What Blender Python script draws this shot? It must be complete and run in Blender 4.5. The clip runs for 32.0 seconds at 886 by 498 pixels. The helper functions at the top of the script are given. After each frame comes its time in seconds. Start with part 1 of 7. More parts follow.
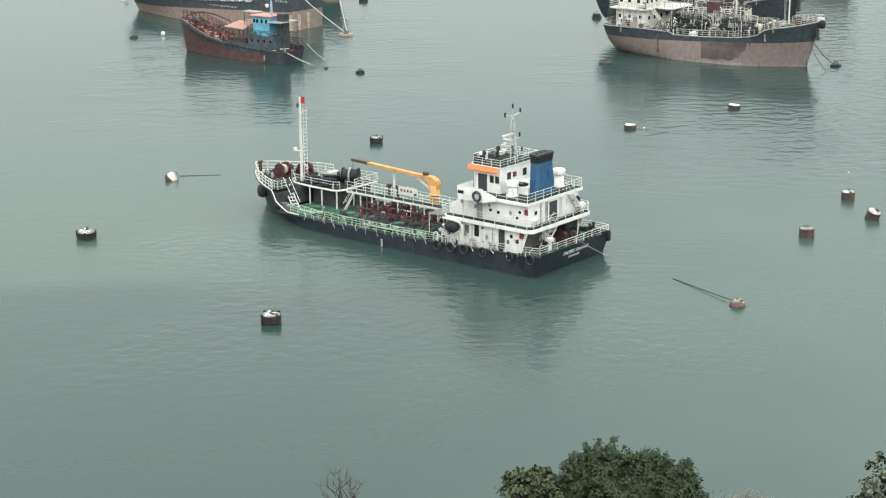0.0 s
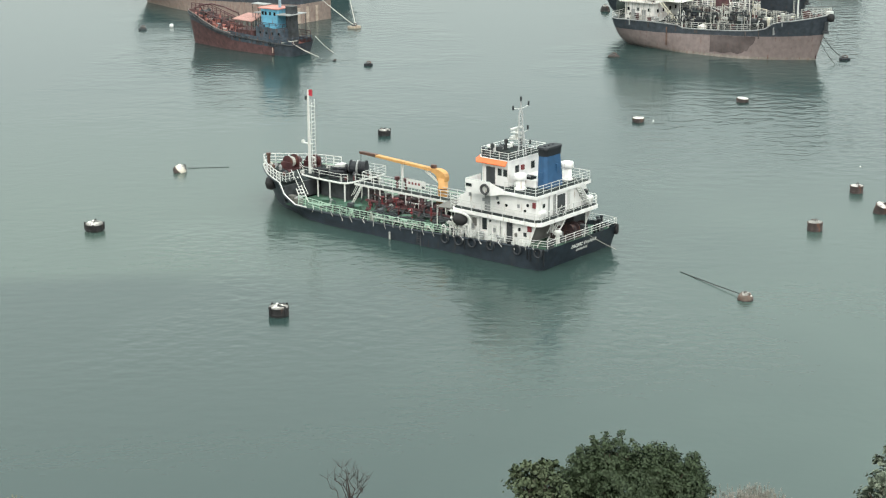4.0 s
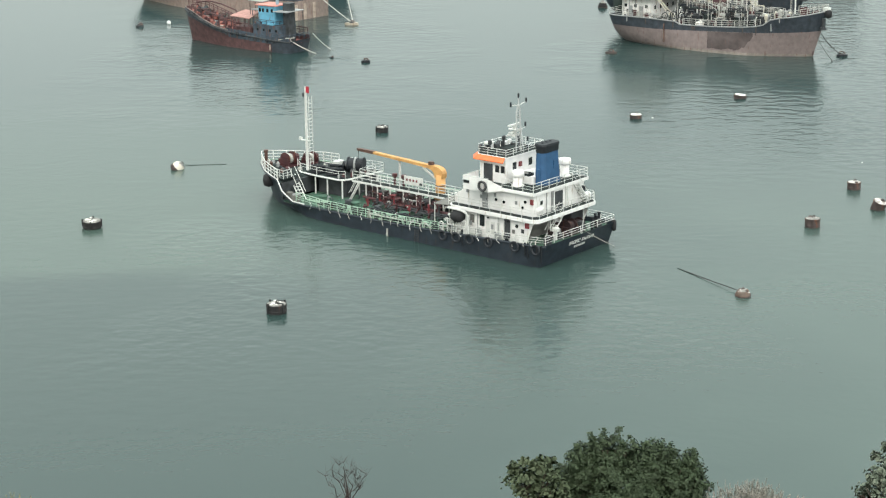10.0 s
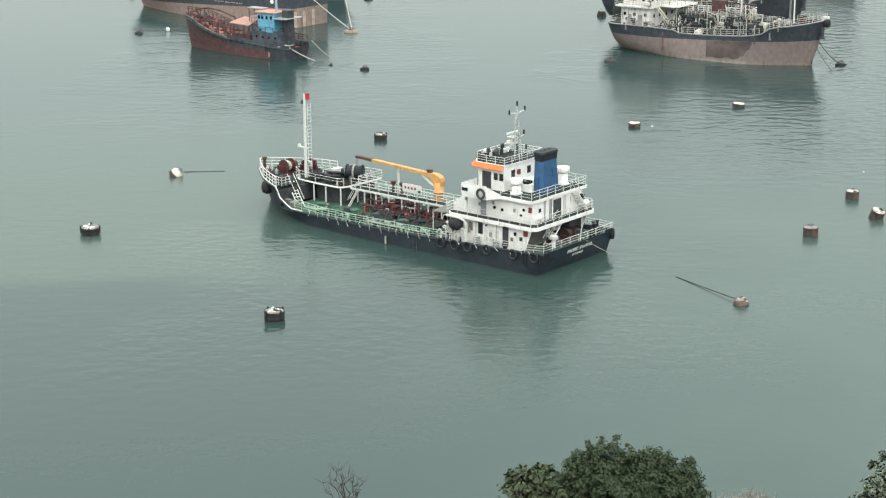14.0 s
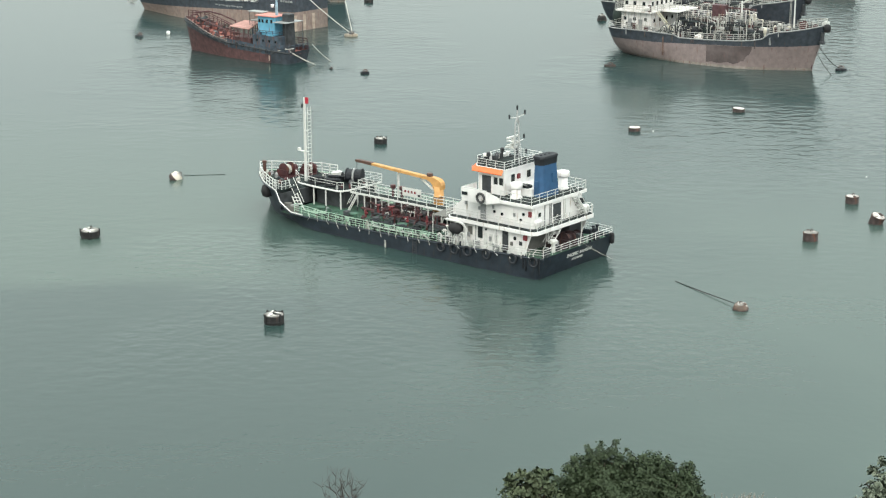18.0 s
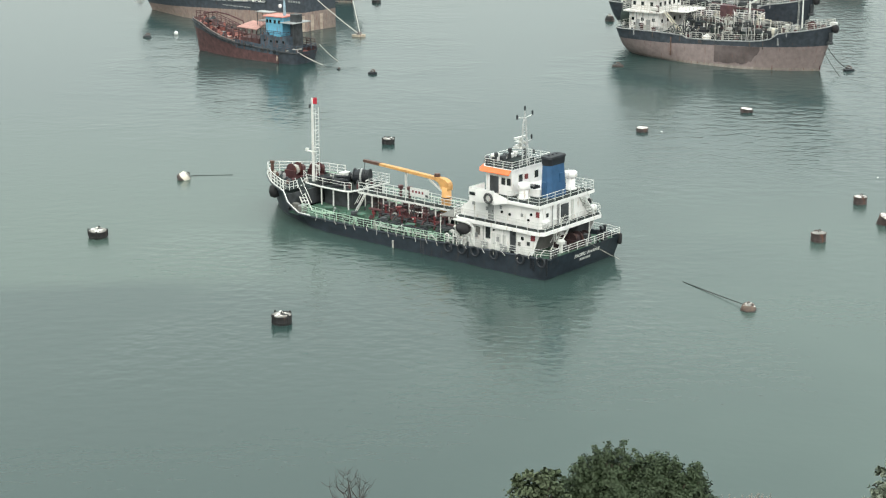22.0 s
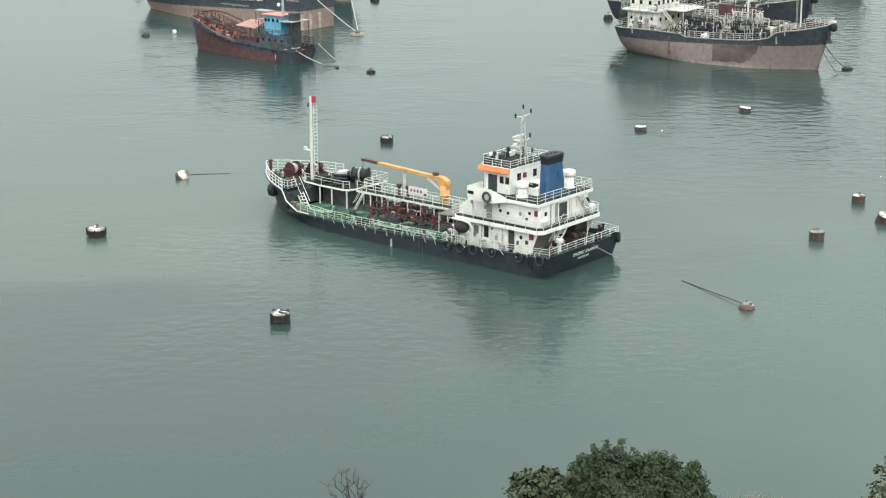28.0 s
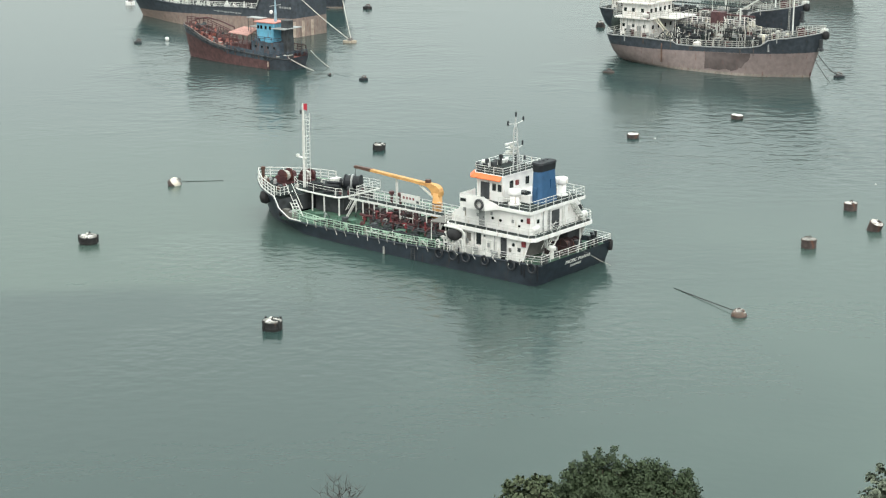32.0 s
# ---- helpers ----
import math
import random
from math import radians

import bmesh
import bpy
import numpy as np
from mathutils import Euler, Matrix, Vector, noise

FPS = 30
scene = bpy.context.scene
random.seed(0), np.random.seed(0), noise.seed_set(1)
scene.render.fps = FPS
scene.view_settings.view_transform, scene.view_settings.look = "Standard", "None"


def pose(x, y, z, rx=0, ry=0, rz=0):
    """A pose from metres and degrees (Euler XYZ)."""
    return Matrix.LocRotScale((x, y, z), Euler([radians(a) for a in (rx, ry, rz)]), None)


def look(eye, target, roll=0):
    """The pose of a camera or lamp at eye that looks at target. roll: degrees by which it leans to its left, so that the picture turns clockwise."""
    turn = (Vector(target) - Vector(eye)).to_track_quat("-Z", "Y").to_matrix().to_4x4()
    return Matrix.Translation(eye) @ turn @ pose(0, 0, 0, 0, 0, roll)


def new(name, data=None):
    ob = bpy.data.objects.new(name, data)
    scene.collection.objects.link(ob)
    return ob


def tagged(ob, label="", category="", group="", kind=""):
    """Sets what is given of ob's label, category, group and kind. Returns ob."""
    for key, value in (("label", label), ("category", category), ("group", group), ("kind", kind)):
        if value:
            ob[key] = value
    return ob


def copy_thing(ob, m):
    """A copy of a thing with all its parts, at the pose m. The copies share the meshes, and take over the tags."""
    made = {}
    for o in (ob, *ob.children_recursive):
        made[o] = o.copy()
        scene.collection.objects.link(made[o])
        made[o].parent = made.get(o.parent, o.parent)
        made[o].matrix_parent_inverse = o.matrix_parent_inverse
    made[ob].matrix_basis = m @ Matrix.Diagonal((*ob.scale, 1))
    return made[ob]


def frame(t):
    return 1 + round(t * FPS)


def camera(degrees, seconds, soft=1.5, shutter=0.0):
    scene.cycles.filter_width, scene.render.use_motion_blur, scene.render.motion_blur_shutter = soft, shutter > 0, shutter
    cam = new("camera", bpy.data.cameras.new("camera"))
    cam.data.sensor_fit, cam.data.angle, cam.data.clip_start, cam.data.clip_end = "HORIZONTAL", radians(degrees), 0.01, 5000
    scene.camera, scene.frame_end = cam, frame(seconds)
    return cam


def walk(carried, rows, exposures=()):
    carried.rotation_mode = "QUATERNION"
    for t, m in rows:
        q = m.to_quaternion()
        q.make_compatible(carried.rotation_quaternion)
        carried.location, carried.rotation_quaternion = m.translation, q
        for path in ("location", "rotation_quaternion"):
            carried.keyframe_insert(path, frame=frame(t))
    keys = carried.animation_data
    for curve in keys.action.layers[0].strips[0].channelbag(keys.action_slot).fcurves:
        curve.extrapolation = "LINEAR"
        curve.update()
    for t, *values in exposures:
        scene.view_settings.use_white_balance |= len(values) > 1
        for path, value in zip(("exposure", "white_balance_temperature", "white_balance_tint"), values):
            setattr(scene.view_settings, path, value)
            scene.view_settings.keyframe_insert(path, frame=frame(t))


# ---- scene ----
EYE = (0.0, 0.0, 49.0)
cam = camera(28.6, 32.0, soft=1.2)
WALK = [
    (0, 74.4468, 0.4619, -0.1939), (0.5, 74.4092, 0.4097, -0.1929), (1, 74.3695, 0.3427, -0.0951),
    (1.5, 74.1402, 0.3234, 0.2995), (2, 74.0648, 0.4175, 0.3211), (2.5, 74.1527, 0.4169, 0.1894),
    (3, 74.2096, 0.3843, 0.1081), (3.5, 74.2393, 0.3692, 0.0454), (5.5, 74.0647, 0.4903, 0.3625),
    (6, 74.0802, 0.4754, 0.3513), (6.5, 74.1757, 0.4374, 0.3049), (7, 74.1362, 0.4655, 0.2513),
    (7.5, 74.0728, 0.4371, 0.2250), (8, 74.0436, 0.4322, 0.1912), (8.5, 74.0984, 0.3917, 0.0964),
    (9, 74.1420, 0.4120, 0.0853), (9.5, 74.1022, 0.4198, 0.0646), (10, 74.1062, 0.4353, 0.0015),
    (10.5, 74.1794, 0.4014, -0.0702), (11, 74.2595, 0.3660, -0.0769), (11.5, 74.2597, 0.3635, 0.0093),
    (12, 74.2855, 0.2666, 0.1013), (12.5, 74.3467, 0.2243, 0.0993), (13, 74.3415, 0.2034, 0.0611),
    (13.5, 74.3317, 0.2590, -0.0154), (14, 74.3568, 0.2251, 0.0002), (14.5, 74.3748, 0.2049, 0.0413),
    (16.5, 74.4403, 0.1817, 0.1401), (17, 74.5047, 0.1577, 0.1576), (17.5, 74.5179, 0.1183, 0.0714),
    (18, 74.4900, 0.0836, 0.0305), (18.5, 74.4464, 0.0404, 0.1026), (19, 74.3532, 0.1465, 0.1132),
    (19.5, 74.2888, 0.1949, 0.0596), (20, 74.2853, 0.1337, 0.1636), (20.5, 74.3125, 0.1191, 0.3426),
    (21, 74.3819, 0.1219, 0.3945), (21.5, 74.4644, 0.1346, 0.3656), (22, 74.5018, 0.1205, 0.2802),
    (22.5, 74.4921, 0.1316, 0.2666), (23, 74.4393, 0.1117, 0.3361), (23.5, 74.4136, 0.1163, 0.3874),
    (24, 74.4250, 0.1312, 0.3904), (24.5, 74.4153, 0.1318, 0.3673), (25, 74.4058, 0.1919, 0.3153),
    (25.5, 74.4032, 0.1677, 0.2957), (27.5, 74.4383, 0.1902, 0.2385), (28, 74.4596, 0.1054, 0.2300),
    (28.5, 74.4888, 0.0073, 0.2328), (29, 74.4596, -0.0544, 0.3686), (29.5, 74.4227, 0.0370, 0.3941),
    (30, 74.4548, 0.0837, 0.2484), (30.5, 74.5494, 0.0231, 0.2223), (31, 74.6656, 0.0783, 0.0444),
    (31.5, 74.7669, 0.0913, -0.1502), (32, 74.7003, 0.0026, -0.0010),
]
walk(cam, [(t, pose(*EYE, rx, ry, rz)) for t, rx, ry, rz in WALK], exposures=[(0.0, 0.0), (32.0, 0.0)])


# ---------- light: overcast sky, weak wide sun ----------
def make_world():
    w = bpy.data.worlds.new("overcast")
    scene.world = w
    w.use_nodes = True
    nt = w.node_tree
    nt.nodes.clear()
    out = nt.nodes.new("ShaderNodeOutputWorld")
    bg = nt.nodes.new("ShaderNodeBackground")
    sky = nt.nodes.new("ShaderNodeTexSky")
    sky.sky_type = "NISHITA"
    sky.sun_disc = False
    sky.sun_elevation = radians(48)
    sky.sun_rotation = radians(200)
    sky.altitude = 50
    sky.air_density = 1.0
    sky.dust_density = 6.0
    sky.ozone_density = 1.0
    grey = nt.nodes.new("ShaderNodeMix")
    grey.data_type = "RGBA"
    grey.inputs["Factor"].default_value = 0.8
    grey.inputs["B"].default_value = (8.28, 9.0, 8.45, 1)
    nt.links.new(sky.outputs[0], grey.inputs["A"])
    # the hazy overcast is brighter overhead than at the horizon
    up = nt.nodes.new("ShaderNodeSeparateXYZ")
    nt.links.new(nt.nodes.new("ShaderNodeTexCoord").outputs["Generated"], up.inputs[0])
    rise = nt.nodes.new("ShaderNodeMapRange")
    rise.inputs["To Min"].default_value, rise.inputs["To Max"].default_value = 1.14, 3.5
    nt.links.new(up.outputs["Z"], rise.inputs["Value"])
    nt.links.new(rise.outputs["Result"], bg.inputs["Strength"])
    dim = nt.nodes.new("ShaderNodeMath")
    dim.operation = "MULTIPLY"
    dim.inputs[1].default_value = 0.1
    nt.links.new(rise.outputs["Result"], dim.inputs[0])
    nt.links.new(dim.outputs[0], bg.inputs["Strength"])
    nt.links.new(grey.outputs["Result"], bg.inputs["Color"])
    nt.links.new(bg.outputs[0], out.inputs[0])


make_world()
sun_data = bpy.data.lights.new("sun", "SUN")
sun_data.energy, sun_data.angle, sun_data.color = 0.9, radians(25), (1.0, 0.97, 0.92)
sun_ob = new("sun", sun_data)
sun_ob.matrix_world = look((60, -40, 120), (0, 170, 0))


# ---------- materials ----------
def node(nt, kind, **inputs):
    n = nt.nodes.new(kind)
    for k, v in inputs.items():
        n.inputs[k].default_value = v
    return n


def mixcol(nt, fac, a, b, mode="MIX"):
    m = nt.nodes.new("ShaderNodeMix")
    m.data_type, m.blend_type = "RGBA", mode
    for sock, v in (("Factor", fac), ("A", a), ("B", b)):
        if isinstance(v, (int, float)):
            m.inputs[sock].default_value = v
        elif isinstance(v, tuple):
            m.inputs[sock].default_value = (*v[:3], 1)
        else:
            nt.links.new(v, m.inputs[sock])
    return m.outputs["Result"]


def ramp(nt, src, lo, hi):
    r = nt.nodes.new("ShaderNodeMapRange")
    r.inputs["From Min"].default_value, r.inputs["From Max"].default_value = lo, hi
    r.clamp = True
    nt.links.new(src, r.inputs["Value"])
    return r.outputs["Result"]


def noise_tex(nt, coord, scale, detail=3.0, stretch=(1, 1, 1)):
    m = nt.nodes.new("ShaderNodeMapping")
    m.inputs["Scale"].default_value = stretch
    nt.links.new(coord, m.inputs["Vector"])
    n = node(nt, "ShaderNodeTexNoise", Scale=scale, Detail=detail)
    nt.links.new(m.outputs[0], n.inputs["Vector"])
    return n.outputs["Fac"]


MATS = {}


def paint(name, col, rough=0.55, var=0.15, rust=0.0, scale=1.2, bump=0.15, metal=0.0, rust_col=(0.16, 0.065, 0.035), per_object=0.0, spec=0.4):
    """Painted or raw surface with broad and fine tone changes, and rust that runs downwards."""
    if name in MATS:
        return MATS[name]
    m = bpy.data.materials.new(name)
    m.use_nodes = True
    nt = m.node_tree
    b = nt.nodes["Principled BSDF"]
    tc = nt.nodes.new("ShaderNodeTexCoord").outputs["Object"]
    broad = noise_tex(nt, tc, scale, 4.0)
    fine = noise_tex(nt, tc, scale * 14, 3.0)
    dark = tuple(c * (1 - var * 1.6) for c in col)
    light = tuple(min(1.0, c * (1 + var)) for c in col)
    c = mixcol(nt, ramp(nt, broad, 0.3, 0.7), dark, light)
    c = mixcol(nt, ramp(nt, fine, 0.25, 0.75), mixcol(nt, 1.0, c, (0.92, 0.92, 0.92), "MULTIPLY"), c)
    if rust:
        streak = noise_tex(nt, tc, 2.2, 5.0, (1.6, 1.6, 0.28))
        c = mixcol(nt, ramp(nt, streak, 0.66 - 0.22 * rust, 0.78 - 0.12 * rust), c, rust_col)
    if per_object:
        info = nt.nodes.new("ShaderNodeObjectInfo").outputs["Random"]
        c = mixcol(nt, ramp(nt, info, 0, 1), mixcol(nt, 1.0, c, (1 - per_object,) * 3, "MULTIPLY"), c)
    nt.links.new(c, b.inputs["Base Color"])
    rr = nt.nodes.new("ShaderNodeMapRange")
    rr.inputs["To Min"].default_value, rr.inputs["To Max"].default_value = max(0.05, rough - 0.12), min(1, rough + 0.15)
    nt.links.new(fine, rr.inputs["Value"])
    nt.links.new(rr.outputs["Result"], b.inputs["Roughness"])
    b.inputs["Metallic"].default_value = metal
    b.inputs["Specular IOR Level"].default_value = spec
    if bump:
        bp = node(nt, "ShaderNodeBump", Strength=bump, Distance=0.02)
        nt.links.new(fine, bp.inputs["Height"])
        nt.links.new(bp.outputs[0], b.inputs["Normal"])
    MATS[name] = m
    return m


def make_water():
    m = bpy.data.materials.new("sea_water")
    m.use_nodes = True
    nt = m.node_tree
    b = nt.nodes["Principled BSDF"]
    drift = nt.nodes.new("ShaderNodeTexCoord").outputs["Object"]
    place = nt.nodes.new("ShaderNodeNewGeometry").outputs["Position"]
    b.inputs["IOR"].default_value = 1.33
    sep = nt.nodes.new("ShaderNodeSeparateXYZ")
    nt.links.new(place, sep.inputs[0])
    px, py = sep.outputs["X"], sep.outputs["Y"]

    def calc(op, a, b, c=None):
        n = nt.nodes.new("ShaderNodeMath")
        n.operation = op
        for i, v in enumerate((a, b, c)):
            if v is None:
                continue
            if isinstance(v, (int, float)):
                n.inputs[i].default_value = v
            else:
                nt.links.new(v, n.inputs[i])
        return n.outputs[0]

    def zone(src, lo0, lo1, hi1, hi0):
        """One between lo1 and hi1, falling to nothing at lo0 and hi0."""
        return calc("MULTIPLY", ramp(nt, src, lo0, lo1), calc("SUBTRACT", 1.0, ramp(nt, src, hi1, hi0)))

    # wandering copies of the coordinates, so that no patch has a straight edge
    wander = noise_tex(nt, place, 0.028, 3.0)
    wx = calc("MULTIPLY_ADD", calc("SUBTRACT", wander, 0.5), 60.0, px)
    wy = calc("MULTIPLY_ADD", calc("SUBTRACT", noise_tex(nt, place, 0.019, 3.0, (0.6, 1, 1)), 0.5), 60.0, py)
    # silt in suspension varies the tone; greener water inshore of a soft edge
    silt = noise_tex(nt, place, 0.012, 3.0, (1, 0.6, 1))
    cloudy = mixcol(nt, ramp(nt, silt, 0.3, 0.7), (0.0250, 0.0470, 0.0438), (0.0285, 0.0520, 0.0478))
    pale_edge = ramp(nt, calc("MULTIPLY_ADD", noise_tex(nt, place, 0.045, 2.0), 14.0, py), 166.0, 172.5)
    ahead = calc("SUBTRACT", 1.0, ramp(nt, px, -26.0, -2.0))
    # brighter sky reflection ahead of the tanker, put into the base colour
    plume = calc("MULTIPLY", calc("MULTIPLY", pale_edge, ahead), calc("SUBTRACT", 1.0, ramp(nt, py, 190.0, 270.0)))
    offshore = ramp(nt, wy, 160.0, 185.0)
    # light band to the east, inshore: brightness put into the base colour
    pale_east = calc("MULTIPLY", ramp(nt, wx, -4.0, 34.0), calc("SUBTRACT", 1.0, ramp(nt, py, 185.0, 235.0)))
    cloudy = mixcol(nt, pale_east, cloudy, (0.047, 0.0755, 0.067))
    nt.links.new(mixcol(nt, plume, mixcol(nt, calc("MULTIPLY", offshore, calc("SUBTRACT", 1.0, pale_east)), cloudy, (0.0215, 0.0465, 0.0450)), (0.051, 0.080, 0.068)), b.inputs["Base Color"])
    # ruffled patches: gusts to the east beyond the buoys, cat's paws round the ships; smooth water elsewhere
    gust = calc("MULTIPLY", ramp(nt, wx, 22.0, 42.0), ramp(nt, wy, 190.0, 224.0))
    lull = calc("MULTIPLY", zone(px, 18.0, 34.0, 60.0, 67.0), ramp(nt, wy, 236.0, 262.0))
    gust = calc("MULTIPLY", gust, calc("MULTIPLY_ADD", lull, -0.72, 1.0))
    paws = ramp(nt, noise_tex(nt, place, 0.05, 2.0, (0.6, 1.3, 1)), 0.42, 0.6)
    lee = calc("MULTIPLY", zone(wx, -34.0, -22.0, 14.0, 24.0), zone(wy, 126.0, 150.0, 182.0, 192.0))
    west = calc("MULTIPLY", zone(wx, -62.0, -48.0, -8.0, 6.0), zone(wy, 226.0, 246.0, 400.0, 450.0))
    short = calc("MULTIPLY_ADD", lee, 0.42, calc("MULTIPLY_ADD", calc("MULTIPLY", west, paws), 0.5, calc("MULTIPLY_ADD", paws, 0.06, 0.07)))
    long = calc("MULTIPLY_ADD", gust, 1.0, calc("MULTIPLY_ADD", west, 0.2, calc("MULTIPLY_ADD", lee, 0.14, 0.05)))
    calm = calc("MAXIMUM", 0.0, calc("SUBTRACT", 1.0, calc("MAXIMUM", gust, calc("MAXIMUM", lee, west))))
    distant = calc("SUBTRACT", 1.0, ramp(nt, py, 190.0, 270.0))
    nt.links.new(calc("MULTIPLY_ADD", distant, calc("MULTIPLY_ADD", calm, 0.06, 0.03), 0.155), b.inputs["Roughness"])
    swell = noise_tex(nt, drift, 0.46, 2.5, (0.85, 1.0, 1))
    waves = noise_tex(nt, drift, 0.75, 1.5, (0.85, 1.0, 1))
    h = calc("MULTIPLY", calc("MULTIPLY", waves, 0.6), short)
    h = calc("MULTIPLY_ADD", swell, long, h)
    bp = node(nt, "ShaderNodeBump", Strength=1.0, Distance=0.34)
    nt.links.new(h, bp.inputs["Height"])
    nt.links.new(bp.outputs[0], b.inputs["Normal"])
    return m


def make_leaf(name, dark, light, trans=0.25):
    m = bpy.data.materials.new(name)
    m.use_nodes = True
    nt = m.node_tree
    b = nt.nodes["Principled BSDF"]
    g = nt.nodes.new("ShaderNodeNewGeometry")
    tc = nt.nodes.new("ShaderNodeTexCoord").outputs["Object"]
    clump = noise_tex(nt, tc, 1.9, 2.0)
    c = mixcol(nt, g.outputs["Random Per Island"], dark, light)
    c = mixcol(nt, ramp(nt, clump, 0.35, 0.65), mixcol(nt, 1.0, c, (0.72, 0.76, 0.72), "MULTIPLY"), c)
    nt.links.new(c, b.inputs["Base Color"])
    b.inputs["Roughness"].default_value = 0.5
    b.inputs["Specular IOR Level"].default_value = 0.15
    return m


WATER = make_water()
WHITE = paint("white_ship_paint", (0.84, 0.83, 0.815), 0.45, 0.06, rust=0.2, rust_col=(0.42, 0.33, 0.25))
RAILW = paint("white_rail_paint", (0.66, 0.665, 0.64), 0.5, 0.06, scale=4)
WHITEW = paint("weathered_cream_paint", (0.75, 0.735, 0.715), 0.6, 0.1, rust=0.55, rust_col=(0.36, 0.27, 0.20))
RAILD = paint("dull_white_rail_paint", (0.44, 0.44, 0.41), 0.6, 0.15, scale=3, rust=0.4, rust_col=(0.25, 0.18, 0.13))
RAILG = paint("pale_green_rail_paint", (0.38, 0.53, 0.42), 0.5, 0.1, scale=4)
BLACK = paint("black_hull_paint", (0.025, 0.034, 0.046), 0.42, 0.25, rust=0.25, rust_col=(0.05, 0.04, 0.036))
DECKG = paint("green_deck_paint", (0.050, 0.122, 0.084), 0.65, 0.35, rust=0.55, rust_col=(0.09, 0.10, 0.075))
DECKD = paint("dark_green_deck_paint", (0.032, 0.042, 0.042), 0.8, 0.35, rust=0.3, rust_col=(0.055, 0.045, 0.04), spec=0.12)
ORANGE = paint("orange_paint", (0.75, 0.17, 0.05), 0.5, 0.08)
CRANEY = paint("yellow_crane_paint", (0.60, 0.325, 0.115), 0.5, 0.12, rust=0.4, rust_col=(0.30, 0.14, 0.06))
BROWN = paint("brown_paint", (0.095, 0.05, 0.038), 0.5, 0.15)
BLUE = paint("blue_funnel_paint", (0.031, 0.096, 0.205), 0.5, 0.10)
SOOT = paint("black_funnel_paint", (0.014, 0.017, 0.022), 0.6, 0.2)
REDP = paint("dark_red_machinery_paint", (0.080, 0.030, 0.033), 0.5, 0.25, rust=0.2)
REDD = paint("dark_maroon_winch_paint", (0.042, 0.026, 0.028), 0.6, 0.3, rust=0.25)
WORNT = paint("worn_grey_tyre", (0.065, 0.066, 0.068), 0.85, 0.2)
RED = paint("red_paint", (0.20, 0.038, 0.044), 0.5, 0.15)
RUBBER = paint("tyre_rubber", (0.022, 0.022, 0.024), 0.8, 0.2, bump=0.3)
TYREG = paint("weathered_tyre_rubber", (0.034, 0.038, 0.044), 0.85, 0.25, bump=0.3)
GLASS = paint("dark_window_glass", (0.012, 0.016, 0.018), 0.12, 0.05, bump=0.0, spec=0.5)
DARKM = paint("dark_grey_machinery", (0.05, 0.055, 0.06), 0.6, 0.3)
GREYM = paint("grey_painted_metal", (0.30, 0.31, 0.31), 0.5, 0.15)
CANVAS = paint("grey_canvas", (0.17, 0.168, 0.155), 0.9, 0.12)
ROPE = paint("mooring_rope", (0.45, 0.44, 0.40), 0.9, 0.2, scale=6)
ROPED = paint("dark_wet_rope", (0.03, 0.032, 0.03), 0.8, 0.2, scale=6)
BUOYB = paint("weathered_black_buoy", (0.026, 0.026, 0.027), 0.75, 0.3, rust=0.15, rust_col=(0.10, 0.06, 0.045))
BUOYR = paint("rusty_buoy_steel", (0.080, 0.060, 0.057), 0.8, 0.35, rust=0.3)
GUANO = paint("white_droppings", (0.80, 0.78, 0.74), 0.8, 0.2, scale=3, rust=0.65, rust_col=(0.16, 0.14, 0.125))
CREAM = paint("brown_float_shell", (0.155, 0.115, 0.095), 0.7, 0.3, rust=0.45)
PINK = paint("pink_boot_topping", (0.255, 0.205, 0.198), 0.6, 0.12, rust=0.3, rust_col=(0.19, 0.12, 0.10))
# distance haze is put into this black as a lifted base colour
NAVY = paint("hazed_black_hull", (0.055, 0.066, 0.082), 0.5, 0.25, rust=0.2, rust_col=(0.08, 0.06, 0.055))
REDHULL = paint("faded_red_hull", (0.118, 0.062, 0.062), 0.65, 0.25, rust=0.6, rust_col=(0.072, 0.040, 0.040))
REDDECK = paint("faded_red_deck", (0.31, 0.125, 0.105), 0.65, 0.2, rust=0.4, rust_col=(0.16, 0.05, 0.04))
SALMON = paint("salmon_roof_paint", (0.58, 0.24, 0.20), 0.55, 0.12)
SKYB = paint("light_blue_house_paint", (0.14, 0.40, 0.56), 0.55, 0.12, rust=0.25)
BLUEH = paint("worn_blue_paint", (0.060, 0.085, 0.112), 0.6, 0.3, rust=0.4)
SOIL = paint("hillside_soil", (0.10, 0.085, 0.06), 0.9, 0.3, scale=0.5, bump=0.4)
BARK = paint("bark", (0.075, 0.058, 0.045), 0.9, 0.25, scale=5, bump=0.5)
TWIG = paint("bare_twigs", (0.055, 0.045, 0.042), 0.9, 0.2, scale=5)
LEAF = make_leaf("dark_green_leaves", (0.055, 0.077, 0.043), (0.064, 0.089, 0.049))
LEAFL = make_leaf("light_green_leaves", (0.062, 0.082, 0.046), (0.115, 0.140, 0.082))
LEAFP = make_leaf("pale_grey_green_leaves", (0.08, 0.105, 0.075), (0.24, 0.27, 0.21))
REED = make_leaf("dry_reeds", (0.22, 0.205, 0.18), (0.30, 0.275, 0.245))
REEDY = make_leaf("yellow_reeds", (0.15, 0.15, 0.08), (0.27, 0.26, 0.15))


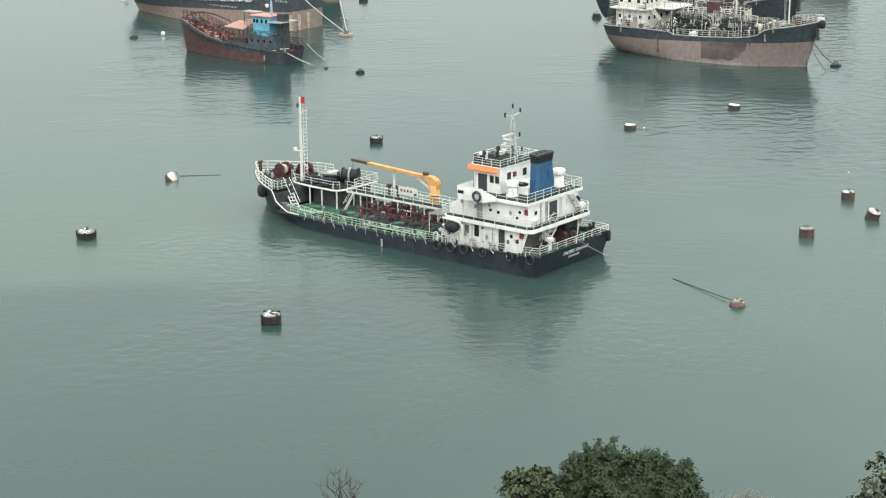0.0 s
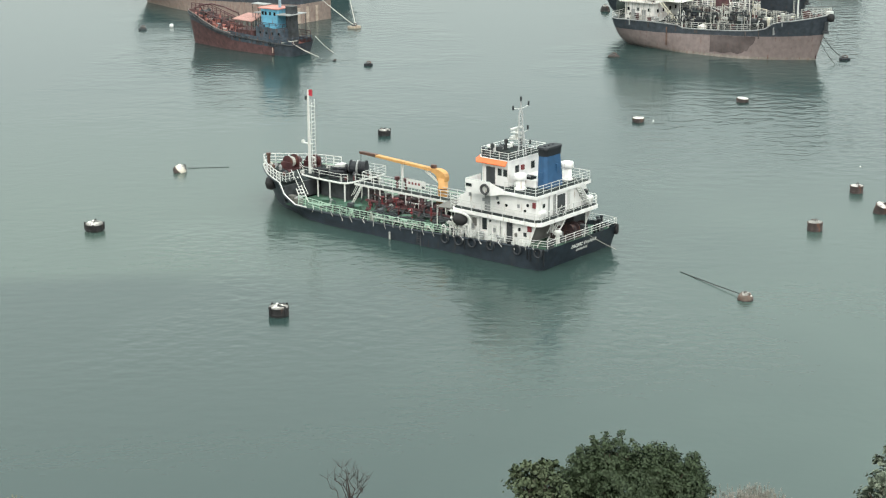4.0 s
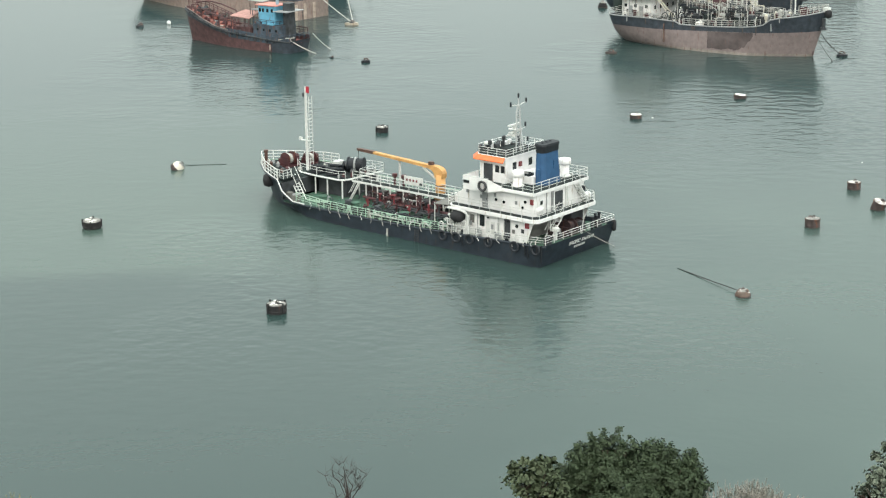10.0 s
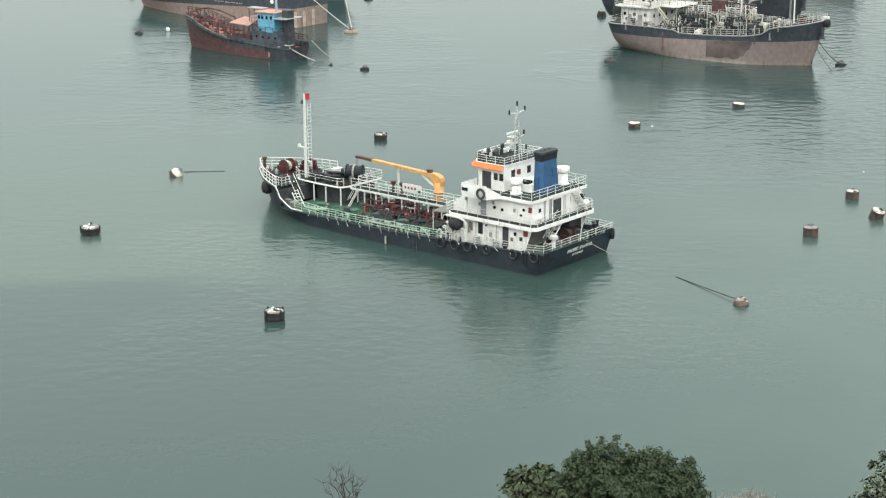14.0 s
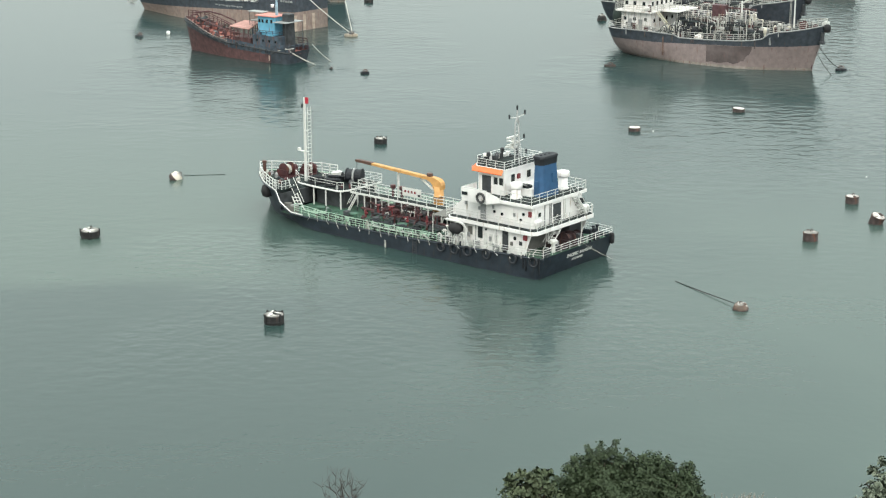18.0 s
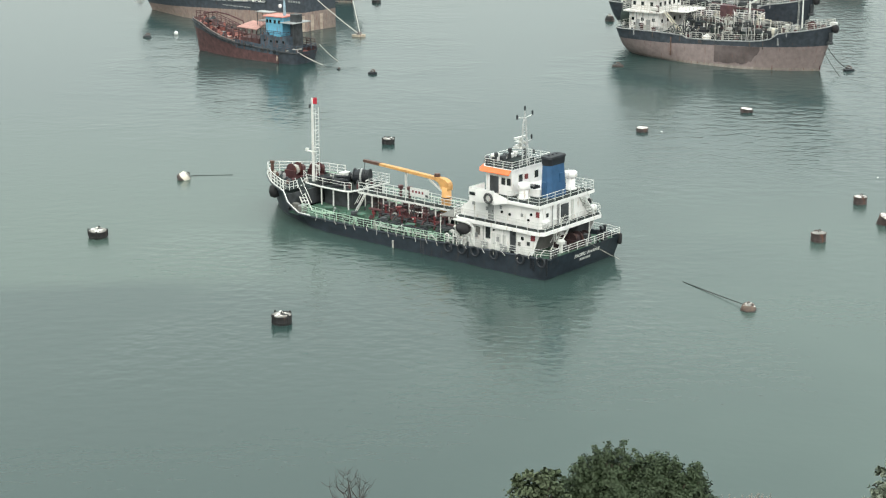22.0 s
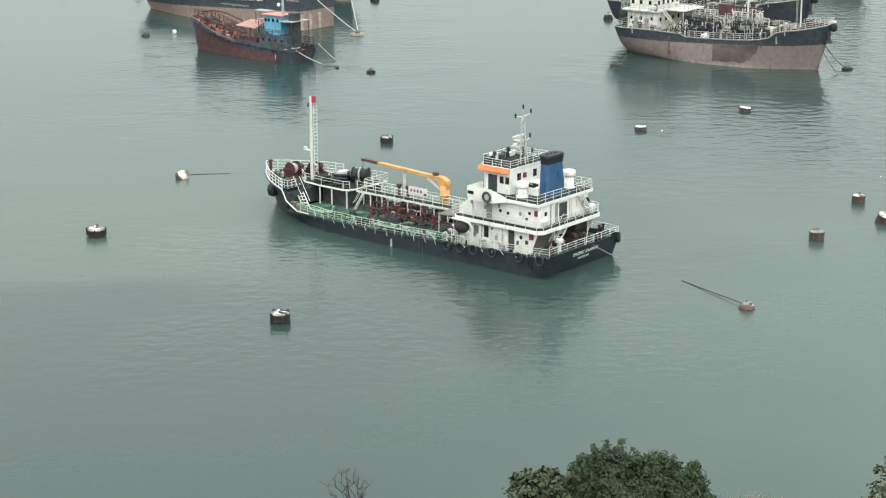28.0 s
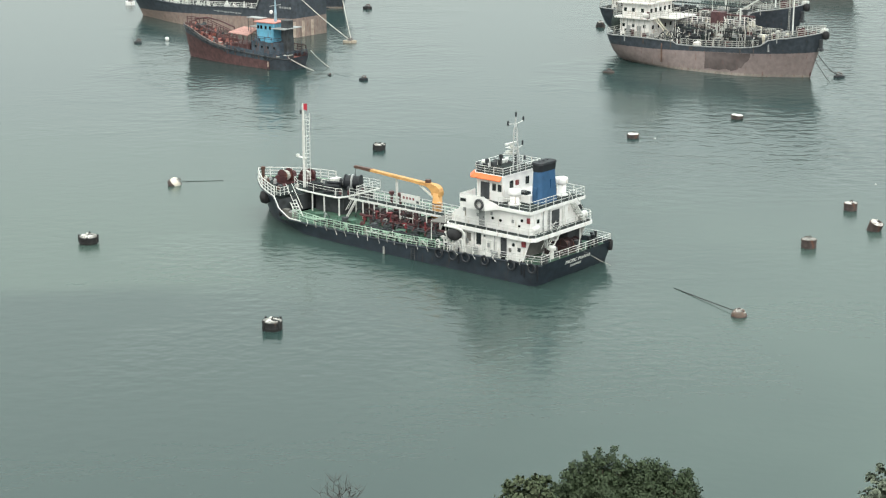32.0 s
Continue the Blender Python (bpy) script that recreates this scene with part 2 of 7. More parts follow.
# ---------- mesh helpers ----------
class Shape:
    """Collects vertices and faces of one mesh."""

    def __init__(self):
        self.v, self.f, self.n = [], [], []

    def add(self, verts, faces, m=None):
        n = len(self.v)
        self.v += [tuple(m @ Vector(p)) for p in verts] if m else [tuple(p) for p in verts]
        self.f += [tuple(i + n for i in f) for f in faces]
        return self

    def box(self, x0, x1, y0, y1, z0, z1, bevel=0.0, m=None):
        if not bevel:
            v = [(x, y, z) for z in (z0, z1) for x, y in ((x0, y0), (x1, y0), (x1, y1), (x0, y1))]
            return self.add(v, [(3, 2, 1, 0), (4, 5, 6, 7), (0, 1, 5, 4), (1, 2, 6, 5), (2, 3, 7, 6), (3, 0, 4, 7)], m)
        e = bevel
        ring = [(x0 + e, y0), (x1 - e, y0), (x1, y0 + e), (x1, y1 - e), (x1 - e, y1), (x0 + e, y1), (x0, y1 - e), (x0, y0 + e)]
        return self.prism(ring, z0, z1, m)

    def prism(self, ring, z0, z1, m=None):
        n = len(ring)
        v = [(*p, z0) for p in ring] + [(*p, z1) for p in ring]
        f = [tuple(range(n))[::-1], tuple(range(n, 2 * n))] + [(i, (i + 1) % n, n + (i + 1) % n, n + i) for i in range(n)]
        return self.add(v, f, m)

    def side(self, ring, y0, y1):
        """A prism of an outline in x and z, from y0 to y1."""
        n = len(ring)
        v = [(x, y0, z) for x, z in ring] + [(x, y1, z) for x, z in ring]
        f = [tuple(range(n)), tuple(range(2 * n - 1, n - 1, -1))] + [(i, n + i, n + (i + 1) % n, (i + 1) % n) for i in range(n)]
        return self.add(v, f)

    def tube(self, pts, r, seg=6, r1=None, cap=True):
        pts = [Vector(p) for p in pts]
        n0 = len(self.v)
        k = len(pts)
        for i, p in enumerate(pts):
            d = (pts[min(i + 1, k - 1)] - pts[max(i - 1, 0)]).normalized()
            a = d.orthogonal().normalized() if abs(d.z) < 0.9 else Vector((1, 0, 0))
            if abs(d.z) < 0.9:
                a = d.cross(Vector((0, 0, 1))).normalized()
            c = d.cross(a).normalized()
            a = c.cross(d).normalized()
            rr = r if r1 is None else r + (r1 - r) * i / (k - 1)
            for s in range(seg):
                w = 2 * math.pi * s / seg
                self.v.append(tuple(p + (a * math.cos(w) + c * math.sin(w)) * rr))
        for i in range(k - 1):
            for s in range(seg):
                t = (s + 1) % seg
                self.f.append((n0 + i * seg + s, n0 + i * seg + t, n0 + (i + 1) * seg + t, n0 + (i + 1) * seg + s))
        if cap:
            self.f.append(tuple(n0 + s for s in range(seg))[::-1])
            self.f.append(tuple(n0 + (k - 1) * seg + s for s in range(seg)))
        return self

    def lathe(self, prof, seg=16, m=None):
        """Turns a profile of (radius, height) about z."""
        v = [(r * math.cos(2 * math.pi * s / seg), r * math.sin(2 * math.pi * s / seg), z) for r, z in prof for s in range(seg)]
        f = [(i * seg + s, i * seg + (s + 1) % seg, (i + 1) * seg + (s + 1) % seg, (i + 1) * seg + s) for i in range(len(prof) - 1) for s in range(seg)]
        f += [tuple(range(seg))[::-1], tuple(range((len(prof) - 1) * seg, len(prof) * seg))]
        return self.add(v, f, m)

    def torus(self, big, small, seg=16, sub=8, m=None, squash=1.0):
        v, f = [], []
        for i in range(seg):
            a = 2 * math.pi * i / seg
            for j in range(sub):
                b = 2 * math.pi * j / sub
                r = big + small * math.cos(b)
                v.append((r * math.cos(a), r * math.sin(a), small * squash * math.sin(b)))
        for i in range(seg):
            for j in range(sub):
                i2, j2 = (i + 1) % seg, (j + 1) % sub
                f.append((i * sub + j, i2 * sub + j, i2 * sub + j2, i * sub + j2))
        return self.add(v, f, m)

    def mesh(self, name, mat, smooth=False):
        me = bpy.data.meshes.new(name)
        me.from_pydata(self.v, [], self.f)
        me.materials.append(mat)
        if smooth:
            me.polygons.foreach_set("use_smooth", [True] * len(me.polygons))
        me.update()
        if self.n:
            me.normals_split_custom_set_from_vertices(self.n)
        return me


def part(name, shape, mat, parent, label="", smooth=False):
    """Links a shape as one mesh under a thing or a part."""
    me = shape.mesh(name, mat, smooth) if isinstance(shape, Shape) else shape
    ob = new(name, me)
    ob.parent = parent
    return tagged(ob, label) if label else ob


def piece(name, me, parent, m):
    """One more object on a mesh that is already made, at a pose in its parent's space."""
    ob = new(name, me)
    ob.parent = parent
    ob.matrix_basis = m
    return ob


def thing(name, m, label, category, group="", kind=""):
    ob = new(name)
    ob.empty_display_size = 0.3
    ob.matrix_world = m
    return tagged(ob, label, category, group, kind)


def solo(name, shape, mat, m, label, category, group="", kind="", smooth=False):
    ob = new(name, shape.mesh(name, mat, smooth))
    ob.matrix_world = m
    return tagged(ob, label, category, group, kind)


def along(pts, step):
    """Evenly spaced places along a line of points, and their headings."""
    pts = [Vector(p) for p in pts]
    out = []
    for a, b in zip(pts, pts[1:]):
        n = max(1, round((b - a).length / step))
        out += [a.lerp(b, i / n) for i in range(n)]
    return out + [pts[-1]]


def rail(parent, pts, height=1.05, bars=3, mat=None, step=1.5, r=0.03, post_name="rail_post"):
    """Posts with bars along a line of deck points."""
    mat = mat or RAILW
    post = Shape().tube([(0, 0, 0), (0, 0, height)], r * 1.15, 5).mesh(post_name, mat)
    for p in along(pts, step):
        piece(post_name, post, parent, Matrix.Translation(p))
    for k in range(bars):
        z = height * (1 - (0.33 if bars < 4 else 0.25) * k)
        part("rail_bar", Shape().tube([(x, y, zz + z) for x, y, zz in pts], r * (1.1 if k == 0 else 0.8), 5), mat, parent)


def grip(shape, a, b, width, rungs, r=0.035):
    """A straight ladder from a to b with rungs across y or x."""
    a, b = Vector(a), Vector(b)
    d = (b - a)
    across = d.cross(Vector((0, 0, 1)))
    across = across.normalized() * width / 2 if across.length > 0.05 else Vector((0, width / 2, 0))
    for s in (-1, 1):
        shape.tube([a + across * s, b + across * s], r, 5)
    for i in range(1, rungs):
        p = a + d * i / rungs
        shape.tube([p - across, p + across], r * 0.8, 4)
    return shape


def hull_side(stations, frac0, frac1, z0=None, z1=None, zbot=-2.0):
    """A band of hull plating on both sides, between two heights; None means the deck's edge."""
    sh = Shape()

    def at(st, z):
        xd, yd, xw, yw, zd = st
        top = zd
        if z is None:
            z = top
        if callable(z):
            z = z(xd)
        z = min(z, top)
        k = max(-0.6, z / top)
        kk = k if k > 0 else k * 0.25
        if xd < xw and xw - xd > 0.8 and k > 0:  # rounded stern overhang
            k = kk = k ** 0.4
        return (xw + (xd - xw) * k, max(0.02, yw + (yd - yw) * kk), z)

    rows = 5
    for sgn in (1, -1):
        n0 = len(sh.v)
        for st in stations:
            za = zbot if z0 == "bottom" else at(st, z0)[2]
            zb = at(st, z1)[2]
            for i in range(rows):
                p = at(st, za + (zb - za) * i / (rows - 1))
                sh.v.append((p[0], p[1] * sgn, p[2]))
        for s in range(len(stations) - 1):
            for i in range(rows - 1):
                q = (n0 + s * rows + i, n0 + (s + 1) * rows + i, n0 + (s + 1) * rows + i + 1, n0 + s * rows + i + 1)
                sh.f.append(q if sgn < 0 else q[::-1])
    per = len(stations) * rows
    for i in range(rows - 1):  # transom and stem close the ends
        sh.f.append((i, per + i, per + i + 1, i + 1))
        e = per - rows
        sh.f.append((e + i, e + i + 1, 2 * per - rows + i + 1, 2 * per - rows + i))
    return sh


def deck_sheet(stations, drop=0.0, inset=0.06, thick=0.1):
    sh = Shape()
    n = len(stations)
    for dz in (0, -thick):
        for xd, yd, xw, yw, zd in stations:
            y = max(0.02, yd - inset)
            sh.v += [(xd, y, zd - drop + dz), (xd, -y, zd - drop + dz)]
    for i in range(n - 1):
        a = 2 * i
        sh.f.append((a, a + 1, a + 3, a + 2))
    return sh


def tyre_mesh(big, small, mat, name="tyre"):
    return Shape().torus(big, small, 14, 8).mesh(name, mat, True)


# ---------- setting: sea and hillside ----------
def build_setting():
    sea = Shape()
    lines_x = [-2400, -900, -400, *range(-200, 201, 20), 400, 900, 2400]
    lines_y = [-2400, -600, 0, *range(60, 461, 20), 600, 1000, 2400]
    sea.v = [(x, y, 0) for y in lines_y for x in lines_x]
    k = len(lines_x)
    sea.f = [(j * k + i, j * k + i + 1, (j + 1) * k + i + 1, (j + 1) * k + i) for j in range(len(lines_y) - 1) for i in range(k - 1)]
    ob = solo("water", sea, WATER, Matrix(), "grey-green harbour water with small ripples", "water", kind="structure")
    # one sheet of ground: hill under the camera, running down into the sea and on as sea bed
    g = Shape()
    xs = [-2400, -900, -300, -120, -60, -40, -25, -12, 0, 12, 25, 40, 60, 120, 300, 900, 2400]
    ys = [-2400, -600, -150, -50, -10, 20, 40, 52, 60, 66, 72, 78, 86, 95, 110, 140, 300, 900, 2400]
    for y in ys:
        for x in xs:
            h = np.interp(y, [-2400, -150, -10, 40, 60, 66, 72, 80, 95, 140, 2400], [46, 44, 38, 25, 18.2, 16.8, 13.8, 8.0, -0.8, -8, -12])
            wob = noise.noise(Vector((x * 0.05, y * 0.05, 3.1))) * 0.5 if -200 < y < 95 else 0
            g.v.append((x, y, float(h) + wob))
    n = len(xs)
    for j in range(len(ys) - 1):
        for i in range(n - 1):
            g.f.append((j * n + i, j * n + i + 1, (j + 1) * n + i + 1, (j + 1) * n + i))
    solo("ground", g, SOIL, Matrix(), "wooded brown hillside running down to the shore", "ground", kind="structure")
    return ob


sea_sheet = build_setting()


# ---------- the tanker ----------
TM = pose(13.624, 169.204, 0.306, 0, 0, 140.5) @ Matrix.Scale(0.9931, 4)

# stations: x of deck edge, half beam there, x and half beam at the waterline, height of the edge
HULL = [
    (0.0, 6.15, 0.65, 6.0, 2.05), (0.5, 6.34, 1.0, 6.25, 2.04), (2.0, 6.40, 2.2, 6.36, 2.0), (7.0, 6.4, 7.0, 6.4, 1.82),
    (12.0, 6.4, 12.0, 6.4, 1.58), (18.0, 6.4, 18.0, 6.4, 1.32), (25.0, 6.4, 25.0, 6.4, 1.22), (30.0, 6.38, 30.0, 6.3, 1.2),
    (33.0, 6.3, 33.0, 5.9, 1.18), (34.8, 6.25, 34.4, 5.5, 1.22), (35.7, 6.1, 35.0, 5.1, 1.55), (36.9, 5.85, 36.0, 4.7, 2.05),
    (37.6, 5.5, 36.6, 4.4, 2.65), (38.2, 5.2, 37.2, 4.1, 3.02), (40.0, 4.45, 39.2, 3.5, 3.15), (42.0, 3.35, 41.0, 2.65, 3.20), (43.7, 2.05, 42.5, 1.55, 3.25),
    (44.9, 1.05, 43.6, 0.7, 3.28), (45.6, 0.35, 44.2, 0.2, 3.30), (45.75, 0.06, 44.3, 0.05, 3.30),
]
# height of the main deck itself, inside the low bulwark
DECK_X, DECK_Z = (0, 2, 7, 12, 18, 25, 30, 46), (1.62, 1.5, 1.24, 1.07, 0.92, 0.84, 0.87, 0.9)


def windows(parent, spots, axis, at, w, h, mat=None, name="window", frame_mat=None):
    """Framed panes set on a wall: axis 'y' for walls that face port or starboard, 'x' for fore and aft."""
    for a, z in spots:
        f, p = Shape(), Shape()
        s = 1 if at > 0 or axis == "x+" else -1
        if axis == "y":
            f.box(a - w / 2 - 0.06, a + w / 2 + 0.06, min(at, at + 0.03 * s), max(at, at + 0.03 * s), z - h / 2 - 0.06, z + h / 2 + 0.06)
            p.box(a - w / 2, a + w / 2, min(at, at + 0.045 * s), max(at, at + 0.045 * s), z - h / 2, z + h / 2)
        else:
            s = 1 if axis == "x+" else -1
            f.box(min(at, at + 0.03 * s), max(at, at + 0.03 * s), a - w / 2 - 0.06, a + w / 2 + 0.06, z - h / 2 - 0.06, z + h / 2 + 0.06)
            p.box(min(at, at + 0.045 * s), max(at, at + 0.045 * s), a - w / 2, a + w / 2, z - h / 2, z + h / 2)
        fr = part(name, f, frame_mat or RAILW, parent)
        part("pane", p, mat or GLASS, fr)


def build_tanker():
    ship = thing("tanker_ship", TM, "small laden tanker with black hull, green deck and white deckhouse", "ship")
    part("hull", hull_side(HULL, 0, 1, "bottom", None), BLACK, ship, "black painted steel hull low in the water", True)
    part("main_deck", deck_sheet([(max(x, 0.28), y, a, b, float(np.interp(x, DECK_X, DECK_Z))) for x, y, a, b, z in HULL[:12]]), DECKG, ship, "worn green painted steel deck")
    fc = HULL[12:]
    part("forecastle_deck", deck_sheet(fc, 0.06), DECKD, ship)
    # dark grey here puts the shade below the forecastle into the colour
    part("forecastle_bulkhead", Shape().box(37.4, 37.6, -5.2, 5.2, 0.9, 2.7), DARKM, ship)
    # rubbing strakes along the deck edge
    for s in (1, -1):
        edge = [(x, (y + 0.05) * s, z - 0.12) for x, y, a, b, z in HULL]
        part("rubbing_strake", Shape().tube(edge, 0.10, 6), BLACK, ship)
        cap = [(x, y * s, z + 0.02) for x, y, a, b, z in HULL[8:]]
        part("bulwark_cap", Shape().tube(cap, 0.07, 6), RAILW if s > 0 else RAILG, ship)
    # house, tier by tier
    t1 = part("deckhouse_lower_tier", Shape().box(4.3, 12.3, -4.85, 4.85, 1.1, 4.02, 0.12), WHITE, ship, "white painted steel deckhouse")
    part("boat_deck", Shape().box(1.7, 13.2, -5.4, 5.4, 3.82, 4.2, 0.5), WHITE, ship)
    part("boat_deck_surface", Shape().box(1.8, 13.1, -5.28, 5.28, 4.2, 4.215, 0.5), DECKD, ship)
    t2 = part("deckhouse_middle_tier", Shape().box(2.75, 11.2, -4.35, 4.35, 4.2, 6.6, 0.12), WHITE, ship)
    wing = [(2.55, -4.8), (6.6, -4.8), (7.3, -6.1), (10.5, -6.1), (10.7, -3.4), (11.5, -2.0), (11.5, 2.0), (10.7, 3.4), (10.5, 6.1), (7.3, 6.1), (6.6, 4.8), (2.55, 4.8)]
    part("bridge_deck", Shape().prism(wing, 6.42, 6.75), WHITE, ship)
    part("bridge_deck_surface", Shape().prism([(x * 0.985 + 0.08, y * 0.975) for x, y in wing], 6.75, 6.762), DECKD, ship)
    wh = [(7.3, -3.2), (10.6, -3.2), (11.3, -2.2), (11.3, 2.2), (10.6, 3.2), (7.3, 3.2)]
    t3 = part("wheelhouse", Shape().prism(wh, 6.75, 9.36), WHITE, ship)
    roof = [(7.2, -3.3), (10.8, -3.3), (11.6, -2.3), (11.6, 2.3), (10.8, 3.3), (7.2, 3.3)]
    part("wheelhouse_roof", Shape().prism(roof, 9.36, 9.5), WHITE, ship)
    part("wheelhouse_roof_surface", Shape().prism([(x * 0.985 + 0.13, y * 0.96) for x, y in roof], 9.5, 9.512), DECKD, ship)
    # sloping orange visor round the front
    v = Shape()
    top = [(7.3, 3.3), (10.8, 3.3), (11.6, 2.3), (11.6, -2.3), (10.8, -3.3), (7.3, -3.3)]
    low = [(7.2, 3.78), (11.05, 3.75), (12.05, 2.5), (12.05, -2.5), (11.05, -3.75), (7.2, -3.78)]
    v.v = [(*p, 9.46) for p in top] + [(*p, 9.06) for p in low] + [(*p, 9.38) for p in top] + [(*p, 8.98) for p in low]
    for i in range(5):
        v.f += [(i, i + 1, 7 + i, 6 + i), (12 + i, 18 + i, 19 + i, 13 + i), (6 + i, 7 + i, 19 + i, 18 + i), (i, 12 + i, 13 + i, i + 1)]
    v.f += [(0, 6, 18, 12), (5, 17, 23, 11)]
    part("visor", v, ORANGE, ship, "orange sloping visor over the bridge windows")
    # solid wing bulwarks with a dark slot window
    for s in (1, -1):
        w = Shape()
        w.box(7.3, 10.5, s * 6.1 - 0.04, s * 6.1 + 0.04, 6.75, 7.75)
        w.box(10.46, 10.56, min(s * 6.1, s * 3.6), max(s * 6.1, s * 3.6), 6.75, 7.75)
        b = part("wing_bulwark", w, WHITE, ship)
        part("tie_plate", Shape().add([(7.3, s * 6.1, 7.75), (7.3, s * 6.1, 6.75), (6.6, s * 4.8, 6.75), (6.6, s * 4.8, 6.9), (7.34, s * 6.06, 7.75), (7.34, s * 6.06, 6.75), (6.64, s * 4.76, 6.75), (6.64, s * 4.76, 6.9)], [(0, 1, 2, 3), (7, 6, 5, 4), (0, 3, 7, 4), (0, 4, 5, 1), (1, 5, 6, 2), (2, 6, 7, 3)]), WHITE, b)
        windows(b, [(10.04, 7.2)], "y", s * 6.14, 0.75, 0.32)
        part("wing_rail", Shape().tube([(7.3, s * 6.1, 7.8), (10.5, s * 6.1, 7.8), (10.5, s * 3.6, 7.8)], 0.05, 5), RAILW, b)
    # ports, doors, boxes on the walls
    for s in (1, -1):
        part("side_screen", Shape().side([(4.35, 1.4), (3.35, 1.4), (2.35, 4.0), (4.35, 4.0)], s * 4.87 - 0.05, s * 4.87 + 0.03), WHITE, t1)
        for x in (5.2, 12.4):
            part("bollard", Shape().lathe([(0.3, 0), (0.22, 0.1), (0.22, 0.6), (0.34, 0.66), (0.34, 0.85)], 10, Matrix.Translation((x, s * 5.7, 1.3))), SOOT, ship)
        for x, z in ((8.0, 1.9), (7.2, 1.9)):
            part("wall_tag", Shape().box(x, x + 0.25, s * 4.9 - 0.03, s * 4.9 + 0.03, z, z + 0.25), GREYM, t1)
    for y, w in ((1.3, 0.07), (1.55, 0.05), (-0.9, 0.06), (-1.2, 0.05), (2.4, 0.06)):
        part("wall_pipe", Shape().tube([(2.66, y, 4.25), (2.66, y, 6.42)], w, 6), GREYM if y > 0 else RAILW, t2)
    windows(t2, [(-3.2, 5.5), (3.2, 5.5)], "x-", 2.75, 0.4, 0.4)
    part("horn", Shape().lathe([(0.12, 0), (0.25, 0.3), (0.25, 0.5)], 10, pose(2.3, -3.6, 5.5)), SOOT, t2)
    part("boarding_ladder", grip(Shape(), (16.5, 6.55, -0.3), (16.5, 6.5, 1.2), 0.5, 6, 0.03), WORNT, ship)
    part("outlet_pipe", Shape().tube([(20.6, 6.5, -0.4), (20.6, 6.52, 0.5)], 0.1, 7), RAILD, ship)
    part("sloping_front", Shape().side([(11.2, 6.4), (13.0, 4.95), (13.0, 4.2), (11.2, 4.2)], -4.35, 4.35), WHITE, ship)
    windows(t1, [(9.0, 3.0)], "y", 4.85, 0.6, 1.2)
    windows(t1, [(10.3, 3.0)], "y", 4.85, 0.55, 0.85, CANVAS)
    for s in (1, -1):
        for x, z in ((4.55, 3.1), (11.6, 3.1)):
            m = Matrix.Translation((x, s * 4.86, z)) @ pose(0, 0, 0, 90)
            part("porthole", Shape().lathe([(0.2, -0.03), (0.2, 0.03), (0.16, 0.05)], 12, m), GLASS, t1)
        for x, z in ((6.6, 5.2), (3.88, 5.6), (4.22, 4.95), (7.6, 5.3)):
            m = Matrix.Translation((x, s * 4.36, z)) @ pose(0, 0, 0, 90)
            part("porthole", Shape().lathe([(0.17, -0.03), (0.17, 0.03), (0.13, 0.05)], 12, m), GLASS, t2)
        door = part("door", Shape().box(5.35, 6.15, s * 4.85 - 0.05, s * 4.85 + 0.05, 1.6, 3.7, 0.03), DARKM, t1, "dark open doorway")
        part("door_frame", Shape().box(5.27, 5.35, s * 4.85 - 0.08, s * 4.85 + 0.08, 1.5, 3.78).box(6.15, 6.23, s * 4.85 - 0.08, s * 4.85 + 0.08, 1.5, 3.78), RAILW, door)
        for x in (8.3, 7.6, 6.9):
            part("locker_door", Shape().box(x - 0.25, x + 0.25, s * 4.85 - 0.04, s * 4.85 + 0.04, 1.75, 3.05, 0.02), RAILW, t1)
        d2 = part("door", Shape().box(8.65, 9.4, s * 4.35 - 0.04, s * 4.35 + 0.05, 4.3, 6.15, 0.03), GREYM, t2, "grey weathered door")
        part("door_handle", Shape().box(8.75, 8.81, s * 4.4 - 0.04, s * 4.4 + 0.04, 5.1, 5.3), DARKM, d2)
    part("fire_box", Shape().box(2.95, 3.4, 4.9, 5.05, 3.1, 3.65), RED, t1, "red fire hose box")
    part("fire_box", Shape().box(2.85, 3.2, 4.35, 4.5, 5.45, 6.0), RED, t2)
    part("vent_louvre", Shape().box(3.6, 3.95, 4.9, 4.96, 2.5, 2.9), DARKM, t1)
    # wheelhouse windows
    for s in (1, -1):
        windows(t3, [(8.33, 8.2), (7.62, 8.2)], "y", s * 3.2, 0.48, 0.72)
        part("door", Shape().box(8.95, 10.1, s * 3.2 - 0.03, s * 3.2 + 0.05, 6.85, 8.6, 0.03), DARKM, t3)
    windows(t3, [(-1.6, 8.3), (-0.55, 8.3), (0.55, 8.3), (1.6, 8.3)], "x+", 11.3, 0.85, 0.8)
    windows(t3, [(1.7, 8.4), (-1.0, 8.4)], "x-", 7.3, 0.6, 0.75)
    part("fire_box", Shape().box(7.12, 7.3, 0.6, 1.0, 8.2, 8.7), RED, t3)
    # rounded brow over the casing by the funnel
    part("engine_casing", Shape().box(4.8, 7.3, -1.9, 1.9, 6.75, 7.55, 0.15), WHITE, ship)
    part("skylight", Shape().box(5.3, 6.5, 0.9, 1.8, 7.55, 7.8, 0.1), GLASS, ship)
    # funnel, tapering, with a black top
    f = Shape()
    lo = (3.62, 5.0, 1.6)

    def ring(x0, x1, y, z, e=0.35):
        return [(x0 + e, -y, z), (x1 - e, -y, z), (x1, -y + e, z), (x1, y - e, z), (x1 - e, y, z), (x0 + e, y, z), (x0, y - e, z), (x0, -y + e, z)]

    def band(a, b):
        s = Shape()
        s.v = a + b
        s.f = [(i, (i + 1) % 8, 8 + (i + 1) % 8, 8 + i) for i in range(8)] + [tuple(range(8))[::-1], tuple(range(8, 16))]
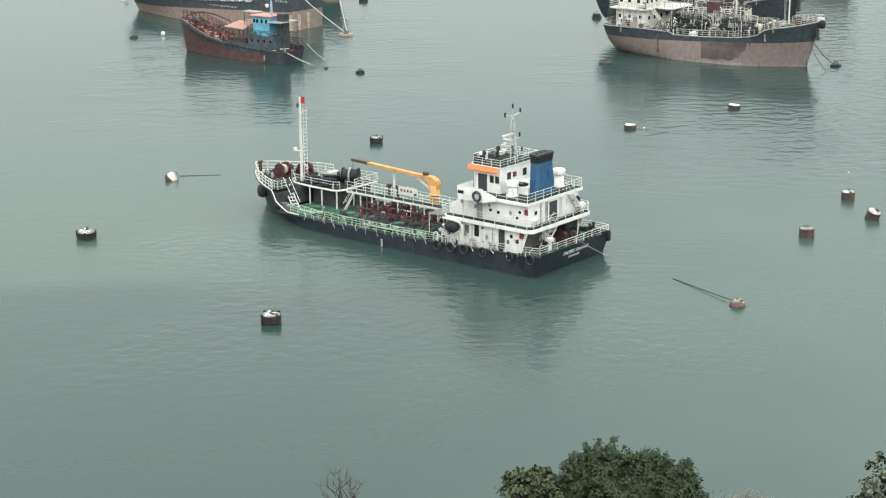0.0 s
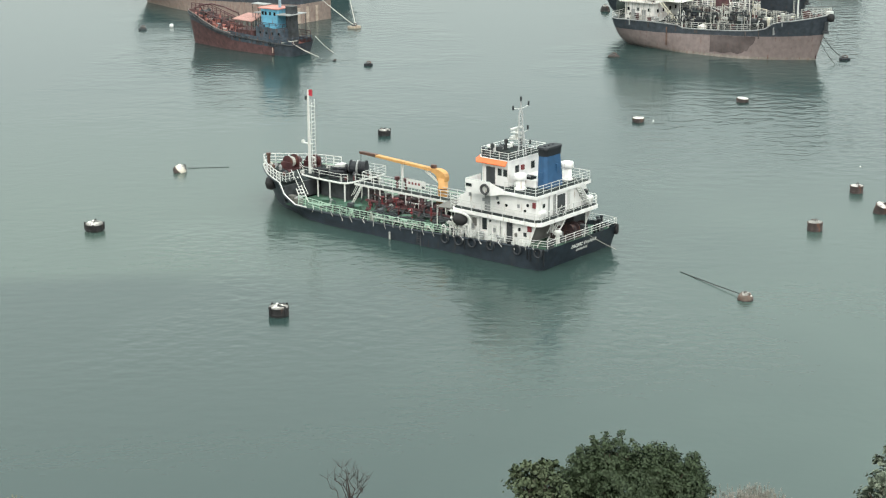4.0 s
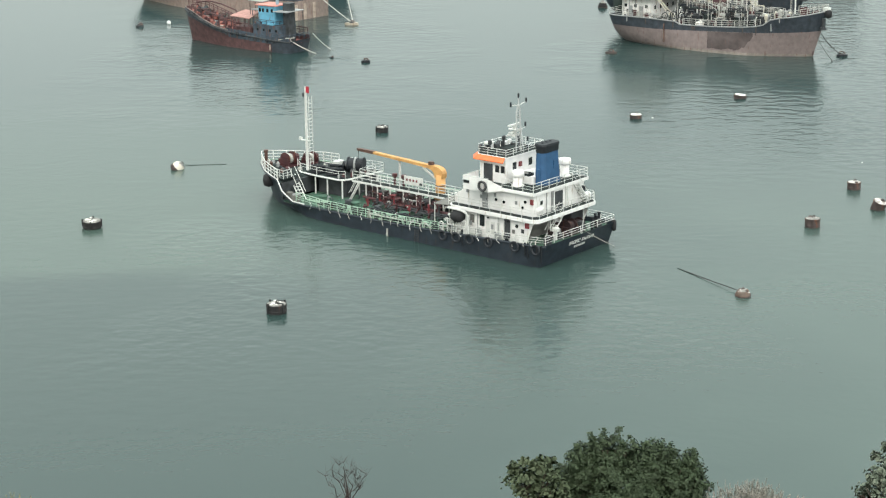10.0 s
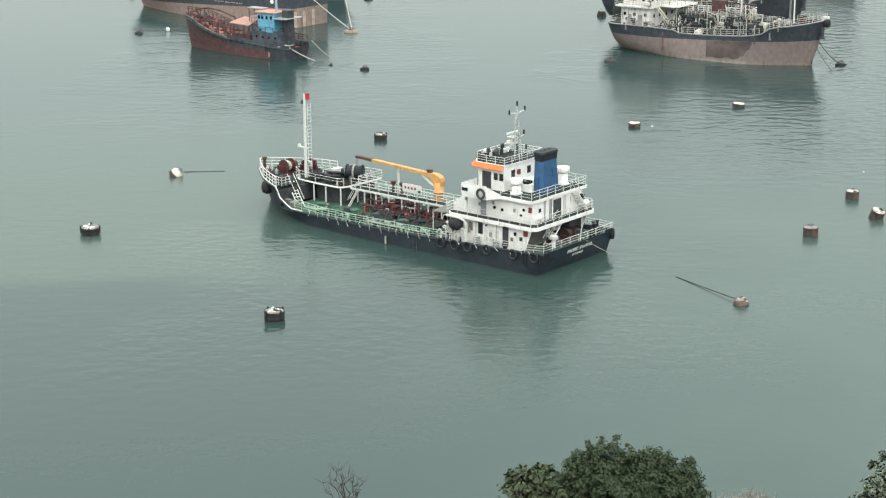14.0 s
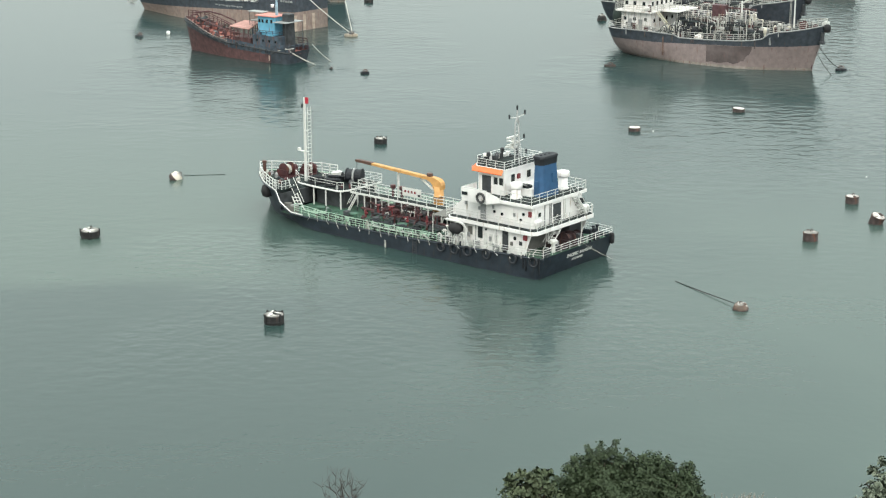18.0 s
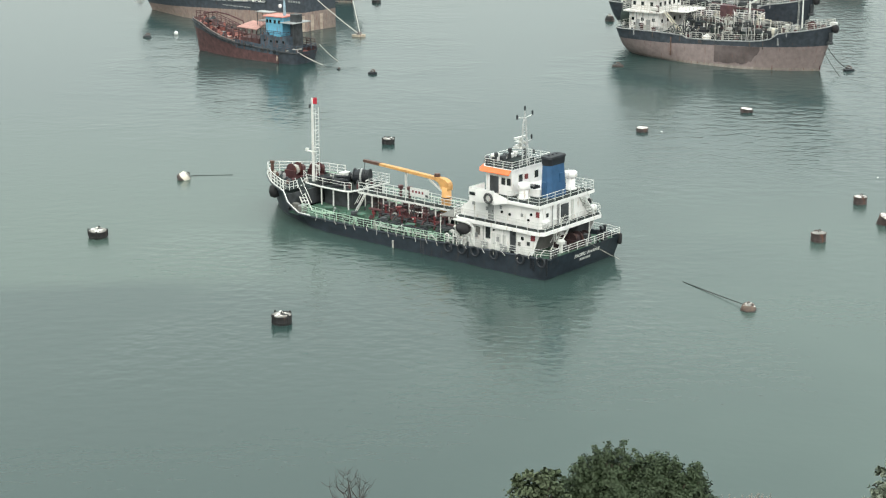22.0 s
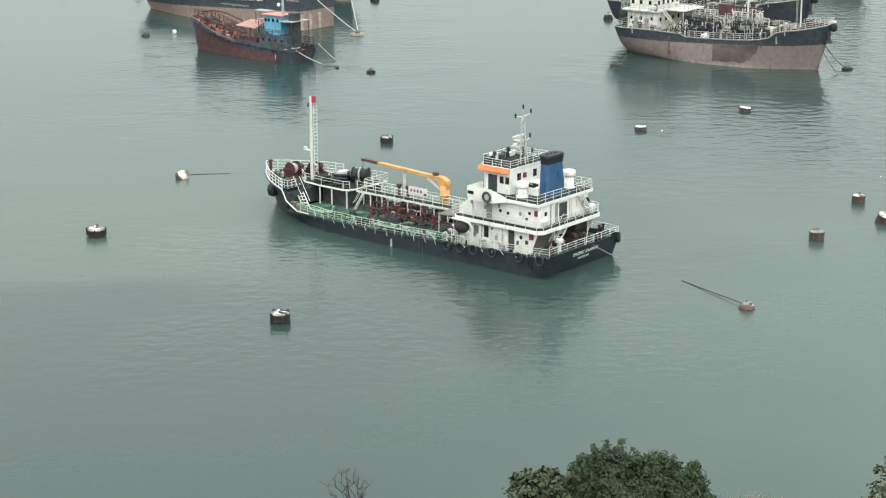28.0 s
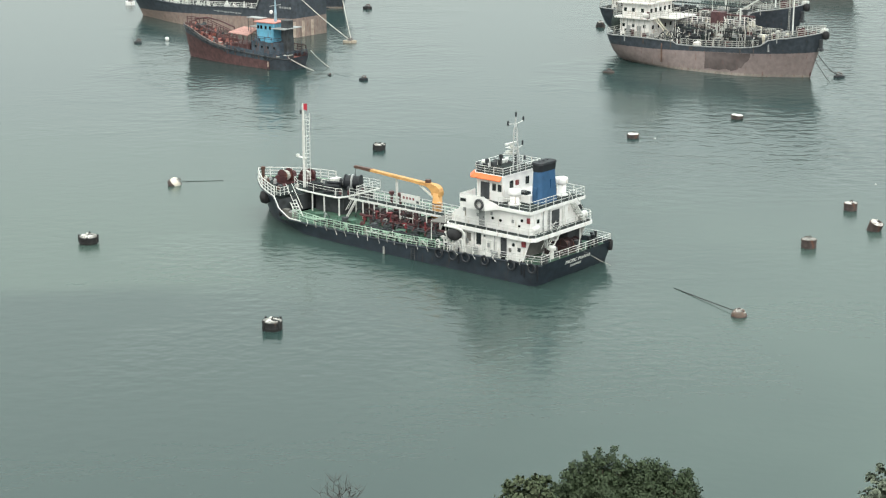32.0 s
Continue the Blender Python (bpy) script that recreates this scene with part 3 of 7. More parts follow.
        return s

    fn = part("funnel", band(ring(*lo, 6.75), ring(3.84, 4.98, 1.38, 10.05, 0.3)), BLUE, ship, "blue funnel with a black top")
    part("funnel_top", band(ring(3.80, 5.0, 1.41, 10.05, 0.3), ring(3.74, 5.08, 1.46, 10.85, 0.3)), SOOT, fn)
    part("funnel_rim", band(ring(3.68, 5.14, 1.52, 10.75, 0.3), ring(3.74, 5.08, 1.46, 10.95, 0.3)), SOOT, fn)
    for y in (-0.7, 0.0, 0.7):
        part("exhaust_pipe", Shape().tube([(4.5, y, 10.9), (4.5, y, 11.03)], 0.12, 8), SOOT, fn)
    part("access_panel", Shape().box(3.66, 3.95, -0.75, -0.2, 8.2, 9.1), BLUE, fn)
    part("access_panel", Shape().box(4.15, 4.65, 1.4, 1.6, 7.5, 8.4), BLUE, fn)
    for i, z in enumerate((7.1, 7.6, 8.1, 8.6, 9.1)):
        part("rung", Shape().tube([(3.86 + i * 0.05, -0.9, z), (3.72 + i * 0.05, -0.9, z), (3.72 + i * 0.05, -0.5, z), (3.86 + i * 0.05, -0.5, z)], 0.03, 4), BLUE, fn)
    # mushroom ventilators
    for x, y, z, r in ((5.86, 3.0, 6.75, 0.6), (4.55, -3.3, 7.05, 0.62)):
        vt = part("ventilator", Shape().lathe([(r * 1.1, 6.75 - z), (r * 1.1, 6.87 - z), (r * 0.8, 6.9 - z), (r * 0.8, 1.1)], 16, Matrix.Translation((x, y, z))), WHITE, ship, "white mushroom ventilator", True)
        part("cowl", Shape().lathe([(r * 1.02, 1.02), (r * 1.08, 1.08), (r * 1.08, 1.52), (r * 0.98, 1.6), (0.05, 1.64)], 18, Matrix.Translation((x, y, z))), WHITE, vt, "", True)
    # mast on the wheelhouse
    MASTG = paint("pale_grey_mast_paint", (0.47, 0.48, 0.48), 0.5, 0.12, scale=3)
    mast = part("signal_mast", Shape().tube([(8.1, 0, 14.0), (8.1, 0, 15.2)], 0.08, 8, 0.05), MASTG, ship, "pale grey lattice signal mast with radars")
    for s in (-1, 1):
        part("mast_leg", Shape().tube([(8.1, s * 0.36, 9.5), (8.1, s * 0.3, 13.6), (8.1, s * 0.08, 14.3)], 0.075, 6), MASTG, mast)
    part("mast_leg", Shape().tube([(7.4, 0, 9.5), (8.0, 0, 13.6)], 0.06, 6), MASTG, mast)
    for i in range(9):
        z = 9.9 + i * 0.5
        k = 0.36 - 0.015 * (z - 9.5)
        part("mast_brace", Shape().tube([(8.1, -k, z), (8.1, k, z)], 0.035, 4).tube([(8.1, -k, z), (8.1, k, z + 0.5)], 0.02, 4), MASTG, mast)
    for z, y0, y1, x in ((14.3, -1.3, 1.3, 8.1), (11.7, -1.2, 0.1, 8.1)):
        part("yard_arm", Shape().tube([(x, y0, z + 0.2), (x, 0, z), (x, y1, z + 0.2)], 0.04, 5), RAILW, mast)
    for x, y, z in ((8.1, 0, 15.1), (8.1, 1.3, 14.35), (8.1, -1.3, 14.45), (8.1, -1.2, 11.95), (7.6, -0.95, 9.6), (7.6, -0.95, 10.5)):
        part("mast_light", Shape().lathe([(0.08, 0), (0.10, 0.08), (0.10, 0.4), (0.07, 0.48)], 8, Matrix.Translation((x, y, z))), SOOT, mast)
    part("radar_platform", Shape().box(8.2, 9.1, -0.45, 0.45, 11.75, 11.82), RAILW, mast)
    part("radar_scanner", Shape().box(8.5, 8.75, -1.0, 1.0, 12.15, 12.32, 0.05).box(8.5, 8.75, -0.15, 0.15, 11.82, 12.15), RAILW, mast)
    part("radar_platform", Shape().box(8.2, 9.2, -0.55, 0.55, 11.1, 11.24), RAILW, mast)
    part("radar_scanner", Shape().box(8.5, 8.75, -0.8, 0.9, 11.42, 11.55, 0.05).box(8.5, 8.75, -0.12, 0.12, 11.24, 11.42), RAILW, mast)
    part("loudhailer", Shape().lathe([(0.08, 0), (0.2, 0.35)], 10, Matrix.Translation((8.4, 0.3, 10.3)) @ pose(0, 0, 0, 0, 90)), DARKM, mast)
    for x, y in ((9.6, 1.4), (10.4, 1.8), (9.4, -1.8), (9.0, 2.2), (10.6, -0.8)):
        part("roof_fitting", Shape().lathe([(0.1, 0), (0.1, 0.7), (0.22, 0.75), (0.22, 1.1), (0.1, 1.2)], 8, Matrix.Translation((x, y, 9.51))), DARKM, ship)
    part("searchlight", Shape().lathe([(0.2, 0), (0.28, 0.3), (0.28, 0.4)], 12, Matrix.Translation((11.0, 1.2, 10.1)) @ pose(0, 0, 0, 0, 90)).tube([(11.1, 1.2, 9.51), (11.1, 1.2, 10.0)], 0.05, 6), RAILW, ship)
    # rails, deck by deck
    rail(ship, [(7.25, -3.2, 9.51), (10.75, -3.2, 9.51), (11.5, -2.25, 9.51), (11.5, 2.25, 9.51), (10.75, 3.2, 9.51), (7.25, 3.2, 9.51), (7.25, -3.2, 9.51)], 0.76, 3, RAILW, 1.2)
    rail(ship, [(6.6, 4.7, 6.75), (2.65, 4.7, 6.75), (2.65, -4.7, 6.75), (6.6, -4.7, 6.75)], 0.95, 3, RAILW, 1.3)
    rail(ship, [(13.1, -5.3, 4.2), (13.1, 5.3, 4.2), (2.3, 5.3, 4.2), (1.8, 4.8, 4.2), (1.8, -4.8, 4.2), (2.3, -5.3, 4.2), (13.1, -5.3, 4.2)], 0.95, 3, RAILW, 1.4)
    rail(ship, [(13.6, 6.3, 1.5), (7.0, 6.3, 1.82), (2.0, 6.3, 2.0), (0.15, 6.0, 2.05), (0.1, -6.0, 2.05), (2.0, -6.3, 2.0), (7.0, -6.3, 1.82), (13.6, -6.3, 1.5)], 0.75, 3, RAILW, 1.5)
    for s in (1, -1):
        rail(ship, [(34.5, s * 6.0, 1.3), (30.0, s * 6.3, 1.15), (25.0, s * 6.32, 1.12), (18.0, s * 6.32, 1.2), (13.6, s * 6.32, 1.35)], 1.0, 4, RAILG, 1.1, 0.036)
    bow = [(x, max(y - 0.1, 0.15), z) for x, y, a, b, z in HULL[13:-1]]
    bow += [(x, -y, z) for x, y, z in bow[::-1]]
    rail(ship, bow, 1.1, 3, RAILW, 1.2, 0.05)
    # platform behind the forecastle, on posts
    pl = [(31.6, -5.3), (40.8, -4.2), (40.8, -0.6), (38.8, 0.8), (36.0, 1.08), (32.6, 1.08), (32.0, 0.75), (31.75, 0.0)]
    plat = part("platform_deck", Shape().prism(pl, 2.92, 3.06), DECKD, ship, "dark platform deck with white edge on posts")
    part("platform_edge", Shape().tube([(*p, 3.0) for p in pl] + [(*pl[0], 3.0)], 0.11, 6), RAILW, plat)
    for x, y in ((36.3, 0.95), (34.4, 1.0), (32.2, 0.9), (31.8, -1.5), (31.8, -4.5)):
        part("platform_post", Shape().tube([(x, y, 0.85), (x, y, 2.95)], 0.09, 8), RAILW, ship)
    rail(ship, [(40.6, -0.6, 3.06), (38.8, 0.75, 3.06), (36.0, 1.03, 3.06), (32.6, 1.03, 3.06), (31.9, 0.7, 3.06)], 0.0 + 0.95, 2, RAILW, 2.6)
    rail(ship, [(31.4, -1.2, 3.06), (31.4, -5.2, 3.06), (36.0, -4.7, 3.06)], 1.0, 3, RAILW, 1.4)
    # added dark block stands for the shade under the platform
    part("pump_room", Shape().box(32.2, 36.6, -5.0, 0.2, 0.9, 2.92, 0.1), DARKM, ship)
    # slanting ladders
    for a, b in (((38.7, 2.3, 3.02), (35.4, 4.0, 0.92)), ((29.9, 0.55, 3.05), (31.0, 0.95, 0.92)), ((2.3, -2.1, 6.6), (2.3, -4.0, 4.3)), ((2.3, 0.2, 4.1), (2.3, 2.7, 1.65))):
        lad = part("ladder", grip(Shape(), a, b, 0.75, 8, 0.07), RAILW, ship)
        hand = Shape()
        for s in (-0.35, 0.35):
            d = (Vector(b) - Vector(a)).cross(Vector((0, 0, 1))).normalized() * s
            hand.tube([Vector(a) + d + Vector((0, 0, 0.9)), Vector(b) + d + Vector((0, 0, 0.9))], 0.035, 5)
        part("handrail", hand, RAILW, lad)
    part("stair_panel", Shape().add([(2.15, -2.1, 6.5), (2.15, -2.6, 6.5), (2.15, -4.5, 4.3), (2.15, -4.0, 4.3), (2.2, -2.1, 6.5), (2.2, -2.6, 6.5), (2.2, -4.5, 4.3), (2.2, -4.0, 4.3)], [(0, 1, 2, 3), (7, 6, 5, 4), (0, 4, 5, 1), (1, 5, 6, 2), (2, 6, 7, 3), (3, 7, 4, 0)]), RAILW, ship)
    # raised catwalk amidships
    cw = part("catwalk", Shape().box(13.2, 31.4, -1.1, 0.1, 2.95, 3.04), DECKD, ship, "raised steel catwalk with white rails")
    for y in (0.1, -1.18):
        part("catwalk_girder", Shape().box(13.2, 31.4, y, y + 0.08, 2.82, 3.04), RAILW, ship)
    part("landing", Shape().box(37.5, 38.9, 2.6, 4.9, 3.02, 3.12, 0.1), DECKD, ship)
    rail(ship, [(38.9, 4.6, 3.12), (37.5, 4.9, 3.12), (37.5, 3.6, 3.12)], 0.95, 3, RAILW, 0.8)
    for y in (0.1, -1.1):
        rail(ship, [(31.3, y, 3.04), (21.6, y, 3.04), (13.3, y, 3.04)], 1.05, 3, RAILW, 1.35)
    for x in (14.4, 16.3, 18.2, 20.1, 22.0, 23.9, 25.8, 27.7, 29.4):
        for y in (0.0, -1.0):
            part("catwalk_post", Shape().tube([(x, y, 0.85), (x, y, 2.97)], 0.085, 6), RAILW, ship)
        part("catwalk_beam", Shape().box(x - 0.08, x + 0.08, -1.2, 0.2, 2.8, 2.95), RAILW, ship)
    sg = part("notice_board", Shape().box(20.9, 23.6, 0.15, 0.2, 3.78, 4.72), RAILW, ship, "white notice board with red characters")
    for i in range(4):
        part("writing_bar", Shape().box(23.05 - i * 0.46, 23.3 - i * 0.46, 0.2, 0.212, 4.15, 4.42), RED, sg)
    part("writing_bar", Shape().box(21.0, 21.4, 0.2, 0.212, 3.9, 4.15), DARKM, sg)
    # deck crane: pedestal, king post, boom with brown tip
    part("crane_platform", Shape().box(18.2, 21.4, -2.9, -1.15, 2.35, 2.5), GREYM, ship)
    cr = part("crane", Shape().lathe([(0.74, 2.3), (0.74, 2.75), (0.58, 2.8), (0.56, 3.5), (0.6, 3.52), (0.6, 3.75), (0.55, 3.78), (0.52, 5.0)], 16, Matrix.Translation((19.8, -1.5, 0))), CRANEY, ship, "yellow hydraulic deck crane with folded boom", True)
    part("crane_collar", Shape().lathe([(0.66, 2.76), (0.66, 3.0)], 16, Matrix.Translation((19.8, -1.5, 0))), DARKM, cr)
    part("crane_head", Shape().side([(20.35, 4.7), (19.25, 4.7), (19.2, 5.2), (19.35, 5.55), (19.7, 5.8), (20.2, 5.93), (21.0, 5.93), (21.3, 5.6), (20.8, 5.42), (20.45, 5.1)], -1.86, -1.14), CRANEY, cr)
    bm = Shape()
    for x0, x1, z0, z1, h in ((19.9, 29.4, 5.68, 6.15, 0.36),):
        bm.side([(x0, z0 - h / 2), (x1, z1 - h * 0.32), (x1, z1 + h * 0.32), (x0, z0 + h / 2)], -1.78, -1.22)
    part("boom", bm, CRANEY, cr)
    part("boom_tip", Shape().side([(29.4, 5.98), (31.9, 6.1), (31.9, 6.36), (29.4, 6.32)], -1.72, -1.28), BROWN, cr)
    part("slew_band", Shape().lathe([(0.615, 3.8), (0.615, 3.9)], 16, Matrix.Translation((19.8, -1.5, 0))), BROWN, cr)
    part("boom_ram", Shape().tube([(20.2, -1.5, 4.3), (22.3, -1.5, 5.5)], 0.13, 8), RAILW, cr)
    part("hook_wire", Shape().tube([(31.8, -1.5, 6.15), (31.85, -1.5, 5.2), (31.9, -1.5, 4.4)], 0.04, 4), DARKM, cr)
    part("boom_motor", Shape().box(20.8, 21.4, -1.75, -1.25, 5.95, 6.3, 0.08), BROWN, cr)
    # foremast with ladder
    fm = part("foremast", Shape().tube([(38.6, -0.2, 3.0), (38.6, -0.2, 12.8)], 0.19, 10, 0.13), RAILW, ship, "white foremast with ladder")
    part("mast_ladder", grip(Shape(), (38.15, -0.45, 3.2), (38.15, -0.45, 11.7), 0.55, 20, 0.04), RAILW, fm)
    for z in (5.0, 7.0, 9.0, 11.0):
        part("ladder_stay", Shape().tube([(38.6, -0.2, z), (38.15, -0.45, z)], 0.04, 4), RAILW, fm)
    part("lamp_bracket", Shape().box(38.2, 39.7, -0.35, -0.05, 6.5, 6.58).box(39.4, 39.7, -0.35, -0.05, 6.58, 6.85), RAILW, fm)
    part("mast_lamp", Shape().lathe([(0.14, 0), (0.14, 0.45)], 8, Matrix.Translation((38.95, -0.2, 11.6))), DARKM, fm)
    # mooring winches
    def winch(x, y, z, k, mat, along_x=False):
        m = Matrix.Translation((x, y, z)) @ pose(0, 0, 0, 0, 0, 90 if along_x else 0) @ Matrix.Scale(k, 4)
        body = Shape().box(-0.9, 0.9, -0.9, -0.7, 0, 0.9, 0, m).box(-0.9, 0.9, 0.7, 0.9, 0, 0.9, 0, m).box(-1.0, 1.0, -1.1, 1.1, -0.02, 0.12, 0, m)
        w = part("winch", body, mat, ship, "dark red mooring winch")
        dr = Shape().lathe([(0.85, -0.65), (0.85, -0.58), (0.5, -0.55), (0.5, 0.55), (0.85, 0.58), (0.85, 0.65)], 16, m @ Matrix.Translation((0, 0, 0.85)) @ pose(0, 0, 0, 90))
        part("winch_drum", dr, mat, w)
        part("warping_head", Shape().lathe([(0.42, 0.9), (0.28, 1.05), (0.28, 1.3), (0.42, 1.45)], 12, m @ Matrix.Translation((0, 0, 0.85)) @ pose(0, 0, 0, 90)), mat, w)
        part("rope_coil", Shape().lathe([(0.6, -0.22), (0.63, 0.0), (0.6, 0.22)], 14, m @ Matrix.Translation((0, 0, 0.85)) @ pose(0, 0, 0, 90)), REDD if x < 10 else ROPE, w)
    winch(41.8, -0.4, 3.14, 0.95, REDP)
    winch(40.8, -2.9, 3.1, 0.8, REDP)
    winch(2.2, -0.8, 1.55, 0.88, REDD)
    winch(2.4, -2.6, 1.6, 0.7, REDD)
    # drums and coiled gear on the platform
    for x, y, r, l in ((33.4, -2.8, 0.9, 1.9), (35.2, -3.3, 0.5, 1.0)):
        m = Matrix.Translation((x, y, 3.06 + r)) @ pose(0, 0, 0, 0, 90, 25)
        g = part("hose_reel", Shape().lathe([(r, -l / 2), (r, -l / 2 + 0.1), (r * 0.85, -l / 2 + 0.15), (r * 0.85, l / 2 - 0.15), (r, l / 2 - 0.1), (r, l / 2)], 16, m), SOOT, ship, "black hose reel")
        part("strap", Shape().lathe([(r * 1.01, -0.1), (r * 1.01, 0.1)], 16, m), GREYM, g)
    for x, y, r in ((36.9, -0.2, 0.75), (34.6, -0.4, 0.8), (35.5, -1.8, 0.7)):
        t = Shape()
        for k in range(3):
            t.torus(r, 0.17, 16, 6, Matrix.Translation((x, y, 3.2 + 0.28 * k)) @ pose(0, 0, 0, 6 * k, 4, 0))
        part("hose_coil", t, SOOT, ship)
    for x, y, h in ((44.2, 0.9, 1.75), (43.3, 2.0, 0.7), (43.0, -2.0, 0.9), (1.1, 4.6, 0.8), (1.1, 3.9, 0.8), (1.1, -4.2, 0.8), (1.1, -4.9, 0.8)):
        b = part("bollard", Shape().lathe([(0.24, 0), (0.2, 0.1), (0.2, h * 0.8), (0.28, h * 0.85), (0.28, h)], 10, Matrix.Translation((x, y, 1.6 if x < 10 else 3.14))), BROWN if x > 40 else DARKM, ship)
    part("vent_post", Shape().lathe([(0.2, 0), (0.2, 0.9), (0.42, 0.95), (0.42, 1.25), (0.3, 1.35)], 12, Matrix.Translation((1.6, 2.3, 1.6))), RAILW, ship)
    part("deck_seat", Shape().box(36.2, 37.0, -3.9, -2.6, 3.06, 3.9, 0.1), RAILW, ship)
    part("deck_locker", Shape().box(36.5, 37.3, 4.2, 4.9, 0.9, 1.65, 0.08), CANVAS, ship)
    # cargo pipes, manifold and valves
    for y, z, r, x0, x1 in ((0.9, 1.6, 0.16, 14.0, 29.0), (1.4, 1.5, 0.13, 14.5, 27.0), (1.9, 1.45, 0.10, 15.0, 24.5)):
        part("cargo_pipe", Shape().tube([(x0, y, z - 0.3), (x0 + 0.3, y, z), (x1, y, z)], r, 8), DARKM if y > 1 else REDP, ship)
    for y, z, r, x0, x1 in ((4.3, 1.35, 0.11, 13.0, 33.0), (4.8, 1.3, 0.09, 16.0, 34.0), (-3.2, 1.5, 0.14, 14.0, 31.0)):
        part("deck_pipe", Shape().tube([(x0, y, z), (x1, y, z)], r, 7), RAILG, ship)
    for x in (18.4, 20.2, 22.4, 24.2, 26.4):
        part("crossover_pipe", Shape().tube([(x, -5.2, 1.75), (x, 0.4, 1.85), (x, 2.0, 1.7), (x, 2.4, 1.2)], 0.08, 8), DARKM if x > 22 else REDP, ship)
    random.seed(4)
    for i in range(20):
        x, y = 15.0 + i * 0.58 + random.uniform(-0.25, 0.25), 0.2 + random.random() * 1.7
        h = 0.6 + random.random() * 0.9
        vs = part("valve", Shape().lathe([(0.16, 0), (0.2, 0.25), (0.1, 0.35), (0.05, h)], 8, Matrix.Translation((x, y, 1.35))), REDP if i % 3 == 0 else DARKM, ship)
        part("handwheel", Shape().torus(0.26, 0.045, 12, 5, Matrix.Translation((x, y, 1.35 + h)) @ pose(0, 0, 0, random.uniform(-40, 40), 0, 0)), REDP, vs)
    for x, y in ((25.9, -0.9), (24.6, -0.9)):
        part("monitor", Shape().lathe([(0.14, 0), (0.14, 0.9), (0.3, 1.0), (0.3, 1.35)], 8, Matrix.Translation((x, y, 3.04))), REDP, ship, "dark red fire monitor")
    part("vent_riser", Shape().tube([(25.9, -1.8, 1.0), (25.9, -1.8, 6.0)], 0.14, 8), RAILW, ship)
    for x0, x1, y, bow_z in ((27.5, 30.5, 5.2, 0.6), (22.5, 27.0, 5.3, 0.55), (16.8, 19.5, 5.0, 0.6)):
        mid = [(x0, y, 1.0), (x0 + 0.2, y, 1.0 + bow_z), ((x0 + x1) / 2, y, 1.15 + bow_z), (x1 - 0.2, y, 1.0 + bow_z), (x1, y, 1.0)]
        part("hose", Shape().tube(mid, 0.1, 7), SOOT, ship)
    for x in (33.0, 28.2, 21.0, 15.0):
        part("tank_hatch", Shape().lathe([(0.5, 0), (0.5, 0.5), (0.58, 0.52), (0.58, 0.62), (0.3, 0.7)], 14, Matrix.Translation((x, 3.2, 0.95))), DECKG, ship)
    for x in (16.5, 19.4, 23.2, 25.2, 29.5):
        part("deck_box", Shape().box(x - 0.35, x + 0.35, 2.5, 3.1, 0.95, 1.55, 0.06), DECKD if x < 24 else DARKM, ship)
    clutter = random.Random(17)
    for i in range(64):
        x = clutter.uniform(13.6, 26.0) if i % 6 else clutter.uniform(26.0, 33.5)
        y = clutter.uniform(2.6, 5.7)
        h, w = clutter.uniform(0.12, 0.75), clutter.uniform(0.07, 0.26)
        mat = clutter.choice((DARKM, DARKM, SOOT, DECKG, DECKG, GREYM, REDP))
        part("deck_fitting", Shape().lathe([(w, 0), (w, h * 0.7), (w * 0.6, h * 0.8), (w * 0.5, h)], 7, Matrix.Translation((x, y, 0.9))), mat, ship)
    for i in range(16):
        x, y = clutter.uniform(14, 26), clutter.uniform(3.0, 5.4)
        dx, dy = clutter.uniform(-1.6, 1.6), clutter.uniform(-0.8, 0.8)
        part("loose_hose", Shape().tube([(x, y, 1.05), (x + dx * 0.5, y + dy, 1.15), (x + dx, y + dy * 0.4, 1.05)], 0.07, 6), clutter.choice((SOOT, DECKG, DARKM)), ship)
    for i in range(30):  # manifold amidships
        x, y = clutter.gauss(24.2, 2.6), clutter.uniform(0.0, 2.2)
        h = clutter.uniform(0.7, 1.6)
        mat = clutter.choice((REDP, RED, RAILD, DARKM, REDP, REDD))
        g = part("riser", Shape().tube([(x, y, 0.9), (x, y, 0.9 + h), (x + clutter.uniform(-0.5, 0.5), y + 0.4, 0.9 + h)], 0.10, 7), mat, ship)
        part("flange", Shape().lathe([(0.2, -0.05), (0.2, 0.05)], 9, Matrix.Translation((x, y, 0.9 + h * 0.6))), mat, g)
    for i in range(18):  # hoses and gear along the side rail
        x = 13.8 + i * 0.72 + clutter.uniform(-0.3, 0.3)
        y, l = clutter.uniform(5.5, 6.1), clutter.uniform(0.5, 1.6)
        mat = clutter.choice((SOOT, RAILG, DARKM, RAILG, SOOT, RAILD))
        part("draped_hose", Shape().tube([(x, y, 1.0), (x + l * 0.3, y + 0.1, clutter.uniform(1.4, 2.1)), (x + l * 0.7, y, clutter.uniform(1.3, 1.9)), (x + l, y - 0.2, 1.0)], clutter.uniform(0.07, 0.15), 6), mat, ship)
    for i in range(11):  # dark boxes with lids, and pipe bends, beneath the catwalk
        x = 14.0 + i * 1.55 + clutter.uniform(-0.3, 0.3)
        w, h = clutter.uniform(0.7, 1.3), clutter.uniform(0.7, 1.5)
        pc = part("pump_casing", Shape().box(x, x + w, -2.6, -0.4 - clutter.uniform(0.0, 0.8), 0.88, 0.9 + h, 0.08), clutter.choice((DARKM, REDD, SOOT, REDD)), ship)
        part("casing_lid", Shape().lathe([(0.3, 0), (0.3, 0.15), (0.12, 0.2)], 9, Matrix.Translation((x + w / 2, -1.4, 0.9 + h))), clutter.choice((DARKM, REDP)), pc)
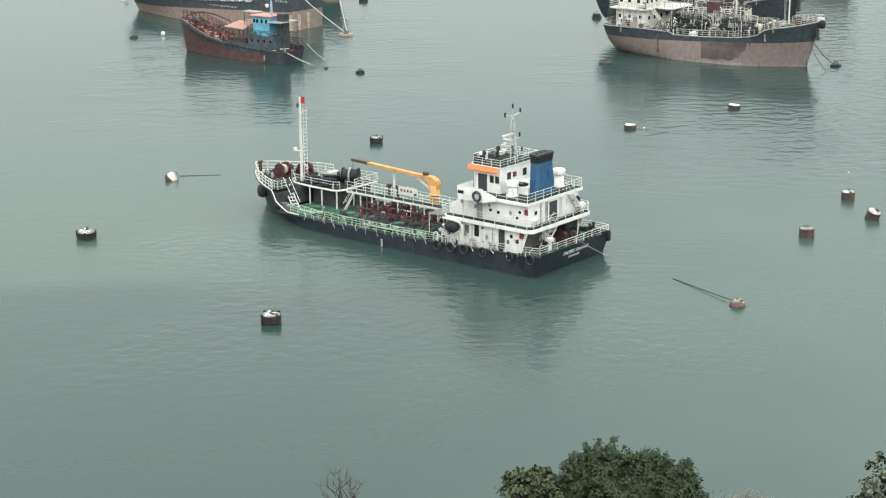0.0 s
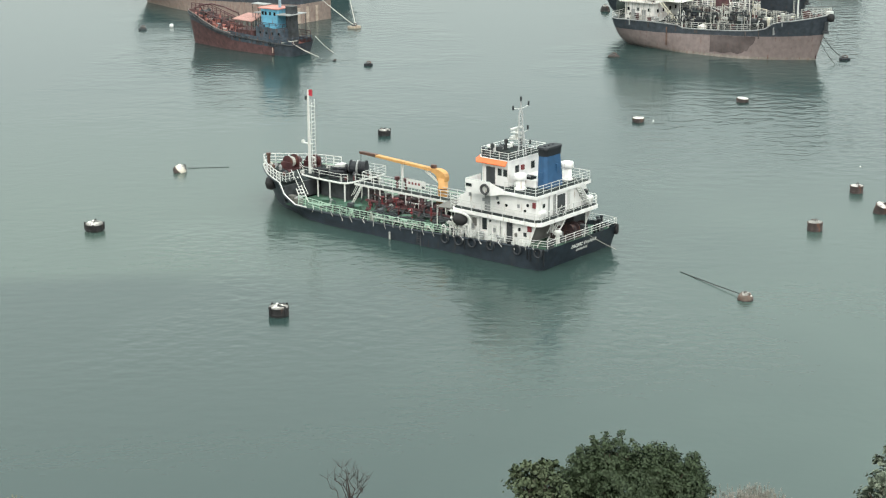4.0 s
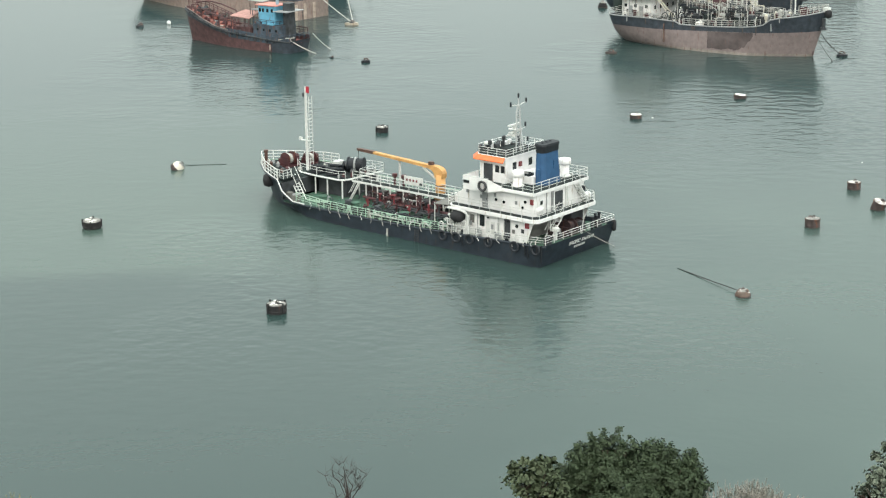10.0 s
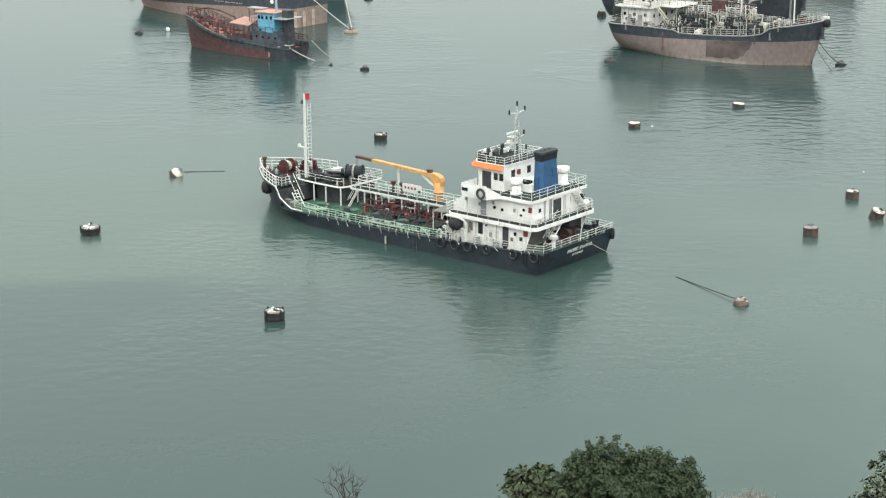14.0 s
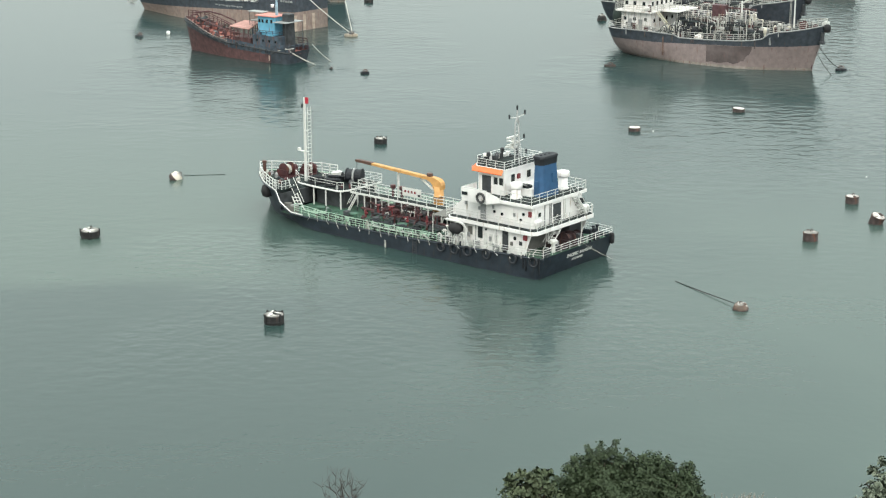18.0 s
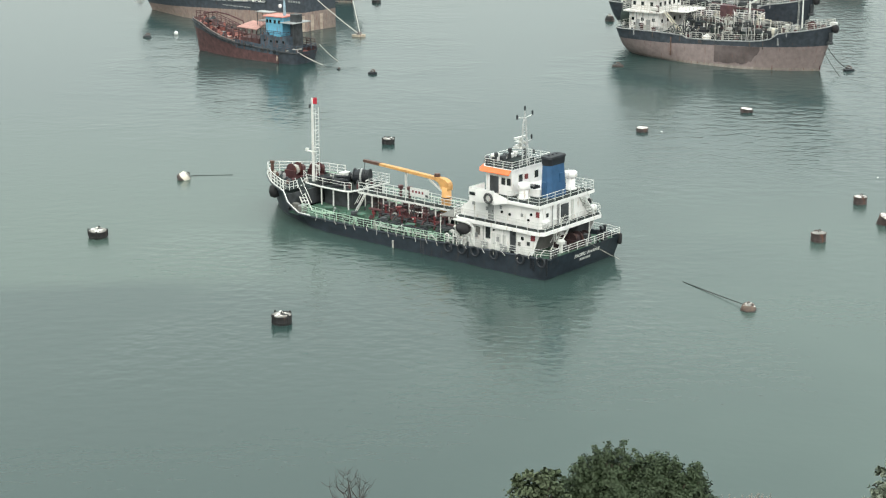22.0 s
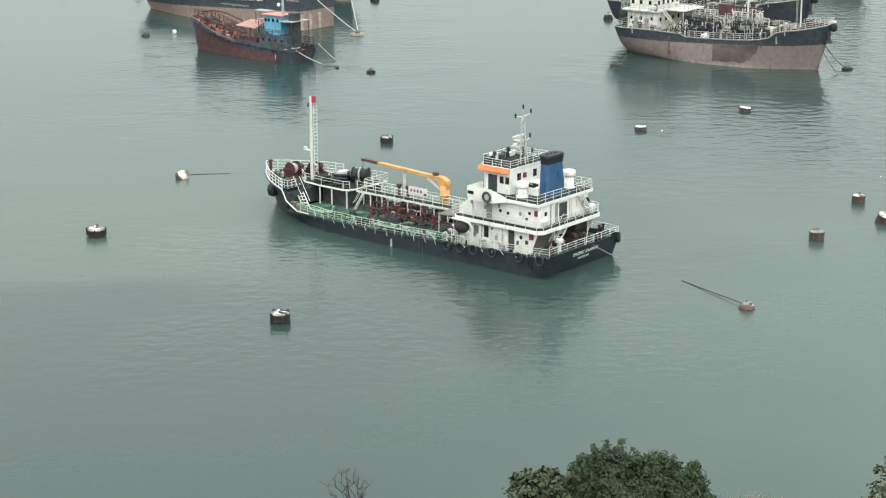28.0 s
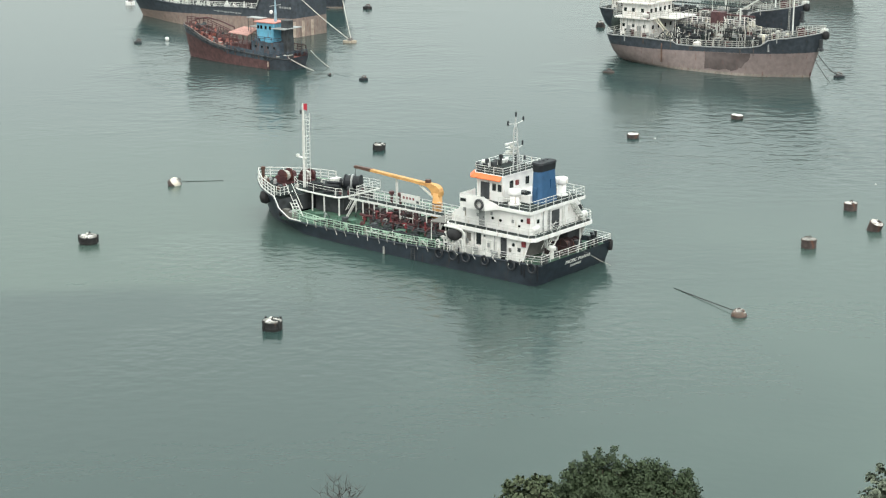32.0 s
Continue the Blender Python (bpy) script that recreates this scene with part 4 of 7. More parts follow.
        part("pipe_bend", Shape().tube([(x, -0.3, 0.9), (x, -0.3, 1.9), (x + 0.5, 0.3, 2.1), (x + 0.9, 0.3, 1.0)], 0.08, 6), clutter.choice((RAILW, REDP, DARKM, REDD)), ship)
    for i in range(13):  # pipes, junction boxes and lamps on the house sides
        x = 4.2 + i * 0.68 + clutter.uniform(-0.15, 0.15)
        kind = i % 4
        if kind == 0:
            part("wall_pipe", Shape().tube([(x, 4.94, 1.6), (x, 4.94, 3.8)], 0.035, 5), clutter.choice((WHITE, GREYM)), t1)
        elif kind == 1:
            part("junction_box", Shape().box(x, x + 0.28, 4.86, 5.0, 2.3, 2.3 + clutter.uniform(0.25, 0.5), 0.02), clutter.choice((GREYM, CANVAS, DARKM)), t1)
        elif kind == 2:
            part("bulkhead_lamp", Shape().box(x, x + 0.16, 4.86, 5.02, 3.35, 3.5, 0.02), SOOT, t1)
        else:
            part("deck_locker", Shape().box(x, x + 0.6, 5.05, 5.5, 1.55, 1.55 + clutter.uniform(0.4, 0.8), 0.05), clutter.choice((WHITE, GREYM, DARKM)), ship)
    for x in (11.9, 12.3, 12.8):
        part("vent_pipe", Shape().tube([(x, 5.5, 1.4), (x, 5.5, 2.6 + 0.3 * (x < 12.5)), (x + 0.25, 5.7, 2.8 + 0.3 * (x < 12.5)), (x + 0.3, 5.85, 2.5)], 0.07, 6), RAILW, ship)
    for i in range(8):
        x, y, h = 10.4 + i * 0.42, clutter.uniform(5.7, 6.15), clutter.uniform(0.7, 1.5)
        part("vent_pipe", Shape().tube([(x, y, 1.25), (x, y, 1.3 + h), (x + 0.15, y + 0.12, 1.45 + h), (x + 0.3, y + 0.15, 1.3 + h)], clutter.uniform(0.05, 0.09), 6), clutter.choice((RAILW, RAILW, GREYM, DARKM, RAILD)), ship)
    for x, z in ((4.9, 5.2), (7.6, 5.6), (9.4, 5.2), (11.2, 5.5)):
        part("junction_box", Shape().box(x, x + 0.25, 4.3, 4.45, z, z + 0.35, 0.02), GREYM, t2)
    for i in range(22):  # lanyards over the side
        x = 1.5 + i * 1.45 + clutter.uniform(-0.4, 0.4)
        edge = float(np.interp(x, [q[0] for q in HULL], [q[4] for q in HULL]))
        y = float(np.interp(x, [q[0] for q in HULL], [q[1] for q in HULL]))
        part("lanyard", Shape().tube([(x, y - 0.05, edge + 0.35), (x + clutter.uniform(-0.3, 0.3), y + 0.12, edge + 0.02), (x + clutter.uniform(-0.45, 0.1), y + 0.14, edge - clutter.uniform(0.25, 0.6))], 0.035, 5), clutter.choice((RAILW, RAILD, ROPE)), ship)
    for x, z0 in ((2.0, 0.5), (2.35, 0.7), (0.35, 0.3), (10.4, 0.4)):
        part("fender_post", Shape().tube([(x, 6.42, z0), (x, 6.42, 2.1)], 0.09, 6), SOOT, ship)
    for x, y in ((0.9, -3.2), (0.9, -4.0), (1.5, -5.3), (1.5, -4.6)):
        part("stern_bitt", Shape().lathe([(0.13, 0), (0.13, 1.2), (0.19, 1.25), (0.19, 1.4)], 9, Matrix.Translation((x, y, 1.6))), SOOT, ship)
    for i in range(14):  # lockers and gear on the after deck
        x, y = clutter.uniform(0.7, 3.4), clutter.uniform(-4.8, 2.0)
        part("after_deck_gear", Shape().box(x, x + clutter.uniform(0.3, 0.8), y, y + clutter.uniform(0.3, 0.7), 1.6, 1.6 + clutter.uniform(0.3, 1.2), 0.04), clutter.choice((REDD, DARKM, WHITE, REDD, GREYM)), ship)
    for i in range(9):  # gear by the rail of the compass deck
        y = -2.6 + i * 0.62
        part("compass_deck_gear", Shape().box(10.9, 11.2, y, y + clutter.uniform(0.25, 0.5), 9.51, 9.51 + clutter.uniform(0.35, 0.85), 0.04), clutter.choice((SOOT, DARKM, DARKM, WHITE)), ship)
    for i in range(34):  # gear on the forecastle and the platform
        x = clutter.uniform(32.0, 44.2)
        y = clutter.uniform(-3.6, 0.6) if x < 38.5 else clutter.uniform(-0.55, 0.55) * (45.4 - x)
        h, w = clutter.uniform(0.2, 0.95), clutter.uniform(0.1, 0.3)
        mat = clutter.choice((DARKM, BROWN, REDP, SOOT, GREYM, RAILD))
        part("deck_fitting", Shape().lathe([(w, 0), (w * 0.8, h * 0.6), (w, h * 0.7), (w * 0.4, h)], 7, Matrix.Translation((x, y, 3.06))), mat, ship)
    for x, y in ((35.8, 4.6), (35.4, 5.1)):
        part("deck_locker", Shape().box(x - 0.4, x + 0.4, y - 0.35, y + 0.35, 0.9, 1.6, 0.06), CANVAS if y > 4.6 else GREYM, ship)
    for i in range(12):
        x = 14.2 + i * 1.55
        part("pipe_support", Shape().tube([(x, 3.9, 0.9), (x, 3.9, 1.75), (x, 5.5, 1.75), (x, 5.5, 0.9)], 0.05, 5), DECKG if i % 3 else SOOT, ship)
    # gangway stowed along the rail, with its dark handropes and a thick hose under it
    gw = part("gangway", Shape().box(16.2, 23.4, 5.74, 5.78, 1.62, 1.74).box(16.2, 23.4, 6.1, 6.14, 1.62, 1.74), RAILW, ship, "white aluminium gangway stowed along the rail")
    for i in range(18):
        part("tread", Shape().box(16.4 + i * 0.4, 16.6 + i * 0.4, 5.78, 6.1, 1.66, 1.72), SOOT if i % 5 else DARKM, gw)
    for y in (5.74, 6.14):
        part("handrope", Shape().tube([(16.2 + 7.2 * k / 12, y, 2.22 + 0.13 * math.sin(k * 1.9)) for k in range(13)], 0.075, 5), SOOT, gw)
    for i in range(5):
        part("gangway_post", Shape().tube([(16.6 + i * 1.5, 6.14, 1.65), (16.65 + i * 1.5, 6.16, 2.3)], 0.05, 5), SOOT if i % 2 else RAILW, gw)
    part("deck_hose", Shape().tube([(14.5 + k * 0.55, 5.35 + 0.25 * math.sin(k * 1.3), 1.25 + 0.22 * math.sin(k * 0.9) ** 2) for k in range(32)], 0.13, 7), SOOT, ship)
    mf = part("manifold", Shape().tube([(25.3, 0.9, 1.0), (25.3, 0.9, 1.9), (24.9, 0.9, 2.1), (23.6, 0.9, 2.1), (23.3, 0.9, 1.9), (23.3, 0.9, 1.0)], 0.13, 8), REDP, ship, "dark red cargo manifold amidships")
    for x, y, h, mat in ((23.5, 1.1, 0.9, REDP), (24.15, 1.3, 1.2, RED), (24.7, 1.0, 1.05, RED), (25.4, 1.4, 0.8, REDP), (26.3, 1.2, 1.0, RED)):
        part("manifold_valve", Shape().lathe([(0.2, 0), (0.2, 0.3), (0.1, 0.35), (0.08, h), (0.27, h + 0.02), (0.27, h + 0.08)], 10, pose(x, y, 1.35, 0, 0, 0)), mat, mf)
        part("manifold_outlet", Shape().tube([(x, y, 1.5), (x + 0.1, y + 0.8, 1.45), (x + 0.15, y + 1.0, 1.2)], 0.1, 8), REDP if mat is RED else DARKM, mf)
    # canvas awning before the house, with its struts
    aw = part("awning", Shape().add([(12.9, 5.2, 4.05), (15.4, 5.0, 3.85), (15.6, 1.6, 4.0), (13.0, 1.2, 4.35), (12.9, 5.2, 3.98), (15.4, 5.0, 3.78), (15.6, 1.6, 3.93), (13.0, 1.2, 4.28)], [(0, 1, 2, 3), (7, 6, 5, 4), (0, 4, 5, 1), (1, 5, 6, 2), (2, 6, 7, 3), (3, 7, 4, 0)]), CANVAS, ship, "grey canvas awning")
    for x, y in ((15.4, 4.8), (15.5, 1.8)):
        part("awning_post", Shape().tube([(x, y, 1.0), (x, y, 3.9)], 0.05, 6), RAILW, aw)
    part("davit", Shape().tube([(10.2, 5.75, 1.5), (10.2, 5.75, 3.4), (10.5, 5.8, 3.8), (11.2, 5.85, 3.95), (12.7, 5.9, 4.0)], 0.13, 8), RAILW, ship)
    part("davit", Shape().tube([(12.6, 5.6, 1.2), (12.6, 5.6, 2.9), (12.6, 5.9, 3.3)], 0.13, 8), RAILW, ship)
    # raft canisters and other white gear on the boat deck
    for x, y in ((2.7, -4.6), (2.9, 3.5)):
        m = Matrix.Translation((x, y, 4.75)) @ pose(0, 0, 0, 90, 0, 0)
        part("raft_canister", Shape().lathe([(0.05, -0.62), (0.3, -0.55), (0.36, -0.4), (0.36, 0.4), (0.3, 0.55), (0.05, 0.62)], 12, m), WHITE, ship, "white life raft canister", True)
        part("raft_cradle", Shape().box(x - 0.3, x + 0.3, y - 0.45, y - 0.35, 4.2, 4.6).box(x - 0.3, x + 0.3, y + 0.35, y + 0.45, 4.2, 4.6), RAILW, ship)
    # flat grey panel stands for the dim space behind the winches
    part("open_bay", Shape().box(4.2, 4.3, -1.2, 3.4, 1.45, 3.75), CANVAS, ship)
    part("stern_door", Shape().box(2.66, 2.75, -0.4, 0.85, 4.3, 6.15), DARKM, ship)
    part("bay_post", Shape().box(4.1, 4.2, -0.1, 0.1, 1.45, 3.75), WHITE, ship)
    part("deck_store", Shape().box(3.0, 4.2, -4.6, -2.4, 1.5, 3.2, 0.06), DARKM, ship)
    part("quarter_fender", Shape().lathe([(0.1, -0.6), (0.24, -0.5), (0.28, 0), (0.24, 0.5), (0.1, 0.6)], 12, pose(0.15, -6.08, 1.6)), RUBBER, ship, "black rubber fender at the quarter", True)
    part("jack_staff", Shape().tube([(0.25, -0.4, 1.9), (0.0, -0.4, 4.0)], 0.05, 6), RAILW, ship)
    for y in (2.2, -3.6):
        part("stanchion", Shape().tube([(2.3, y, 1.6), (2.3, y, 4.0)], 0.07, 6), RAILW, ship)
    return ship


tanker = build_tanker()


def stern_writing(ship, text, size, x, y, z, tilt, mat):
    cu = bpy.data.curves.new("ship_name", "FONT")
    cu.body, cu.size, cu.align_x, cu.extrude, cu.offset = text, size, "CENTER", 0.01, 0.024
    ob = bpy.data.objects.new("ship_name", cu)
    scene.collection.objects.link(ob)
    bpy.context.view_layer.update()
    me = bpy.data.meshes.new_from_object(ob.evaluated_get(bpy.context.evaluated_depsgraph_get()))
    bpy.data.objects.remove(ob)
    me.materials.clear()
    me.materials.append(mat)
    wr = new("ship_name", me)
    wr.parent = ship
    # reads from port to starboard on a plate that faces aft
    wr.matrix_basis = Matrix.Translation((x, y, z)) @ pose(0, 0, 0, 90 + tilt, 0, -90)
    return wr


def transom_x(z):
    return 0.65 * (1 - z / 2.05)


def transom_bar(y0, y1, z0, z1):
    """A painted stroke that lies on the raked transom."""
    v = [(transom_x(z) + dx, y, z) for dx in (-0.015, 0.03) for z in (z0, z1) for y in (y0, y1)]
    return Shape().add(v, [(0, 1, 3, 2), (4, 6, 7, 5), (0, 4, 5, 1), (2, 3, 7, 6), (0, 2, 6, 4), (1, 5, 7, 3)])


stern_writing(tanker, "PACIFIC", 0.54, transom_x(1.14) - 0.02, 0.85, 1.14, 17.6, RAILW)
for i in range(7):  # second word, too blurred to read
    part("writing_bar", transom_bar(-0.62 - i * 0.31, -0.42 - i * 0.31, 1.14 + 0.04 * (i % 2), 1.52 - 0.05 * (i % 3)), RAILW, tanker)
for i in range(7):
    part("writing_bar", transom_bar(0.5 - i * 0.27, 0.68 - i * 0.27 - 0.02 * (i % 2), 0.64, 0.88), RAILW, tanker)

# tyre fenders that hang along the sides
TYRE = tyre_mesh(0.47, 0.105, TYREG)


def fender(ship_m, x, y, z, s=1, mesh=None):
    t = thing("fender_tyre", ship_m @ Matrix.Translation((x, y, z)), "old grey-black tyre hung as fender on the hull", "tyre", "tyre fenders along the tanker")
    piece("tyre", mesh or TYRE, t, pose(0, 0, 0, 90))
    part("chain", Shape().tube([(0, 0, 0.45), (0.12, -0.12 * s, 0.8), (-0.25, -0.2 * s, 1.25)], 0.04, 5), RAILW, t)


for k, x in enumerate((0.95, 3.55, 6.9, 9.35, 11.1, 12.9)):
    edge = float(np.interp(x, [h[0] for h in HULL], [h[4] for h in HULL]))
    fender(TM, x, float(np.interp(x, [h[0] for h in HULL], [h[1] for h in HULL])) + 0.22, edge - 0.42)
    if k % 2:
        fender(TM, x, -float(np.interp(x, [h[0] for h in HULL], [h[1] for h in HULL])) - 0.24, edge - 0.75, -1)
big = thing("bow_fender", TM @ pose(41.0, 3.8, 2.3), "large black rubber bow fender", "fender")
part("fender_body", Shape().lathe([(0.1, -0.8), (0.54, -0.6), (0.68, 0), (0.54, 0.6), (0.1, 0.8)], 14), RUBBER, big, "", True)
WINGTYRE = tyre_mesh(0.46, 0.13, WORNT)
wt = thing("bridge_tyre", TM @ pose(7.86, 6.33, 7.05), "grey tyre hung on the bridge wing", "tyre")
piece("tyre", WINGTYRE, wt, pose(0, 0, 0, 90))
bt = thing("round_fender", TM @ pose(11.5, 5.8, 3.2), "black ball fender hung from the boat deck", "fender")
part("fender_body", Shape().lathe([(0.1, -0.82), (0.42, -0.68), (0.6, -0.3), (0.6, 0.3), (0.42, 0.68), (0.1, 0.82)], 14, pose(0, 0, 0, 0, 90)), RUBBER, bt, "", True)
part("fender_rope", Shape().tube([(0, 0, 0.5), (0.0, 0.05, 0.9)], 0.03, 5), ROPE, bt)
# pennant at the foremast
flag = thing("flag", TM @ pose(38.6, -0.2, 12.75), "small red flag at the masthead", "flag")
fl = Shape()
for i in range(7):
    x = -0.10 * i
    fl.v += [(x, 0.05 * math.sin(i * 1.1), 0.06 + 0.01 * i), (x, 0.05 * math.sin(i * 1.1 + 0.4), -0.58 - 0.02 * i)]
    fl.v += [(x, 0.05 * math.sin(i * 1.1) + 0.012, 0.06 + 0.01 * i), (x, 0.05 * math.sin(i * 1.1 + 0.4) + 0.012, -0.58 - 0.02 * i)]
for i in range(6):
    a = i * 4
    fl.f += [(a, a + 4, a + 5, a + 1), (a + 2, a + 3, a + 7, a + 6)]
part("cloth", fl, paint("flag_cloth", (0.42, 0.03, 0.05), 0.8, 0.1), flag)


# ---------- ships moored farther off ----------
R_HULL = [
    (2.0, 4.9, 3.6, 0.5, 4.85), (2.6, 5.3, 4.4, 1.0, 4.85), (3.8, 5.7, 6.0, 2.0, 4.85), (6.0, 5.8, 9.0, 3.6, 4.88), (11.0, 5.8, 13.0, 5.0, 4.85),
    (15.6, 5.8, 16.5, 5.7, 4.70), (16.6, 5.8, 17.3, 5.75, 4.28), (22.0, 5.8, 22.0, 5.9, 4.38), (28.0, 5.8, 27.5, 5.75, 4.72), (30.4, 5.75, 30.0, 5.0, 5.0),
    (32.0, 5.65, 31.6, 4.3, 5.4), (33.2, 5.5, 32.8, 3.7, 6.3), (34.6, 5.2, 34.2, 2.9, 6.65), (36.6, 4.4, 36.0, 1.8, 6.9), (38.6, 3.1, 37.6, 0.8, 7.25),
    (40.0, 1.6, 38.3, 0.25, 7.55), (40.7, 0.5, 38.5, 0.1, 7.75), (40.9, 0.1, 38.55, 0.05, 7.8),
]


def paint_line(x):
    """Height of the boot topping's upper edge, rising to the bow."""
    return 3.1 + max(0.0, x - 12.0) * 0.045


def far_tanker(name, m, label, boot_mat, side_mat, seed):
    rnd = random.Random(seed)
    ship = thing(name, m, label, "ship")
    part("hull", hull_side(R_HULL, 0, 1, paint_line, None), side_mat, ship, "black upper hull plating, paled for haze", True)
    part("boot_topping", hull_side(R_HULL, 0, 1, "bottom", paint_line), boot_mat, ship, "rust-stained pink boot topping", True)
    part("main_deck", deck_sheet(R_HULL[:11], 0.3), DECKD, ship)
    part("forecastle_deck", deck_sheet(R_HULL[11:], 0.1), DECKD, ship)
    part("forecastle_bulkhead", Shape().box(33.1, 33.3, -5.3, 5.3, 4.4, 6.2), GREYM, ship)
    # stained repair plating amidships, scuppers, draught strip
    cols = list(zip(*R_HULL))
    stain = paint("brown_stained_plating", (0.115, 0.092, 0.090), 0.7, 0.3, scale=0.5, rust=0.35, rust_col=(0.13, 0.085, 0.08))
    patch = Shape()
    for i in range(41):
        x = 21.9 + i * 0.21
        zb = 0.75 + 2.6 * max(0.0, (x - 27.4) / 2.9) ** 2.2 + 0.35 * noise.noise(Vector((x * 0.9, 1.3, 0))) + 0.45 * noise.noise(Vector((x * 2.7, 4.3, 0))) * (x > 26.5)
        xd, yd, xw, yw, zd = [float(np.interp(x, cols[0], c)) for c in cols]
        for j in range(5):
            zt = paint_line(x) - 0.02
            z = min(zt, zb) + (zt - min(zt, zb)) * j / 4
            k = z / zd
            patch.v.append((xw + (xd - xw) * k, -(yw + (yd - yw) * k) - 0.075, z))
    for i in range(40):
        for j in range(4):
            n0 = i * 5 + j
            patch.f.append((n0, n0 + 5, n0 + 6, n0 + 1))
    part("stained_plating", patch, stain, ship, "dark brown stained plating", True)
    scum = [(x + 0.03, y + 0.05, a + 0.03, b + 0.06, z) for x, y, a, b, z in R_HULL]
    part("waterline_strip", hull_side(scum, 0, 1, -0.2, 0.42), paint("pale_waterline_scum", (0.30, 0.26, 0.235), 0.8, 0.2, rust=0.5), ship, "pale scum along the waterline", True)
    part("draught_strip", Shape().tube([(38.62, -0.12, 0.2), (38.72, -0.14, 3.4)], 0.12, 6), REDP, ship)
    for x in (13.4,):
        part("scupper_stain", Shape().box(x, x + 0.16, -5.96, -5.60, 1.0, 4.2), paint("rust_streak", (0.17, 0.11, 0.09), 0.8, 0.3), ship)
    for s in (1, -1):
        part("rubbing_strake", Shape().tube([(x, (y + 0.05) * s, z) for x, y, a, b, z in R_HULL], 0.12, 6), GREYM if s < 0 else side_mat, ship)
    t1 = part("deckhouse_lower_tier", Shape().box(4.4, 10.2, -4.6, 4.6, 4.5, 7.9, 0.12), WHITEW, ship, "white weathered deckhouse")
    part("boat_deck", Shape().box(3.5, 10.9, -5.5, 5.5, 7.88, 8.1, 0.4), WHITEW, ship)
    t2 = part("deckhouse_middle_tier", Shape().box(4.6, 9.8, -4.3, 4.3, 8.1, 10.4, 0.12), WHITEW, ship)
    part("bridge_deck", Shape().box(3.8, 10.5, -5.0, 5.0, 10.4, 10.6, 0.4), WHITEW, ship)
    t3 = part("wheelhouse", Shape().box(5.4, 9.4, -3.4, 3.4, 10.6, 12.7, 0.3), WHITEW, ship)
    part("wheelhouse_roof", Shape().box(5.2, 9.8, -3.7, 3.7, 12.7, 12.9, 0.3), WHITEW, ship)
    windows(t1, [(5.2, 6.6), (7.1, 6.6), (9.3, 6.6)], "y", -4.6, 0.5, 0.55)
    windows(t1, [(-3.2, 6.4), (-1.2, 6.4), (1.2, 6.4), (3.2, 6.4)], "x+", 10.2, 0.6, 0.65)
    windows(t2, [(5.3, 9.3), (6.9, 9.3), (8.7, 9.3)], "y", -4.3, 0.55, 0.65)
    windows(t2, [(-3.2, 9.2), (-1.6, 9.2), (0, 9.2), (1.6, 9.2), (3.2, 9.2)], "x+", 9.8, 0.7, 0.8)
    windows(t3, [(6.1, 11.7), (7.4, 11.7), (8.7, 11.7)], "y", -3.4, 0.7, 0.75)
    windows(t3, [(-2.4, 11.7), (-0.8, 11.7), (0.8, 11.7), (2.4, 11.7)], "x+", 9.4, 0.9, 0.85)
    for x in (5.8, 7.9):
        d = part("door", Shape().box(x, x + 0.75, -4.67, -4.58, 4.75, 6.6), GREYM, t1)
    part("funnel", Shape().box(4.0, 5.3, -1.4, 1.4, 10.6, 13.8, 0.3), BLUE, ship)
    rail(ship, [(10.8, 5.4, 8.1), (10.8, -5.4, 8.1), (3.6, -5.4, 8.1), (3.6, 5.4, 8.1)], 1.0, 3, RAILD, 2.0, 0.04)
    rail(ship, [(10.4, 4.9, 10.6), (10.4, -4.9, 10.6), (3.9, -4.9, 10.6)], 1.0, 3, RAILD, 2.0, 0.04)
    rail(ship, [(2.1, 4.8, 4.85), (2.1, -4.8, 4.85), (3.8, -5.6, 4.85), (15.6, -5.7, 4.7)], 1.0, 3, RAILD, 2.2, 0.04)
    for s in (1, -1):
        rail(ship, [(17.0, 5.7 * s, 4.3), (22.0, 5.7 * s, 4.38), (28.0, 5.7 * s, 4.72), (31.5, 5.6 * s, 5.2)], 1.05, 3, RAILD, 1.3, 0.045)
    fc = [(x, y - 0.1, z) for x, y, a, b, z in R_HULL[11:]]
    rail(ship, [(x, -max(y, 0.1), z) for x, y, z in fc] + [(x, max(y, 0.1), z) for x, y, z in fc[::-1]], 1.05, 3, RAILD, 1.3, 0.045)
    ext = part("deck_extension", Shape().box(10.9, 14.2, -2.0, 5.4, 7.9, 8.08, 0.2), WHITEW, ship)
    for x, y in ((13.9, -1.8), (13.9, 1.6), (13.9, 5.1), (12.0, 5.1)):
        part("stanchion", Shape().tube([(x, y, 4.2), (x, y, 7.9)], 0.08, 6), RAILD, ext)
    rail(ship, [(10.9, -1.9, 8.08), (14.1, -1.9, 8.08), (14.1, 5.3, 8.08)], 1.0, 3, RAILD, 1.5, 0.04)
    for i in range(24):  # gear, ducts and washing along the deckhouse
        x, z = rnd.uniform(3.6, 13.8), rnd.choice((4.7, 4.7, 8.1))
        y = rnd.uniform(-5.4, -4.7)
        part("deckside_gear", Shape().box(x, x + rnd.uniform(0.2, 0.7), y, y + 0.35, z, z + rnd.uniform(0.3, 1.3), 0.04), rnd.choice((DARKM, RAILD, GREYM, WHITEW, SOOT, REDP)), ship)
    for i in range(7):
        x = rnd.uniform(10.4, 16.0)
